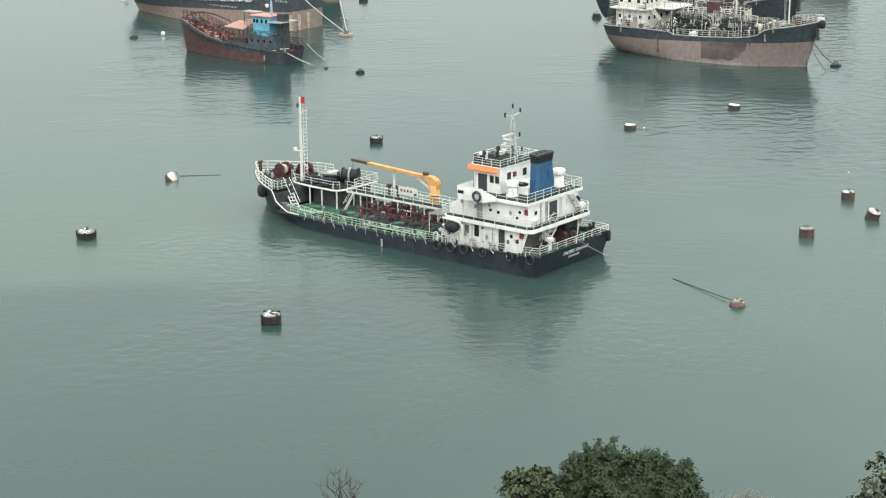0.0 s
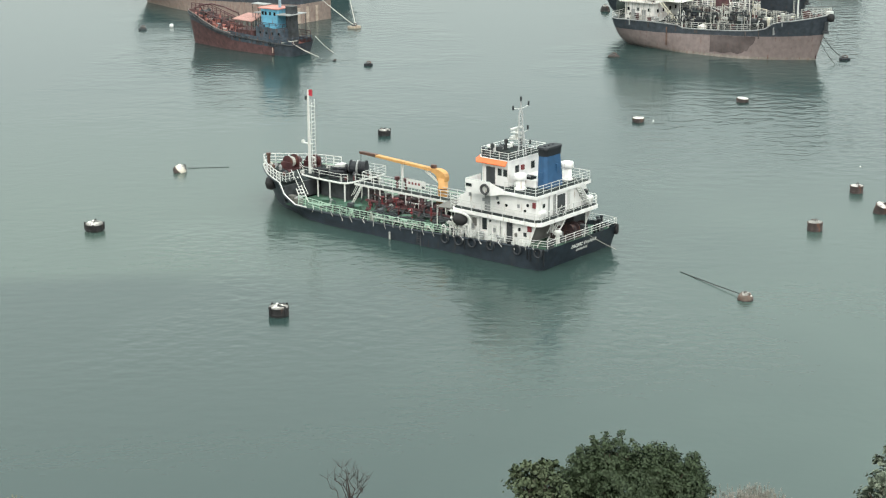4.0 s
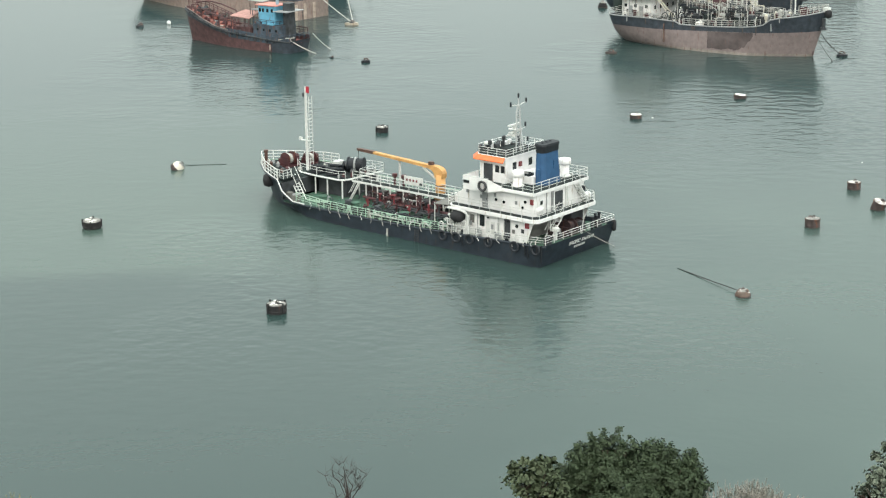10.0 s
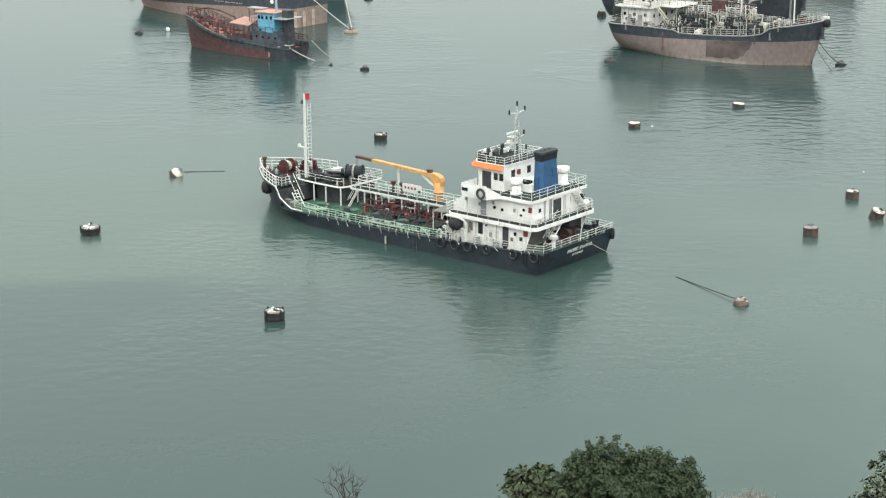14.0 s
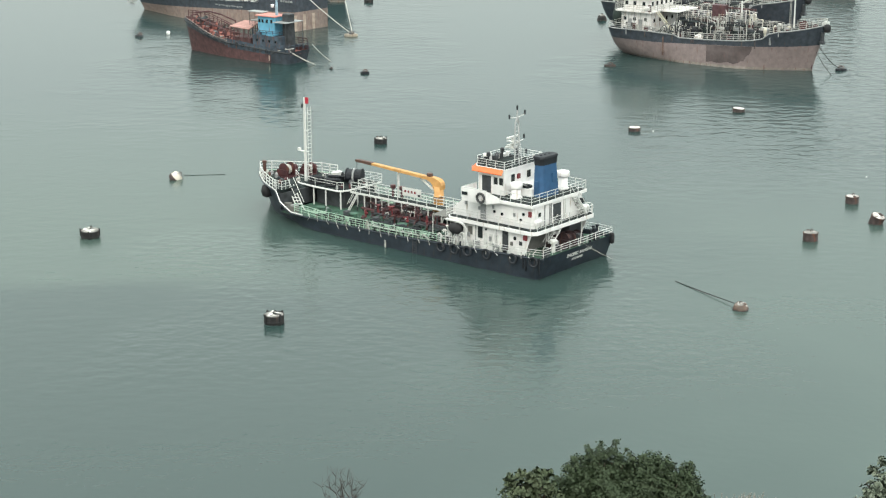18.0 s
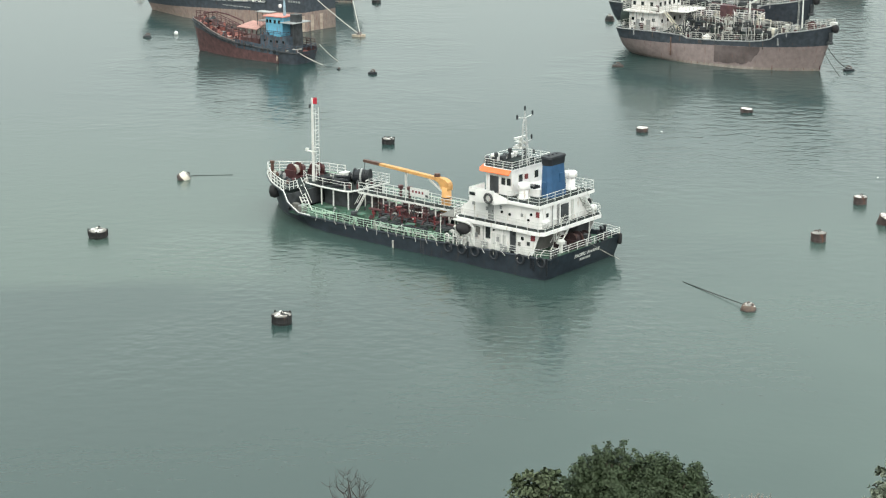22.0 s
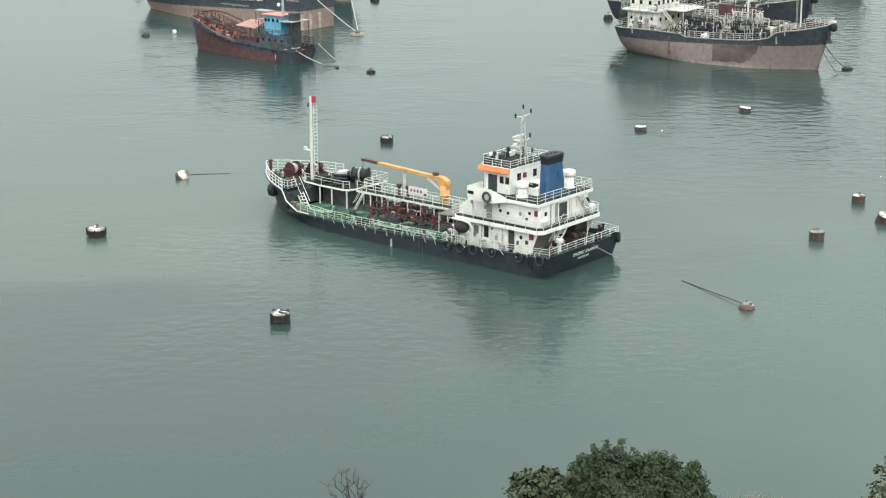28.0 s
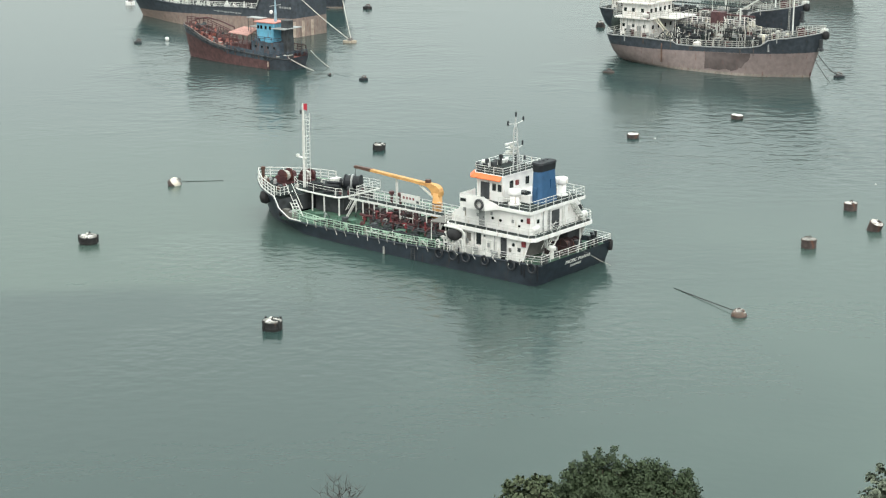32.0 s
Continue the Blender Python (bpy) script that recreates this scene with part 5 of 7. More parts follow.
        part("ladder_rail", Shape().tube([(x, -4.9, 4.6), (x + 0.5, -4.9, 6.4), (x + 0.9, -4.7, 6.2)], 0.06, 5), rnd.choice((RAILD, DARKM, WHITEW)), ship)
    for k in range(8):  # rust runs down the upper plating
        x = rnd.uniform(4, 36)
        yb = float(np.interp(x, cols[0], cols[1]))
        zt = float(np.interp(x, cols[0], cols[4]))
        part("rust_run", Shape().box(x, x + rnd.uniform(0.08, 0.25), -yb - 0.09, -yb + 0.02, max(3.6, zt - rnd.uniform(0.5, 1.6)), zt), rnd.choice((GREYM, paint("rust_run", (0.09, 0.075, 0.07), 0.8, 0.3))), ship)
    part("life_raft", Shape().lathe([(0.05, -0.7), (0.35, -0.6), (0.4, -0.4), (0.4, 0.4), (0.35, 0.6), (0.05, 0.7)], 12, pose(9.8, -5.0, 8.6, 0, 90)), WHITEW, ship, "white life raft canister", True)
    for x, z in ((5.0, 4.6), (6.2, 4.6), (9.3, 4.6)):
        part("deck_locker", Shape().box(x, x + 0.8, -5.3, -4.75, z, z + 0.9, 0.05), rnd.choice((GREYM, WHITEW, REDP)), ship)
    for k in range(5):
        part("wall_pipe", Shape().tube([(4.8 + k * 1.15, -4.66, 4.6), (4.8 + k * 1.15, -4.66, 7.8)], 0.05, 5), rnd.choice((RAILD, GREYM)), t1)
    # raised catwalk with rails and posts
    part("catwalk", Shape().box(13.0, 33.2, -0.6, 0.6, 6.3, 6.4), DECKD, ship)
    for y in (-0.6, 0.6):
        rail(ship, [(13.0, y, 6.4), (33.0, y, 6.4)], 1.05, 2, RAILD, 2.4, 0.035)
    for x in range(14, 33, 3):
        part("catwalk_post", Shape().tube([(x, -0.5, 4.1), (x, -0.5, 6.3)], 0.1, 6), RAILW, ship)
    part("stair", grip(Shape(), (10.9, -3.4, 8.0), (14.4, -3.4, 4.4), 0.9, 9, 0.08), paint("cream_stair_paint", (0.62, 0.58, 0.46), 0.5, 0.1), ship, "cream painted stair")
    for x, h in ((15.0, 2.3), (16.0, 2.6), (30.2, 2.0)):
        part("davit", Shape().tube([(x, -4.9, 4.1), (x, -4.9, 4.1 + h), (x + 0.4, -5.4, 4.5 + h)], 0.12, 7), RAILW, ship)
    for i, (y, z) in enumerate(((-1.8, 5.0), (-2.6, 4.9), (1.8, 5.0), (2.8, 4.9), (-3.6, 4.8))):
        part("cargo_pipe", Shape().tube([(14.5, y, z), (32.0, y, z)], 0.16, 7), DARKM if i != 2 else REDP, ship)
    for x, y, w, d, h in ((17.6, -3.2, 1.6, 1.2, 1.5), (19.6, -2.4, 1.2, 1.6, 1.8), (22.4, -3.4, 1.9, 1.2, 1.2), (25.0, -2.2, 1.5, 1.4, 1.7), (27.6, -3.0, 2.0, 1.6, 1.9), (29.8, -1.8, 1.4, 2.0, 2.2), (31.4, -3.6, 1.0, 1.2, 1.6), (28.4, 2.4, 1.6, 1.6, 2.4)):
        bx = part("deck_machinery", Shape().box(x, x + w, y - d / 2, y + d / 2, 4.1, 4.1 + h, 0.1), rnd.choice((DARKM, SOOT, DARKM, DECKD)), ship)
        part("machinery_cover", Shape().box(x + 0.2, x + w * 0.7, y - d * 0.3, y + d * 0.3, 4.1 + h, 4.5 + h, 0.08), rnd.choice((GREYM, DARKM, RAILD)), bx)
    for i in range(26):
        x, y, z = rnd.uniform(15.5, 32), rnd.uniform(-4.9, 3.0), rnd.uniform(4.6, 6.6)
        l = rnd.uniform(0.6, 2.2)
        part("pipe_run", Shape().tube([(x, y, 4.2), (x, y, z), (x + l, y + rnd.uniform(-0.5, 0.5), z), (x + l, y, 4.2)], rnd.uniform(0.05, 0.11), 6), rnd.choice((RAILD, DARKM, RAILD, SOOT, DARKM, GREYM)), ship)
    part("hose_boom", Shape().tube([(27.5, 1.8, 6.6), (32.6, 0.6, 7.5)], 0.2, 8), DARKM, ship)
    part("crane_post", Shape().tube([(24.0, 2.6, 4.2), (24.0, 2.6, 10.2)], 0.17, 10), RAILW, ship)
    part("crane_jib", Shape().tube([(24.0, 2.6, 9.8), (28.5, 2.2, 12.5)], 0.12, 8), RAILW, ship)
    for i in range(100):
        x, y = rnd.uniform(15.5, 32), rnd.uniform(-4.6, 4.2)
        h, w = rnd.uniform(0.4, 1.5), rnd.uniform(0.18, 0.55)
        mat = rnd.choice((DARKM, DARKM, DARKM, SOOT, REDP, GREYM, RAILD, SOOT))
        b = part("valve", Shape().lathe([(w, 0), (w, h * 0.6), (w * 0.5, h * 0.7), (w * 0.4, h)], 8, Matrix.Translation((x, y, 4.15))), mat, ship)
        part("handwheel", Shape().torus(w * 1.1 + 0.1, 0.06, 10, 5, Matrix.Translation((x, y, 4.15 + h))), mat, b)
    part("tarpaulin", Shape().lathe([(0.9, 0), (0.75, 0.5), (0.3, 0.8)], 9, pose(19.6, -4.3, 4.15)), WHITEW, ship)
    fm = part("foremast", Shape().tube([(35.3, -0.6, 6.9), (35.3, -0.6, 15.5)], 0.15, 8, 0.1), RAILW, ship, "white foremast with ladder")
    part("mast_ladder", grip(Shape(), (34.7, -0.9, 7.1), (34.7, -0.9, 14.5), 0.5, 18, 0.035), RAILD, fm)
    for x, y, k in ((37.4, -1.3, 0.8), (36.0, 1.4, 0.8), (38.4, 0.6, 0.6)):
        w = part("winch", Shape().lathe([(0.7 * k, -0.7), (0.7 * k, -0.6), (0.4 * k, -0.55), (0.4 * k, 0.55), (0.7 * k, 0.6), (0.7 * k, 0.7)], 12, Matrix.Translation((x, y, 6.75 + 0.7 * k)) @ pose(0, 0, 0, 90)), REDP, ship)
    part("anchor", Shape().box(40.3, 40.9, -1.05, -0.65, 5.0, 6.6, 0.1).box(40.1, 41.0, -1.3, -0.4, 4.7, 5.1, 0.1), DARKM, ship)
    part("bow_pad", Shape().lathe([(0.2, -0.7), (0.55, -0.5), (0.6, 0), (0.55, 0.5), (0.2, 0.7)], 12, pose(41.2, -0.5, 7.3)), RUBBER, ship, "", True)
    part("bow_cap", Shape().box(40.2, 41.2, -0.6, 0.6, 7.75, 8.3, 0.15), RAILW, ship)
    return ship


right_ship = far_tanker("moored_tanker", pose(30.15, 310.6, 0, 0, 0, -36), "unladen tanker with haze-paled black hull and pink boot topping", PINK, NAVY, 5)
second_ship = tagged(copy_thing(right_ship, pose(30.2, 327.0, 2.5, 0, 0, -36)), "dark-hulled tanker moored behind another tanker")
tagged(copy_thing(right_ship, pose(62.2, 419.2, 0, 0, 0, -37)), "unladen tanker moored far out in the harbour")
third_ship = tagged(copy_thing(right_ship, pose(-52.0, 400.0, 0, 0, 0, -38)), "dark-hulled tanker moored beyond the black freighter")

# pipe frames, hose racks and gear on the nearer tanker's deck
def tanker_top_gear(ship):
    rnd = random.Random(44)
    cream = paint("cream_pipe_paint", (0.55, 0.52, 0.43), 0.6, 0.15, rust=0.3)
    for i in range(26):
        x, y = rnd.uniform(15.5, 31.0), rnd.uniform(-3.6, 1.6)
        h, l = rnd.uniform(2.2, 4.0), rnd.uniform(0.8, 2.6)
        mat = rnd.choice((RAILD, RAILD, cream, DARKM, DARKM, SOOT, REDP))
        r = rnd.uniform(0.06, 0.13)
        f = part("pipe_frame", Shape().tube([(x, y, 4.15), (x, y, 4.15 + h), (x + l, y + rnd.uniform(-0.8, 0.8), 4.15 + h * rnd.uniform(0.85, 1.0)), (x + l, y, 4.15)], r, 6), mat, ship)
        part("flange", Shape().lathe([(r * 2, -0.06), (r * 2, 0.06)], 9, Matrix.Translation((x, y, 4.15 + h * 0.5))), mat, f)
    for i in range(22):
        x, y, z = rnd.uniform(14.5, 31.5), rnd.uniform(-4.4, 1.0), rnd.uniform(5.0, 7.0)
        w, h = rnd.uniform(0.3, 0.9), rnd.uniform(0.25, 0.8)
        st = part("gear_stand", Shape().tube([(x, y, 4.15), (x, y, z)], 0.09, 6), rnd.choice((DARKM, RAILD)), ship)
        part("gear_box", Shape().box(x - w / 2, x + w / 2, y - 0.3, y + 0.3, z, z + h, 0.06), rnd.choice((DARKM, SOOT, RAILD, DARKM, REDP, DARKM, GREYM)), st)
    for i in range(9):  # hoses looped over the side rail
        x = 13.2 + rnd.uniform(0, 3.6) if i < 5 else rnd.uniform(28.5, 32.0)
        t = Shape().torus(rnd.uniform(0.35, 0.6), 0.09, 14, 6, pose(x, -5.6, 5.3 + rnd.uniform(-0.2, 0.5), 90, rnd.uniform(-20, 20), rnd.uniform(-25, 25)))
        part("hose_coil", t, rnd.choice((DARKM, SOOT, SOOT)), ship)
    for i in range(14):  # cream and red gear by the forecastle break
        x, y = rnd.uniform(31.0, 36.5), rnd.uniform(-4.4, -1.0)
        z = 4.3 if x < 33.0 else 6.5
        h = rnd.uniform(0.6, 1.5) + (1.5 if x < 33 else 0)
        part("deck_fitting", Shape().lathe([(0.22, 0), (0.22, h * 0.6), (0.34, h * 0.7), (0.34, h * 0.9), (0.15, h)], 8, Matrix.Translation((x, y, z))), rnd.choice((cream, RAILD, REDP, GREYM, DARKM)), ship)
    # second, higher catwalk on the far side, with stores and lashings on it
    cw = part("upper_catwalk", Shape().box(13.0, 27.0, 2.2, 3.4, 6.95, 7.05), DARKM, ship, "upper catwalk with dull white rails")
    for x in (13.6, 16.2, 18.4, 21.8, 24.4, 26.8):
        part("catwalk_post", Shape().tube([(x, 2.3, 4.2), (x, 2.3, 6.95)], 0.1, 6), RAILD, cw)
    rail(ship, [(13.0, 2.2, 7.05), (27.0, 2.2, 7.05)], 1.05, 3, WHITEW, 1.0, 0.06)
    for i in range(16):
        x, h = rnd.uniform(13.2, 26.6), rnd.uniform(0.3, 1.3)
        w = rnd.uniform(0.25, 0.8)
        part("stores_box", Shape().box(x, x + w, 2.4, 3.2, 7.05, 7.05 + h, 0.05), rnd.choice((cream, RAILD, DARKM, DARKM, SOOT, REDP, GREYM)), cw)
    for i in range(7):
        x = rnd.uniform(14.0, 30.0)
        part("pipe_riser", Shape().tube([(x, 1.9, 4.2), (x, 1.9, 8.4 + rnd.uniform(-0.6, 0.8)), (x + rnd.uniform(-1.2, 1.2), 2.2, 8.6)], 0.09, 6), rnd.choice((WHITEW, RAILD, cream)), ship)
    part("hose_davit", Shape().tube([(28.6, -4.6, 4.2), (28.6, -4.6, 7.4), (28.9, -4.8, 8.2), (29.5, -5.2, 8.6)], 0.1, 8), RAILD, ship, "white curved hose davit")


tanker_top_gear(right_ship)

# maroon hose tower on the nearer tanker
MAROON = paint("maroon_machinery_paint", (0.095, 0.046, 0.052), 0.55, 0.25, rust=0.2)
tower = part("hose_tower", Shape().box(18.8, 21.2, 1.6, 3.2, 4.2, 9.3, 0.12), MAROON, right_ship, "maroon hose handling tower")
part("tower_beam", Shape().box(20.8, 26.6, 2.75, 3.05, 8.7, 8.95, 0.04), MAROON, tower)
for x in (23.6, 26.4):
    part("tower_leg", Shape().tube([(x, 2.9, 4.2), (x, 2.9, 9.0)], 0.09, 6), MAROON, tower)
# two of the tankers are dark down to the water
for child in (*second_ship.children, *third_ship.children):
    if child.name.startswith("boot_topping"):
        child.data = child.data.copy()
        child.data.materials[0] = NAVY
        tagged(child, "black lower hull plating, paled for haze")

K_HULL = [
    (0.0, 4.6, 0.0, 4.5, 7.8), (0.6, 4.85, 0.5, 4.8, 7.8), (4.0, 5.0, 4.0, 5.0, 7.6), (8.6, 5.0, 8.6, 5.0, 7.2), (9.6, 5.0, 9.6, 5.0, 4.9), (24.0, 5.0, 24.0, 5.0, 4.25),
    (32.0, 5.0, 31.0, 4.6, 4.1), (38.0, 4.9, 36.5, 3.4, 4.4), (44.0, 4.3, 41.5, 1.8, 5.0), (49.0, 2.6, 45.5, 0.6, 6.0), (51.6, 0.8, 47.2, 0.2, 7.0), (52.0, 0.1, 47.5, 0.05, 7.1),
]


def freighter_line(x):
    return 3.7 - 0.042 * x


def black_barge():
    ship = thing("moored_freighter", pose(-24.0, 337.0, 0, 0, 0, 142) @ pose(0.75, 1.6, 0), "black-hulled freighter with pink boot topping at moorings", "ship")
    part("hull", hull_side(K_HULL, 0, 1, freighter_line, None), NAVY, ship, "black upper hull, paled for haze", True)
    part("boot_topping", hull_side(K_HULL, 0, 1, "bottom", freighter_line), paint("pale_pink_boot_topping", (0.29, 0.222, 0.195), 0.6, 0.15, rust=0.5, rust_col=(0.22, 0.13, 0.10)), ship, "rust-stained pink boot topping", True)
    part("main_deck", deck_sheet(K_HULL, 0.4), DECKD, ship)
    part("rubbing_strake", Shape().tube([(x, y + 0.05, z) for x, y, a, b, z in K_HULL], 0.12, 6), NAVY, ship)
    rail(ship, [(x, y - 0.1, z) for x, y, a, b, z in K_HULL[1:10]], 1.0, 3, RAILW, 1.5, 0.05)
    hs = part("deckhouse", Shape().box(2.0, 8.0, -3.8, 2.6, 7.0, 10.6, 0.2), WHITE, ship)
    windows(hs, [(3.5, 9.2), (5.0, 9.2), (6.5, 9.2)], "y", 2.6, 0.6, 0.6)
    rnd = random.Random(9)
    for i in range(40):
        x, y = rnd.uniform(13, 44), rnd.uniform(-3.4, 4.4)
        h, w = rnd.uniform(0.5, 1.7), rnd.uniform(0.2, 0.6)
        part("deck_fitting", Shape().lathe([(w, 0), (w, h * 0.6), (w * 0.5, h * 0.7), (w * 0.4, h)], 8, Matrix.Translation((x, y, 3.8))), rnd.choice((RAILW, GREYM, DARKM, RAILW)), ship)
    for i in range(46):  # white pipework and frames along the side
        x = 9.5 + i * 0.56 + rnd.uniform(-0.2, 0.2)
        z, l, h = 3.85, rnd.uniform(0.3, 1.3), rnd.uniform(0.5, 1.5)
        y = rnd.uniform(3.6, 4.8)
        if i % 4 == 3:
            part("deck_wheel", Shape().torus(rnd.uniform(0.25, 0.45), 0.07, 10, 5, pose(x, y, z + 0.5, 90)), RAILW, ship)
        else:
            part("deck_pipe", Shape().tube([(x, y, z), (x, y, z + h), (x + l, y, z + h * rnd.uniform(0.7, 1.0)), (x + l, y, z)], rnd.uniform(0.06, 0.12), 6), rnd.choice((RAILW, RAILW, RAILW, GREYM, DARKM)), ship)
    # added black sheet stands for the shaded deck behind the pipework
    part("deck_shade", Shape().box(12.0, 34.0, 0.5, 1.0, 3.7, 6.6, 0.1), SOOT, ship, "dark sheet for the shaded deck behind the pipes")
    # hull lettering too worn to read
    bx = 0.5
    for w in (0.5, 0.3, 0.6, 0.35, 0.5):
        part("writing_bar", Shape().box(bx, bx + w, 4.99, 5.06, 5.5, 5.85), GREYM, ship)
        bx += w + 0.2
    bx = 13.8
    for w in (0.9, 0.5, 1.3, 0.4, 0.7, 1.1, 0.35, 0.8):
        part("writing_bar", Shape().box(bx, bx + w, 4.98, 5.03, 3.45 + 0.12 * (w > 0.7), 3.76), GREYM, ship)
        bx += w + 0.22
    for y, z in ((4.66, 1.9), (2.2, 2.2), (-0.4, 1.7)):
        part("stern_stain", Shape().box(-0.05, 0.04, y - 0.35, y + 0.35, 0.1, 3.1), paint("pale_scrape", (0.50, 0.40, 0.33), 0.7, 0.2), ship)
    return ship


black_barge()

Q_HULL = [
    (0.0, 2.5, 0.5, 2.1, 2.15), (0.6, 2.75, 0.9, 2.4, 2.15), (4.0, 2.95, 4.0, 2.8, 2.25), (9.0, 3.0, 9.0, 2.85, 2.62), (14.0, 2.98, 14.0, 2.5, 2.95),
    (17.5, 2.9, 17.2, 2.0, 3.6), (20.5, 2.7, 20.0, 1.3, 4.55), (23.0, 2.2, 22.6, 0.7, 5.45), (25.2, 1.3, 24.6, 0.3, 5.75), (26.4, 0.5, 25.4, 0.1, 5.9), (26.6, 0.1, 25.5, 0.05, 5.95),
]


def red_boat():
    ship = thing("red_workboat", pose(-24.77, 295.9, 0, 0, 0, 144), "rusty red workboat with a blue wheelhouse", "boat")
    part("hull", hull_side(Q_HULL, 0, 1, "bottom", None), REDHULL, ship, "rust-streaked faded red hull", True)
    part("main_deck", deck_sheet(Q_HULL, 0.5), REDDECK, ship, "faded salmon-red deck")
    # dark bulwark band and tyre line along the edge
    up = [(x + (0.02 if i > 8 else 0), y + 0.06, a, b + 0.08, z + 0.05) for i, (x, y, a, b, z) in enumerate(Q_HULL)]
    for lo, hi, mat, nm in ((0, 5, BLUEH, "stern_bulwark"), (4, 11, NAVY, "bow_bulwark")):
        band = Shape()
        st = up[lo:hi]
        for s in (1, -1):
            n0 = len(band.v)
            for x, y, a, b, z in st:
                for zz in ((0.62, 0.85, 1.0) if lo == 0 else (0.74, 0.88, 1.0)):
                    band.v.append((a + (x - a) * zz, max(0.05, b + (y - b) * zz) * s, z * zz + (0.45 if lo == 0 and zz == 1.0 else 0)))
            for i in range(len(st) - 1):
                for k in range(2):
                    q = (n0 + i * 3 + k, n0 + i * 3 + 3 + k, n0 + i * 3 + 4 + k, n0 + i * 3 + 1 + k)
                    band.f.append(q[::-1] if s > 0 else q)
        part(nm, band, mat, ship)
    sp = [(x, y + 0.1, a, b + 0.12, z + 0.03) for x, y, a, b, z in Q_HULL[:3]]
    sp[0] = (sp[0][0] - 0.06, *sp[0][1:2], sp[0][2] - 0.06, *sp[0][3:])
    part("stern_plating", hull_side(sp, 0, 1, "bottom", None), NAVY, ship, "dark stern plating", True)
    for s in (1, -1):
        part("rubbing_strake", Shape().tube([(x, (y + 0.1) * s, z * 0.93) for x, y, a, b, z in Q_HULL], 0.13, 6), DARKM, ship)
        part("bulwark_cap", Shape().tube([(x, y * s, z + 0.06) for x, y, a, b, z in Q_HULL[4:]], 0.09, 6), paint("pale_worn_cap", (0.22, 0.19, 0.175), 0.7, 0.35, rust=0.6), ship)
    # hatch, frames and gear on the foredeck
    part("hatch_cover", Shape().box(9.9, 14.2, -1.6, 1.5, 2.4, 3.6, 0.15), REDHULL, ship, "faded red cargo hatch")
    roof = Shape()
    roof.v += [(9.9, 1.9, 5.15), (14.4, 1.9, 5.35), (14.2, -1.9, 5.95), (10.6, -1.9, 5.85), (9.9, 1.9, 5.27), (14.4, 1.9, 5.47), (14.2, -1.9, 6.07), (10.6, -1.9, 5.97)]
    roof.f += [(0, 3, 2, 1), (4, 5, 6, 7), (0, 1, 5, 4), (1, 2, 6, 5), (2, 3, 7, 6), (3, 0, 4, 7)]
    part("hatch_roof", roof, paint("faded_salmon_roof", (0.42, 0.225, 0.195), 0.65, 0.15, rust=0.3), ship, "faded salmon hatch roof on posts")
    for x in (10.1, 11.2, 12.2, 13.3, 14.2):
        part("roof_post", Shape().tube([(x, 1.8, 2.3), (x, 1.8, 5.2)], 0.09, 6), REDHULL, ship)
        part("roof_post", Shape().tube([(x, -1.8, 2.3), (x, -1.8, 5.85)], 0.09, 6), REDHULL, ship)
    part("roof_beam", Shape().tube([(9.9, 1.85, 4.3), (14.6, 1.85, 4.5)], 0.08, 6), REDHULL, ship)
    far_edge = [(x, -(y - 0.08), z) for x, y, a, b, z in Q_HULL[5:10]]
    rail(ship, far_edge, 1.15, 2, REDHULL, 0.9, 0.08)
    part("bow_screen", Shape().tube([(25.2, -1.0, 6.6), (23.0, -2.0, 6.9), (20.5, -2.5, 6.5), (17.2, -2.7, 5.6), (16.6, -2.7, 3.4)], 0.14, 7), REDP, ship, "dark red curved bow rail")
    part("pale_plate", Shape().box(8.3, 11.6, -1.6, 0.2, 8.0, 8.12, 0.05), GREYM, ship, "pale sheet over the foredeck")
    part("plate_post", Shape().tube([(11.3, -1.4, 2.3), (11.3, -1.4, 8.0)], 0.06, 5).tube([(11.3, 0.0, 2.3), (11.3, 0.0, 8.0)], 0.06, 5), DARKM, ship)
    rail(ship, [(3.4, -2.7, 2.3), (0.3, -2.4, 2.3)], 1.6, 4, REDP, 0.9, 0.07)
    for x in (15.8, 17.2, 18.6, 20.0, 21.4):
        z = float(np.interp(x, [q[0] for q in Q_HULL], [q[4] for q in Q_HULL])) - 0.5
        part("deck_frame", Shape().tube([(x, -1.6, z), (x, -1.6, z + 1.5), (x, 1.6, z + 1.5), (x, 1.6, z)], 0.09, 6), REDHULL, ship)
    part("deck_beam", Shape().tube([(15.8, 1.6, 4.7), (21.4, 1.6, 6.0)], 0.08, 6).tube([(15.8, -1.6, 4.7), (21.4, -1.6, 6.0)], 0.08, 6), REDHULL, ship)
    rnd = random.Random(3)
    for i in range(40):
        x, y = rnd.uniform(8.6, 24), rnd.uniform(-1.9, 2.2)
        z = float(np.interp(x, [q[0] for q in Q_HULL], [q[4] for q in Q_HULL])) - 0.5
        h, w = rnd.uniform(0.5, 1.3), rnd.uniform(0.14, 0.45)
        part("deck_fitting", Shape().lathe([(w, 0), (w, h * 0.6), (w * 0.6, h * 0.7), (w * 0.5, h)], 8, Matrix.Translation((x, y * (1 - max(0, x - 20) * 0.12), z))), rnd.choice((REDHULL, REDDECK, DARKM, REDP)), ship)
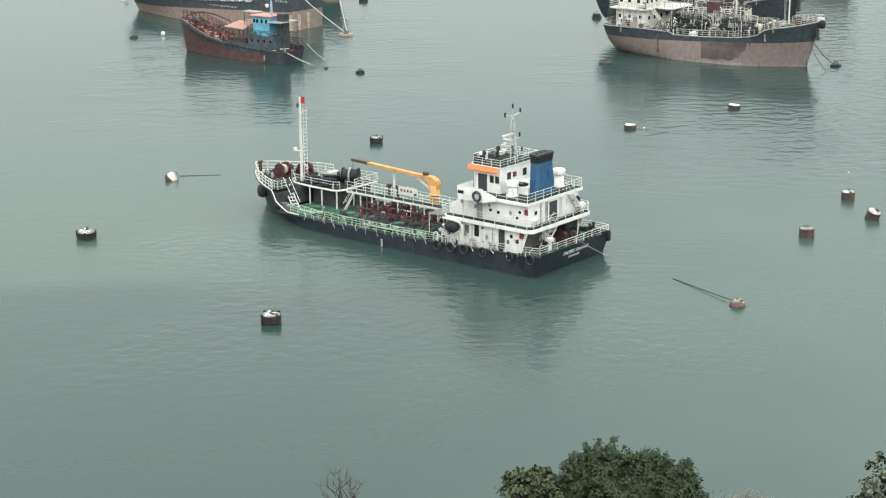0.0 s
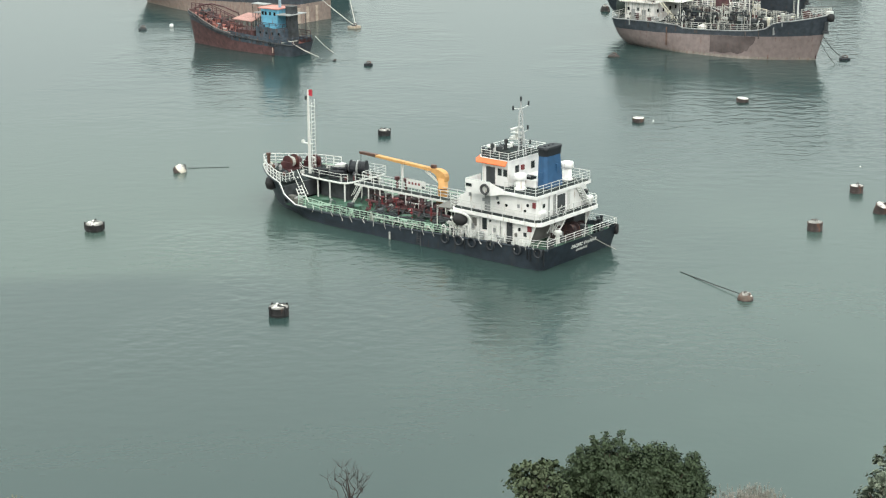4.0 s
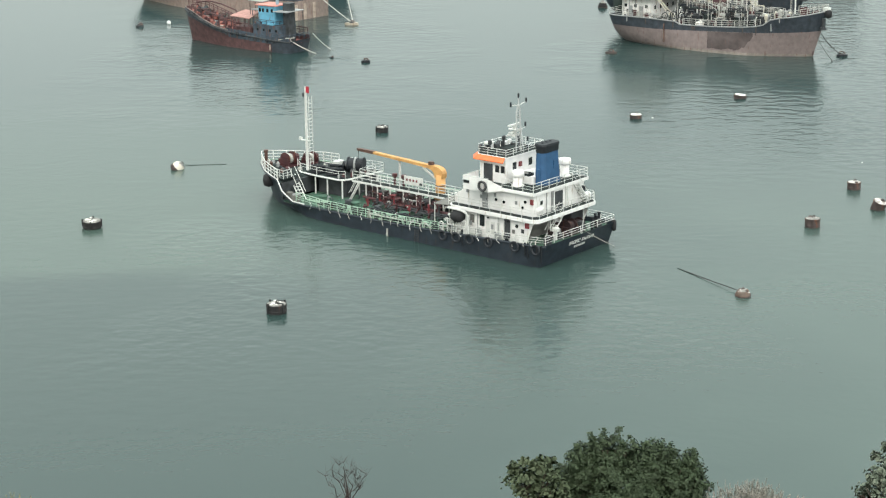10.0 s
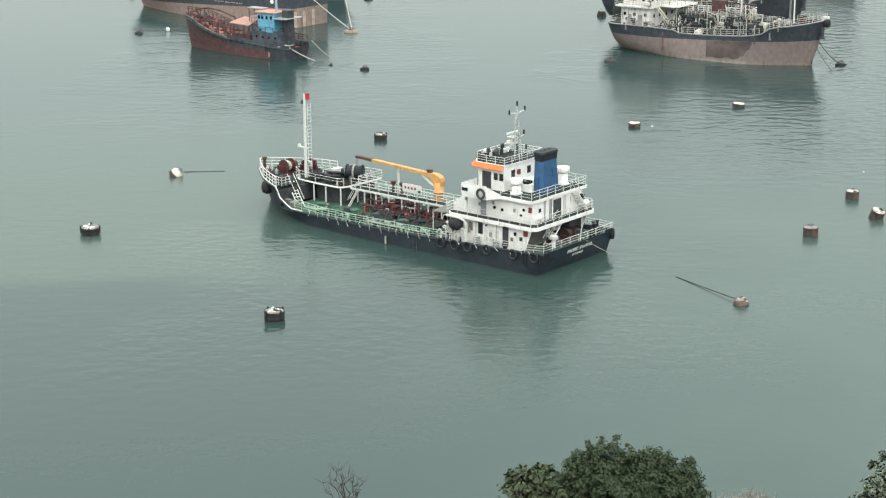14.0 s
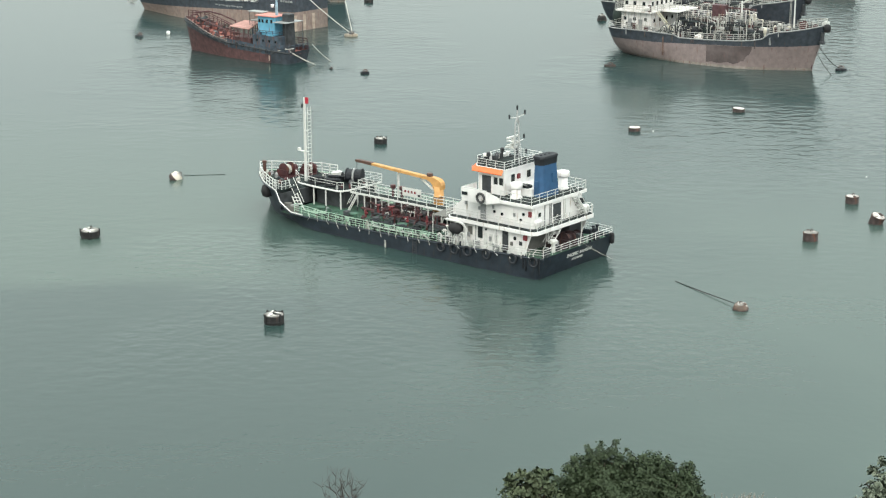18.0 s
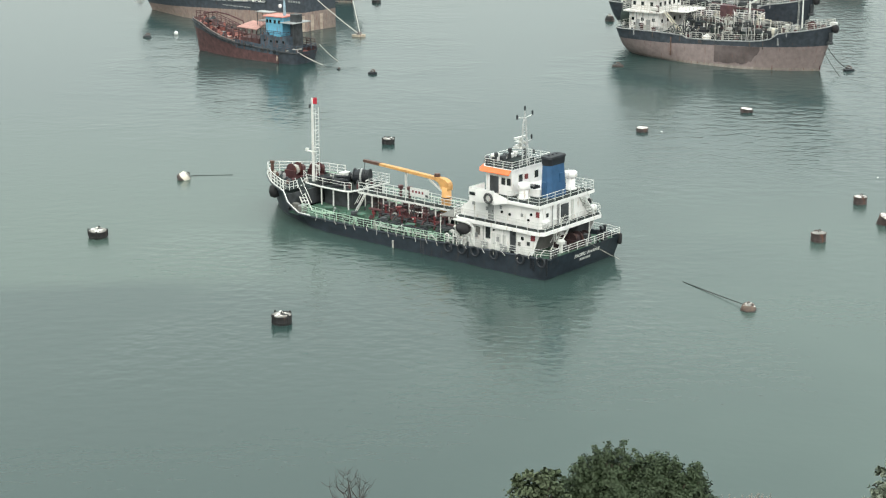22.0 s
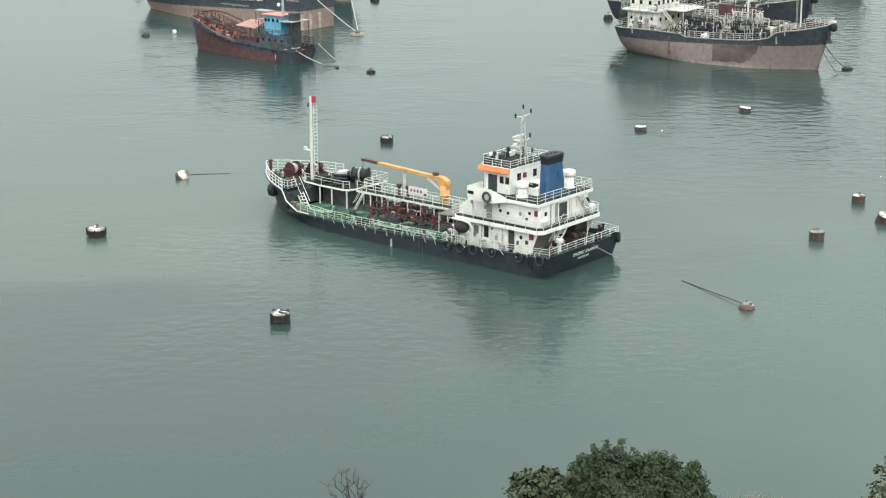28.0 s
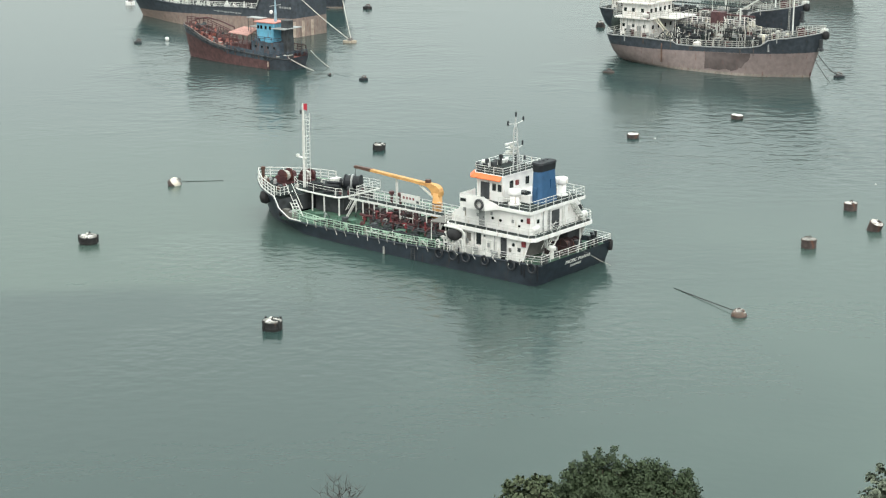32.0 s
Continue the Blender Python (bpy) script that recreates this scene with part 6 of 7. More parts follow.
    for i in range(48):
        x, y = rnd.uniform(9.0, 23.5), rnd.uniform(-2.0, 2.3)
        z = float(np.interp(x, [q[0] for q in Q_HULL], [q[4] for q in Q_HULL])) - 0.45
        y *= 1 - max(0, x - 19) * 0.12
        l, h = rnd.uniform(0.5, 1.8), rnd.uniform(0.4, 1.4)
        kind = i % 3
        if kind == 0:
            part("deck_pipe", Shape().tube([(x, y, z), (x, y, z + h), (x + l, y, z + h), (x + l, y, z)], 0.07, 6), rnd.choice((REDHULL, REDP, REDDECK)), ship)
        elif kind == 1:
            part("deck_box", Shape().box(x, x + l * 0.6, y - 0.3, y + 0.3, z, z + h * 0.6, 0.05), rnd.choice((REDDECK, REDHULL, DARKM, GREYM)), ship)
        else:
            part("rope_pile", Shape().torus(0.35, 0.12, 12, 6, pose(x, y, z + 0.12)), rnd.choice((DARKM, ROPE, REDP)), ship)
    for i in range(30):  # boards, nets and sheets heaped on the deck and on the casing
        x = rnd.uniform(9.5, 23.5) if i < 20 else rnd.uniform(2.8, 8.6)
        z = float(np.interp(x, [q[0] for q in Q_HULL], [q[4] for q in Q_HULL])) - 0.45 if i < 20 else 4.5
        y = rnd.uniform(-1.9, 2.0) * (1 - max(0, x - 19) * 0.12) if i < 20 else rnd.choice((-1.85, 1.8))
        l, w, h = rnd.uniform(0.5, 1.5), rnd.uniform(0.15, 0.5), rnd.uniform(0.12, 0.5)
        mat = rnd.choice((REDDECK, SALMON, REDDECK, REDHULL)) if i < 20 else rnd.choice((BLUEH, DARKM, GREYM, SKYB, REDP))
        part("deck_board" if i < 20 else "roof_gear", Shape().box(-l / 2, l / 2, -w, w, 0, h, 0.04, pose(x, y, z, 0, 0, rnd.uniform(-50, 50) if i < 20 else 0)), mat, ship)
    for i in range(16):  # tyres and rope ends along the edge
        x = 3.5 + i * 1.35
        q = [float(np.interp(x, [h[0] for h in Q_HULL], [h[c] for h in Q_HULL])) for c in (1, 4)]
        part("edge_lashing", Shape().torus(rnd.uniform(0.2, 0.34), 0.09, 10, 5, pose(x, q[0] + 0.16, q[1] - rnd.uniform(0.15, 0.5), 90, 0, rnd.uniform(-8, 8))), rnd.choice((SOOT, DARKM, WORNT)), ship)
    part("bow_winch", Shape().lathe([(0.6, -0.9), (0.6, -0.8), (0.35, -0.7), (0.35, 0.7), (0.6, 0.8), (0.6, 0.9)], 12, pose(22.6, 0, 5.7, 90)), DARKM, ship)
    part("bow_arch", Shape().tube([(24.3, 1.2, 5.4), (24.6, 0.8, 6.4), (24.6, -0.8, 6.4), (24.3, -1.2, 5.4)], 0.14, 7), REDP, ship)
    # blue wheelhouse with salmon roof
    low = part("engine_casing", Shape().box(2.6, 9.0, -2.1, 2.1, 1.7, 4.5, 0.2), BLUEH, ship)
    wh = part("wheelhouse", Shape().box(4.2, 8.1, -1.55, 1.55, 4.5, 7.7, 0.12), SKYB, ship, "light blue wheelhouse with a row of windows")
    windows(wh, [(4.9, 6.9), (5.9, 6.9), (6.9, 6.9), (7.6, 6.9)], "y", 1.55, 0.5, 0.6, None, "window", SKYB)
    windows(wh, [(-0.9, 6.9), (0, 6.9), (0.9, 6.9)], "x+", 8.1, 0.55, 0.6, None, "window", SKYB)
    part("wheelhouse_roof", Shape().box(3.9, 8.5, -1.85, 1.85, 7.7, 7.85, 0.1), SALMON, ship, "salmon-red roof")
    part("sun_roof", Shape().box(1.0, 4.0, -2.4, 2.4, 6.9, 7.0), GREYM, ship, "grey awning roof")
    part("sun_roof", Shape().box(8.5, 10.6, -2.2, 0.6, 6.6, 6.7), GREYM, ship)
    for x, y in ((1.2, 2.2), (1.2, -2.2), (10.4, 0.4), (10.4, -2.0)):
        part("roof_post", Shape().tube([(x, y, 2.0), (x, y, 6.9 if x < 4 else 6.6)], 0.06, 5), DARKM, ship)
    part("funnel", Shape().box(1.6, 3.2, -0.8, 0.8, 1.7, 8.3, 0.15), DARKM, ship)
    fn = part("mast", Shape().tube([(5.0, 0, 7.8), (5.0, 0, 11.6)], 0.28, 8, 0.12), paint("pale_blue_mast", (0.30, 0.42, 0.50), 0.5, 0.15), ship)
    part("mast_lamp", Shape().lathe([(0.2, 0), (0.3, 0.2), (0.3, 0.5), (0.1, 0.6)], 9, pose(5.5, 0.5, 9.2)), WHITE, fn)
    part("yard_arm", Shape().tube([(5.0, -1.4, 10.6), (5.0, 1.4, 10.6)], 0.06, 5), GREYM, fn)
    windows(low, [(3.6, 3.6), (5.0, 3.6), (6.4, 3.6), (7.8, 3.6)], "y", 2.1, 0.4, 0.4, None, "window", BLUEH)
    rail(ship, [(8.8, 2.0, 4.5), (2.8, 2.0, 4.5), (2.8, -2.0, 4.5)], 0.8, 2, BLUEH, 1.4, 0.05)
    rail(ship, [(4.0, 2.85, 2.4), (0.3, 2.5, 2.3), (0.2, -2.5, 2.3)], 0.9, 2, BLUEH, 1.2, 0.05)
    for x in (1.6, 2.4):
        part("fish_box", Shape().box(x, x + 0.6, 0.5, 1.4, 1.7, 2.4, 0.05), WHITE if x < 2 else BLUEH, ship)
    for x, z0, z1 in ((4.3, 0.4, 1.3),):
        yb = float(np.interp(x, [q[0] for q in Q_HULL], [q[1] for q in Q_HULL]))
        part("scrape_mark", Shape().box(x, x + 0.14, yb - 0.1, yb + 0.11, z0, z1, 0.03), paint("pale_scrape", (0.20, 0.15, 0.13), 0.8, 0.3), ship)
    part("stern_boom", Shape().tube([(2.4, 2.9, 2.3), (-0.8, 2.4, 2.9)], 0.09, 6), ROPE, ship)
    return ship


boat = red_boat()


# ---------- mooring lines ----------
def line(name, a, b, sag, r, mat, label, n=10):
    a, b = Vector(a), Vector(b)
    pts = []
    for i in range(n + 1):
        k = i / n
        p = a.lerp(b, k)
        p.z = max(0.02, p.z - sag * 4 * k * (1 - k))
        pts.append(p)
    return solo(name, Shape().tube(pts, r, 5), mat, Matrix(), label, "rope")


# ---------- buoys ----------
def drum_buoy(x, y, r, h, body, top, tilt=(0, 0), turn=0, label="", lumps=6, blocks=4):
    """Cylinder mooring buoy with rims, lifting eye and droppings on its top."""
    b = thing("mooring_buoy", pose(x, y, 0.0, tilt[0], tilt[1], turn), label, "buoy", "mooring buoys round the tanker")
    part("drum", Shape().lathe([(r * 0.9, -0.8), (r, -0.7), (r, 0.1), (r * 1.03, 0.14), (r * 1.03, 0.26), (r, 0.3), (r, h - 0.18), (r * 1.04, h - 0.14), (r * 1.04, h), (r * 0.97, h + 0.02)], 24), body, b, "", False)
    part("lid", Shape().lathe([(r * 0.96, h + 0.0), (r * 0.9, h + 0.06), (r * 0.5, h + 0.10), (0.05, h + 0.11)], 24), top, b, "droppings-white lid" if top is GUANO else "")
    part("lifting_eye", Shape().torus(0.16, 0.05, 10, 6, pose(0.1, 0, h + 0.2, 90, 0, 30)), body, b)
    rnd = random.Random(int(x * 7 + y))
    for i in range(lumps):
        a, q = rnd.uniform(0, 6.28), rnd.uniform(0.2, 0.85) * r
        s = rnd.uniform(0.12, 0.3)
        part("crust", Shape().lathe([(s, 0), (s * 0.8, s * 0.45), (s * 0.2, s * 0.6)], 7, pose(q * math.cos(a), q * math.sin(a), h + 0.04)), GUANO if i % 3 else body, b)
    for i in range(blocks):
        a = i * math.pi / 2 + 0.4
        part("rubbing_block", Shape().box(-0.09, 0.09, r - 0.02, r + 0.12, 0.15, h + 0.2, 0.02, pose(0, 0, 0, 0, 0, math.degrees(a))), body, b)
    return b


LIDG = paint("streaked_buoy_lid", (0.30, 0.29, 0.27), 0.8, 0.4, scale=2.5, rust=0.5, rust_col=(0.06, 0.055, 0.05))
LIDP = paint("pale_rusty_lid", (0.60, 0.57, 0.54), 0.8, 0.3, scale=4, rust=0.8, rust_col=(0.13, 0.10, 0.09))
PALEB = "low brown drum mooring buoy with droppings-white lid"
DARKB = "weathered black drum mooring buoy with white droppings on top"
drum_buoy(-15.6, 151.4, 0.92, 0.79, BUOYB, LIDG, (0, 0), 20, DARKB, 14)
drum_buoy(-38.35, 181.6, 0.98, 0.78, BUOYB, LIDG, (2, -3), 70, DARKB, 12)
drum_buoy(-8.63, 230.0, 0.85, 0.68, BUOYB, LIDG, (0, 2), 10, DARKB, 5)
drum_buoy(26.5, 238.0, 0.82, 0.52, BUOYR, GUANO, (0, 0), 0, PALEB, 0, 0)
drum_buoy(43.3, 252.0, 0.88, 0.5, BUOYR, GUANO, (4, 3), 50, PALEB, 0, 0)
drum_buoy(39.2, 179.8, 0.80, 0.92, BUOYR, LIDG, (0, 0), 0, "rusty steel drum buoy with a ring on top", 1, 0)
drum_buoy(47.4, 196.3, 0.76, 0.84, BUOYR, LIDP, (0, 0), 0, "rusty brown drum buoy with pale top", 1, 0)
drum_buoy(47.9, 187.0, 0.76, 1.0, BUOYR, LIDP, (16, 14), 0, "tilted rusty drum buoy with pale top", 2, 0)


def float_buoy(x, y, r, mat, label, flat=0.75, cat="buoy", tilt=(12, -8)):
    b = thing("float", pose(x, y, 0, tilt[0], tilt[1], 20), label, cat)
    part("float_body", Shape().lathe([(r * 0.3, -r * 0.6), (r * 0.9, -r * 0.2), (r, 0.15 * r), (r * 0.8, flat * r), (r * 0.35, flat * r * 1.3), (0.08, flat * r * 1.4)], 14), mat, b, "", True)
    part("band", Shape().lathe([(r * 0.34, -0.64 * r), (r * 0.95, -0.22 * r), (r * 1.03, -0.05 * r), (r * 1.045, 0.15 * r), (r * 1.0, 0.32 * r)], 14), BUOYR, b)
    rnd = random.Random(int(x * 3 + y))
    for i in range(20):
        w, q = rnd.uniform(0, 6.28), rnd.uniform(0.1, 0.85)
        s = r * rnd.uniform(0.07, 0.17)
        part("crust", Shape().lathe([(s, 0), (s * 0.8, s * 0.4), (s * 0.2, s * 0.55)], 7, pose(q * r * math.cos(w), q * r * math.sin(w), r * flat * (1.43 - 0.42 * q) - 0.01)), (LIDP, BUOYR, LIDP, BUOYB)[i % 4], b)
    part("cap", Shape().lathe([(r * 0.5, flat * r * 1.22), (r * 0.4, flat * r * 1.32), (r * 0.25, flat * r * 1.4), (0.05, flat * r * 1.46)], 11), LIDG, b, "pale crusted top")
    part("eye", Shape().torus(r * 0.2, r * 0.06, 10, 5, pose(0, 0, flat * r * 1.45, 90)), BUOYR, b)
    return b


float_buoy(27.7, 155.3, 0.72, CREAM, "round brownish float with a mooring line", 0.7)
float_buoy(-33.35, 209.0, 0.80, paint("pale_float", (0.78, 0.72, 0.62), 0.7, 0.12, rust=0.35), "pale round float, half brown with weed, with a mooring line", 0.95, "buoy", (12, 46))
float_buoy(31.6, 348.0, 0.95, BUOYB, "round rusty float near the stern of a tanker", 0.9)


def raft_float(x, y, w, d, h, mat, label, turn=0):
    """Low floats, old tyres and small drums on the water."""
    b = thing("float", pose(x, y, 0, 0, 0, turn), label, "float")
    part("float_body", Shape().prism([(w * math.cos(a) * (1 - 0.12 * math.sin(3 * a)), d * math.sin(a)) for a in [i * math.pi / 8 for i in range(16)]], -0.3, h), mat, b)
    part("float_top", Shape().lathe([(min(w, d) * 0.7, h), (min(w, d) * 0.5, h + 0.22 * min(w, d)), (0.05, h + 0.3 * min(w, d))], 10), DARKM, b)
    part("ring", Shape().torus(min(w, d) * 0.55, 0.08, 12, 6, pose(0.1, 0, h + 0.3 * min(w, d), 20)), BUOYR, b)
    return b


raft_float(-13.2, 285.3, 0.72, 0.62, 0.35, SOOT, "black tyre float on a mooring line", 10)
raft_float(-17.6, 327.0, 1.25, 0.75, 0.42, paint("pale_cream_float", (0.42, 0.36, 0.29), 0.7, 0.2, rust=0.4), "cream mooring float with ropes")
raft_float(66.2, 288.0, 0.95, 0.8, 0.3, SOOT, "black tyre float off the bow of a tanker", 15)
raft_float(28.1, 292.6, 0.95, 0.7, 0.25, paint("brown_float", (0.075, 0.055, 0.05), 0.8, 0.3), "low brown float on the water")
raft_float(-57.5, 326.6, 0.75, 0.7, 0.35, DARKM, "dark float with a pale cap")
raft_float(-16.3, 375.6, 0.95, 0.8, 0.55, BUOYB, "dark brown mooring float")
raft_float(26.4, 413.4, 0.9, 0.8, 0.6, BUOYR, "small brown mooring float")
raft_float(-68.6, 382.2, 1.0, 0.8, 0.8, WHITE, "small white float far out")
solo("ball_float", Shape().lathe([(0.05, -0.2), (0.3, 0.0), (0.42, 0.3), (0.3, 0.6), (0.05, 0.72)], 12), WHITE, pose(-52.5, 329.5, 0), "small white ball float", "float", smooth=True)
line("mooring_line", (27.3, 156.4, 0.25), (22.8, 164.5, 0.0), 0.02, 0.045, ROPED, "dark wet mooring line on the water")
line("mooring_line", (-32.5, 210.9, 0.06), (-27.4, 211.4, 0.0), 0.02, 0.035, ROPED, "dark line floating on the water")
line("mooring_line", (-17.4, 327.4, 0.6), (-22.5, 377.0, 6.5), 0.5, 0.09, ROPE, "pale mooring rope down to a float")
line("mooring_line", (-17.8, 327.2, 0.6), (-27.0, 333.0, 7.3), 0.2, 0.09, ROPE, "pale mooring rope down to a float")
line("mooring_line", (-27.1, 294.4, 2.75), (-22.0, 294.3, 0.02), 0.2, 0.10, ROPE, "pale mooring rope running from the workboat")
line("mooring_line", (-22.8, 297.9, 3.0), (-19.7, 298.3, 0.02), 0.2, 0.08, ROPE, "pale mooring rope running from the workboat")
raft_float(-19.1, 289.9, 0.32, 0.3, 0.12, SOOT, "small black float on a mooring rope")
line("mooring_line", (62.0, 287.6, 4.6), (65.9, 288.1, 0.4), 0.5, 0.06, ROPED, "thin mooring line off the bow")
line("mooring_line", (61.7, 287.6, 3.6), (63.6, 283.0, 0.05), 0.3, 0.05, ROPED, "thin mooring line off the bow")
line("stern_line", (13.7, 169.6, 2.75), (17.3, 172.6, 0.03), 0.1, 0.028, ROPE, "pale mooring rope from the stern winch")
bf = thing("ball_fender", pose(31.6, 312.4, 5.7), "big black ball fender hung at the stern", "fender")
part("fender_body", Shape().lathe([(0.2, -1.8), (1.0, -1.5), (1.3, -0.6), (1.3, 0.6), (1.0, 1.5), (0.2, 1.8)], 16), paint("dark_green_fender", (0.03, 0.045, 0.04), 0.8, 0.2), bf, "", True)
part("fender_rope", Shape().tube([(0, 0, 1.7), (0.9, -0.6, 2.2)], 0.06, 5), ROPE, bf)


# ---------- vegetation on the hillside ----------
def leaf_clump(sh, p, d, size, rnd, n=5, out=None):
    """A tuft of pointed leaves round a shoot."""
    d = Vector(d).normalized()
    a = d.orthogonal().normalized()
    b = d.cross(a)
    for i in range(n):
        w = 2 * math.pi * (i + rnd.random() * 0.7) / n
        side = (a * math.cos(w) + b * math.sin(w))
        tip = Vector(p) + d * size * rnd.uniform(0.35, 1.0) + side * size * rnd.uniform(0.5, 1.0)
        root = Vector(p)
        mid = root.lerp(tip, 0.55)
        across = d.cross(side).normalized() * size * rnd.uniform(0.3, 0.45)
        k = len(sh.v)
        lift = d * size * 0.06
        up = [tuple(root), tuple(mid + across + lift), tuple(tip), tuple(mid - across + lift)]
        if out is not None:
            face = (Vector(up[1]) - root).cross(Vector(up[2]) - root).normalized()
            if face.dot(out) < 0:
                up.reverse()
                face.negate()
            sh.n += [tuple((out + face * 0.10).normalized())] * 4
        sh.v += up
        sh.f.append((k, k + 1, k + 2, k + 3))


def limb(sh, a, b, r0, r1, rnd, bend=0.12, seg=7):
    a, b = Vector(a), Vector(b)
    n = 5
    pts = []
    for i in range(n + 1):
        k = i / n
        j = Vector((rnd.uniform(-1, 1), rnd.uniform(-1, 1), rnd.uniform(-1, 1))) * bend * (b - a).length * 0.3 * math.sin(math.pi * k)
        pts.append(a.lerp(b, k) + j)
    sh.tube(pts, r0, seg, r1)
    return pts


def leafy_tree(name, base, lobes, leaf, label, seed, density=60, size=0.24, trunk_r=0.3, shoots=0, tufts=16, leaders=()):
    """Trunk, limbs to each lobe of the crown, and leaf tufts over the lobes."""
    rnd = random.Random(seed)
    tree = thing(name, pose(*base), label, "tree")
    o = Vector(base)
    fork = Vector((0, 0, (min(l[2] - l[3] for l in lobes) - base[2]) * 0.75))
    wood = Shape()
    wood.tube([(0, 0, -0.6), (0.1, 0.05, fork.z * 0.5), tuple(fork)], trunk_r * 1.2, 9, trunk_r * 0.8)
    trunk = part("trunk", wood, BARK, tree)
    crown = Shape()
    for lx, ly, lz, lr in lobes:
        c = Vector((lx, ly, lz)) - o
        ls = Shape()
        limb(ls, fork * 0.9, c, trunk_r * 0.5, 0.05, rnd)
        for _ in range(5):
            e = c + Vector((rnd.gauss(0, 1), rnd.gauss(0, 1), rnd.gauss(0.3, 0.8))).normalized() * lr * 0.85
            limb(ls, fork.lerp(c, 0.75), e, 0.07, 0.02, rnd, seg=5)
        part("limb", ls, BARK, tree)
        for _ in range(int(density * lr * lr / 11)):
            d = Vector((rnd.gauss(0, 1), rnd.gauss(0, 1), rnd.gauss(0.25, 0.9))).normalized()
            q = c + d * lr * (rnd.random() ** 0.3) * (0.84 + 0.3 * noise.noise(c + d * lr * 2.6))
            pad = (d * 0.75 + Vector((rnd.gauss(0, 0.25), rnd.gauss(0, 0.25), 0.55))).normalized()
            for _ in range(tufts):  # leaves gather in flat pads at the end of each shoot
                e = Vector((rnd.gauss(0, 0.15), rnd.gauss(0, 0.15), rnd.gauss(0, 0.06)))
                leaf_clump(crown, q + e, d * 0.5 + e * 1.5 + Vector((0, 0, 0.8)), size * rnd.uniform(0.7, 1.2), rnd, 6, (pad + e * 1.6).normalized())
        for _ in range(int(shoots * lr * lr) + 2):  # upright shoots that break the outline
            d = Vector((rnd.gauss(0, 1), rnd.gauss(0, 0.8), abs(rnd.gauss(0.9, 0.5)) + 0.25)).normalized()
            q = c + d * lr * 0.93
            lean = Vector((d.x * 0.35 + rnd.gauss(0, 0.15), d.y * 0.35 + rnd.gauss(0, 0.15), 1)).normalized()
            tall, wide = rnd.uniform(0.2, 0.5), rnd.uniform(0.05, 0.08)
            for k in range(36):
                w = Vector((rnd.gauss(0, wide), rnd.gauss(0, wide), 0))
                leaf_clump(crown, q + lean * tall * k / 35 + w, lean + w * 8, size * (1.15 - 0.009 * k), rnd, 7, (d * 0.7 + w * 6 + Vector((0, 0, 0.3))).normalized())
    for lx, lz in leaders:  # dense leading shoots that stand out of the crown
        tip = Vector((lx, lobes[0][1], lz)) - o
        lean = Vector((rnd.gauss(0, 0.2), rnd.gauss(0, 0.2), 1)).normalized()
        for k in range(110):
            f = rnd.random() ** 1.3
            wide = 0.055 + 0.11 * f
            w = Vector((rnd.gauss(0, wide), rnd.gauss(0, wide), 0))
            leaf_clump(crown, tip - lean * (0.04 + 0.75 * f) + w, lean + w * 4, size, rnd, 6, (w * 5 + Vector((0, -0.3, 0.75))).normalized())
    part("crown", crown, leaf, tree)
    return tree


ground_z = 13.6
leafy_tree("broadleaf_tree", (7.7, 72.0, ground_z), [
    (7.2, 71.6, 18.55, 1.1), (6.2, 71.8, 18.3, 0.85), (10.35, 71.3, 18.25, 0.65), (8.8, 71.5, 18.4, 0.95), (10.8, 71.3, 18.0, 0.5), (6.85, 71.6, 19.1, 0.5), (7.6, 71.6, 19.2, 0.45), (10.65, 71.3, 18.35, 0.4), (8.0, 71.2, 15.9, 1.5), (6.0, 71.4, 15.8, 1.5), (10.2, 71.2, 15.4, 1.4), (5.95, 71.9, 17.95, 1.15), (9.2, 71.5, 18.25, 1.25), (10.3, 71.3, 17.95, 1.1), (5.1, 71.9, 17.0, 1.15), (7.8, 71.0, 17.2, 1.9), (10.3, 71.2, 16.6, 1.7), (10.7, 71.4, 17.1, 0.8), (8.9, 72.6, 17.9, 1.3), (6.8, 72.8, 17.4, 1.5)],
    LEAF, "dense dark green broadleaf tree on the hillside", 11, 900, 0.062, 0.34, 9, 30,
    [(4.95, 18.7), (5.5, 19.2), (5.7, 19.6), (6.25, 20.15), (6.45, 19.95), (6.9, 20.35), (7.6, 20.4), (8.0, 20.0), (8.85, 19.7), (9.45, 19.65), (10.05, 19.35), (10.9, 19.35), (11.15, 18.7), (11.3, 18.05)])
leafy_tree("light_shrub", (3.9, 70.4, ground_z + 0.8), [
    (3.5, 70.0, 18.85, 0.7), (4.1, 70.1, 18.65, 0.75), (3.2, 70.0, 18.3, 0.7), (4.4, 70.1, 17.7, 0.9), (3.6, 70.0, 17.2, 0.9)],
    LEAFL, "light green leafy tree beside the dark one", 12, 330, 0.118, 0.16, 6)
leafy_tree("pale_tree", (18.6, 68.0, ground_z + 1.8), [
    (18.3, 67.7, 19.6, 0.8), (18.9, 67.8, 20.2, 0.7), (17.8, 67.6, 18.9, 0.65), (18.7, 67.6, 18.7, 0.9)],
    LEAFP, "pale sparse-leaved tree on the hillside", 13, 300, 0.12, 0.12, 6)


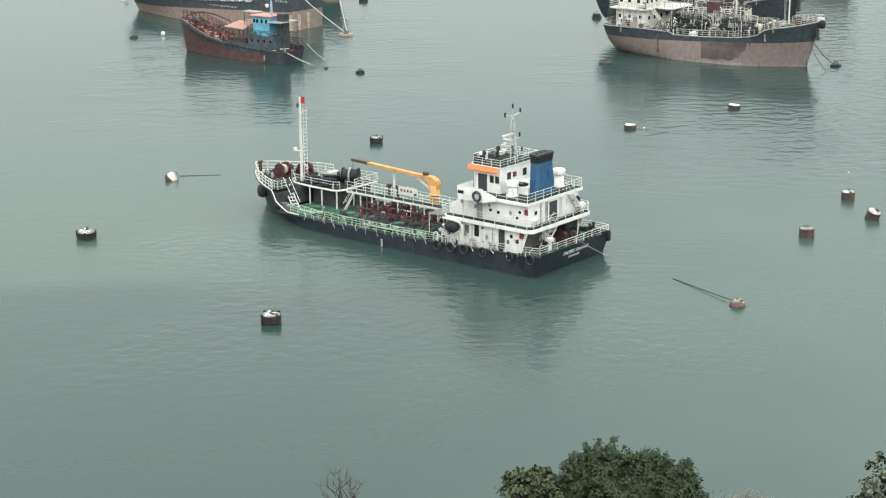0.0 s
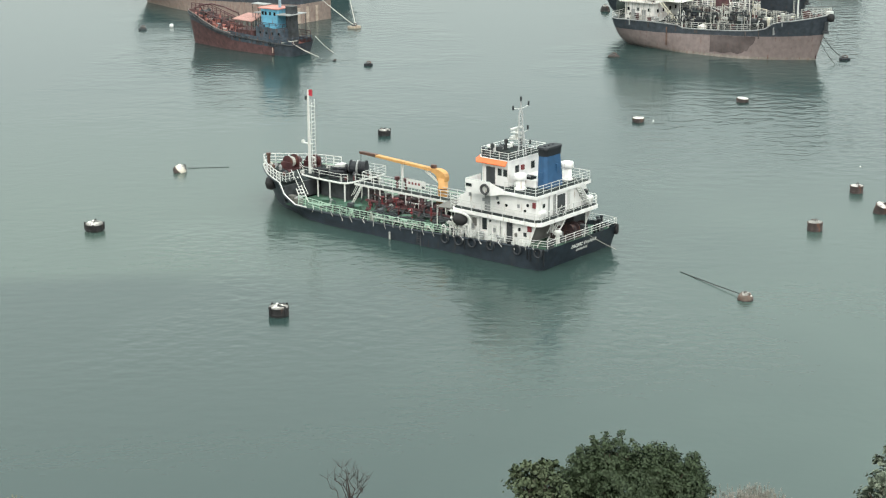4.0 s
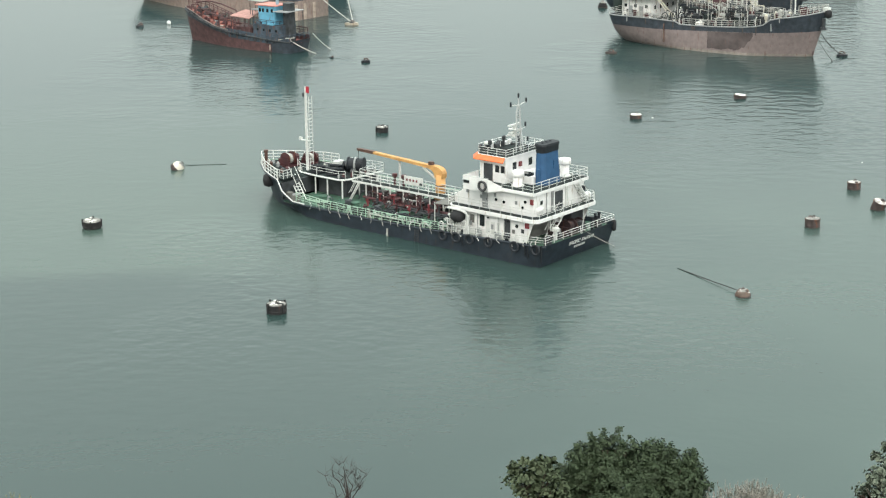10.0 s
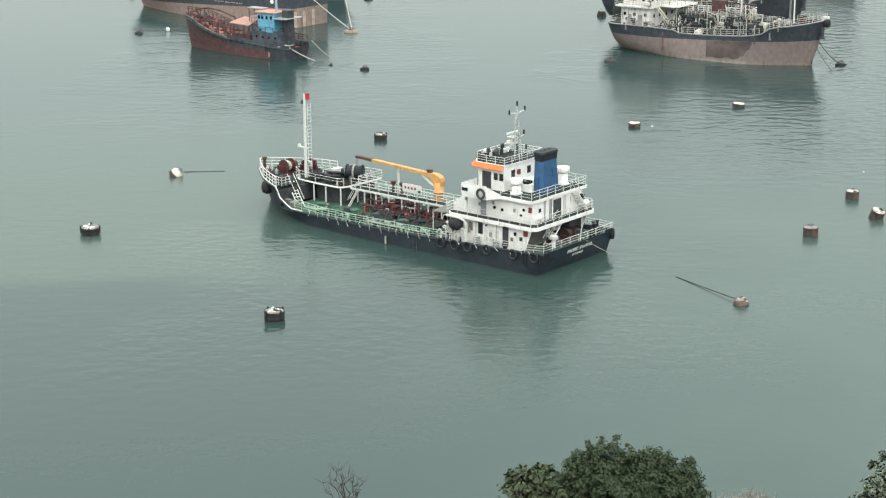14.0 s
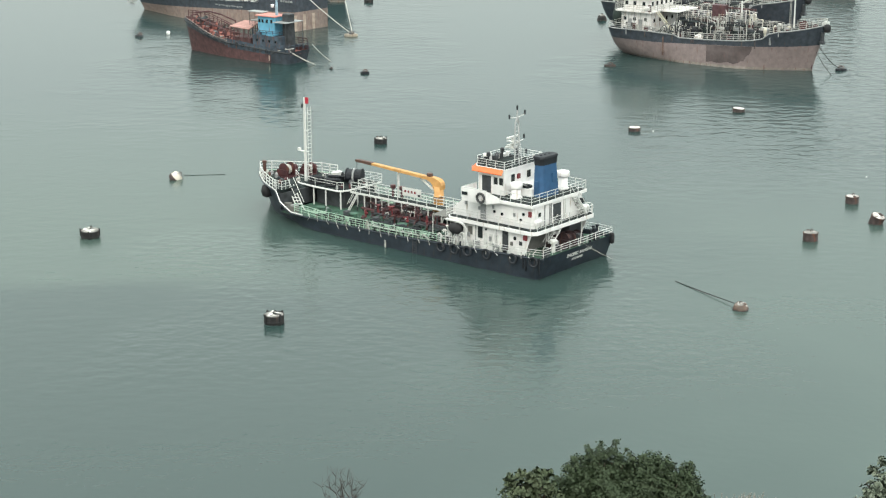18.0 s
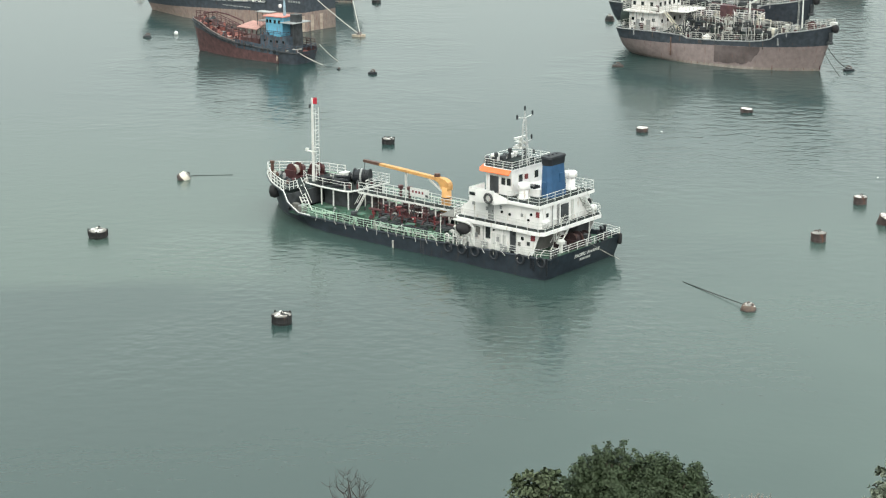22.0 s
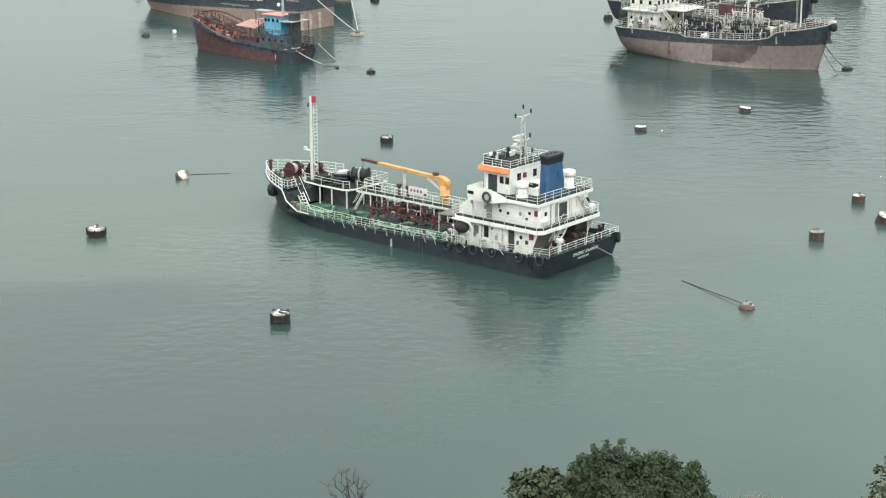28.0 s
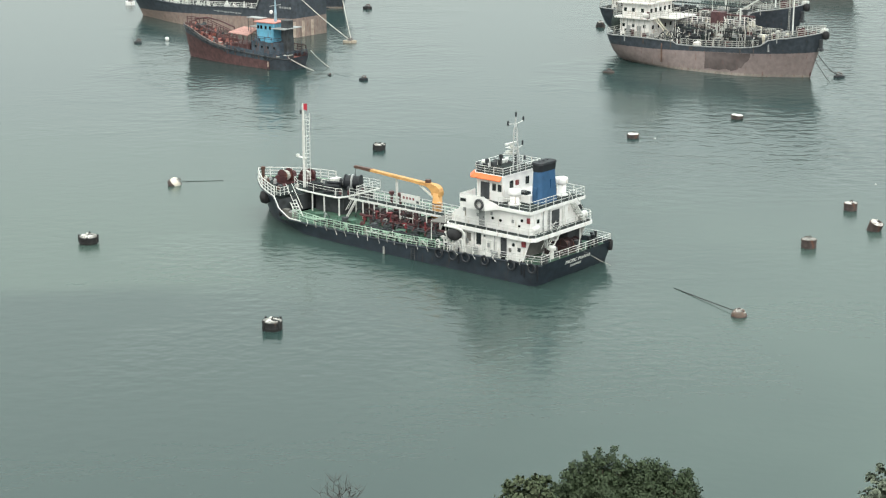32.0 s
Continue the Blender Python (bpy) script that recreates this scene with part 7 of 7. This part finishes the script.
def bare_tree(base, top, seed):
    rnd = random.Random(seed)
    tree = thing("bare_tree", pose(*base), "leafless brown tree with thin twigs", "tree")
    h = top - base[2]
    trunk = Shape()
    trunk.tube([(0, 0, -0.5), (0.1, 0, h * 0.4), (0.05, 0.05, h * 0.72), (-0.12, 0.0, h * 0.97)], 0.11, 7, 0.012)
    part("trunk", trunk, TWIG, tree)
    for i, tilt in enumerate((-1.05, -0.72, -0.38, -0.16, 0.22, 0.5, 0.78, 1.08)):
        e = Vector((tilt * 0.88, rnd.uniform(-0.4, 0.4), h * (0.985 - 0.075 * abs(tilt + 0.15) - rnd.uniform(0, 0.02))))
        sh = Shape()
        pts = limb(sh, (0.05, 0.03, h * rnd.uniform(0.46, 0.66)), e, 0.034, 0.007, rnd, 0.35, 5)
        for k in range(24):
            p = pts[rnd.randint(2, 5)]
            q = p + Vector((rnd.uniform(-0.4, 0.4), rnd.uniform(-0.3, 0.3), rnd.uniform(0.12, 0.5)))
            limb(sh, p, q, 0.006, 0.003, rnd, 0.25, 4)
        part("branch", sh, TWIG, tree)
    return tree


bare_tree((-4.55, 71.9, ground_z - 0.25), 18.65, 21)


def reeds(x, y, z, w, mat, label, seed, n=420, h=1.0):
    rnd = random.Random(seed)
    sh = Shape()
    for i in range(n):
        px, py = rnd.gauss(0, w * 0.42), rnd.gauss(0, 0.5)
        hh = h * rnd.uniform(0.55, 1.0) * math.exp(-(px / w) ** 2)
        bx, by = rnd.uniform(-0.25, 0.25), rnd.uniform(-0.2, 0.2)
        k = len(sh.v)
        sh.v += [(px - 0.005, py, -3.6), (px + 0.005, py, -3.6), (px + bx + 0.003, py + by, hh), (px + bx - 0.003, py + by, hh)]
        sh.f.append((k, k + 1, k + 2, k + 3))
        for q in range(3):
            leaf_clump(sh, (px + bx, py + by, hh - 0.07 * q), (bx, by, 1), 0.055, rnd, 4)
    return solo("reeds", sh, mat, pose(x, y, z), label, "reeds", kind="stuff")


reeds(12.35, 65.3, 19.22, 1.9, REED, "dry beige plume grass", 31, 620)
reeds(-17.6, 63.9, 19.4, 1.5, REEDY, "yellowish dry grass", 32)


# ---------- foam flecks, and what moves ----------
def fleck(x, y, r):
    return solo("foam_fleck", Shape().lathe([(r, -0.02), (r * 0.9, 0.06), (r * 0.3, 0.12)], 9), WHITE, pose(x, y, 0.0), "small white fleck drifting on the water", "foam", smooth=True)


fleck_a = fleck(28.7, 238.0, 0.16)
fleck_b = fleck(50.5, 209.6, 0.11)


def motions():
    """Everything that moves: the ripples' drift, the flecks on them, the flag."""
    walk(sea_sheet, [(0.0, pose(0, 0, 0)), (16.0, pose(4.0, -2.4, 0)), (32.0, pose(8.0, -4.8, 0))])
    walk(fleck_a, [(0.0, pose(28.5, 238.2, 0)), (16.0, pose(29.0, 237.8, 0)), (32.0, pose(29.5, 237.4, 0))])
    walk(fleck_b, [(0.0, pose(50.55, 209.6, 0)), (16.0, pose(52.0, 209.5, 0)), (32.0, pose(53.5, 209.3, 0))])
    rows = []
    for i in range(65):
        t = i * 0.5
        swing = 14 * math.sin(t * 2.3) + 9 * math.sin(t * 4.1 + 1.0)
        rows.append((t, TM @ pose(38.6, -0.2, 12.75, 0, 0, 18 + swing)))
    walk(flag, rows)


motions()
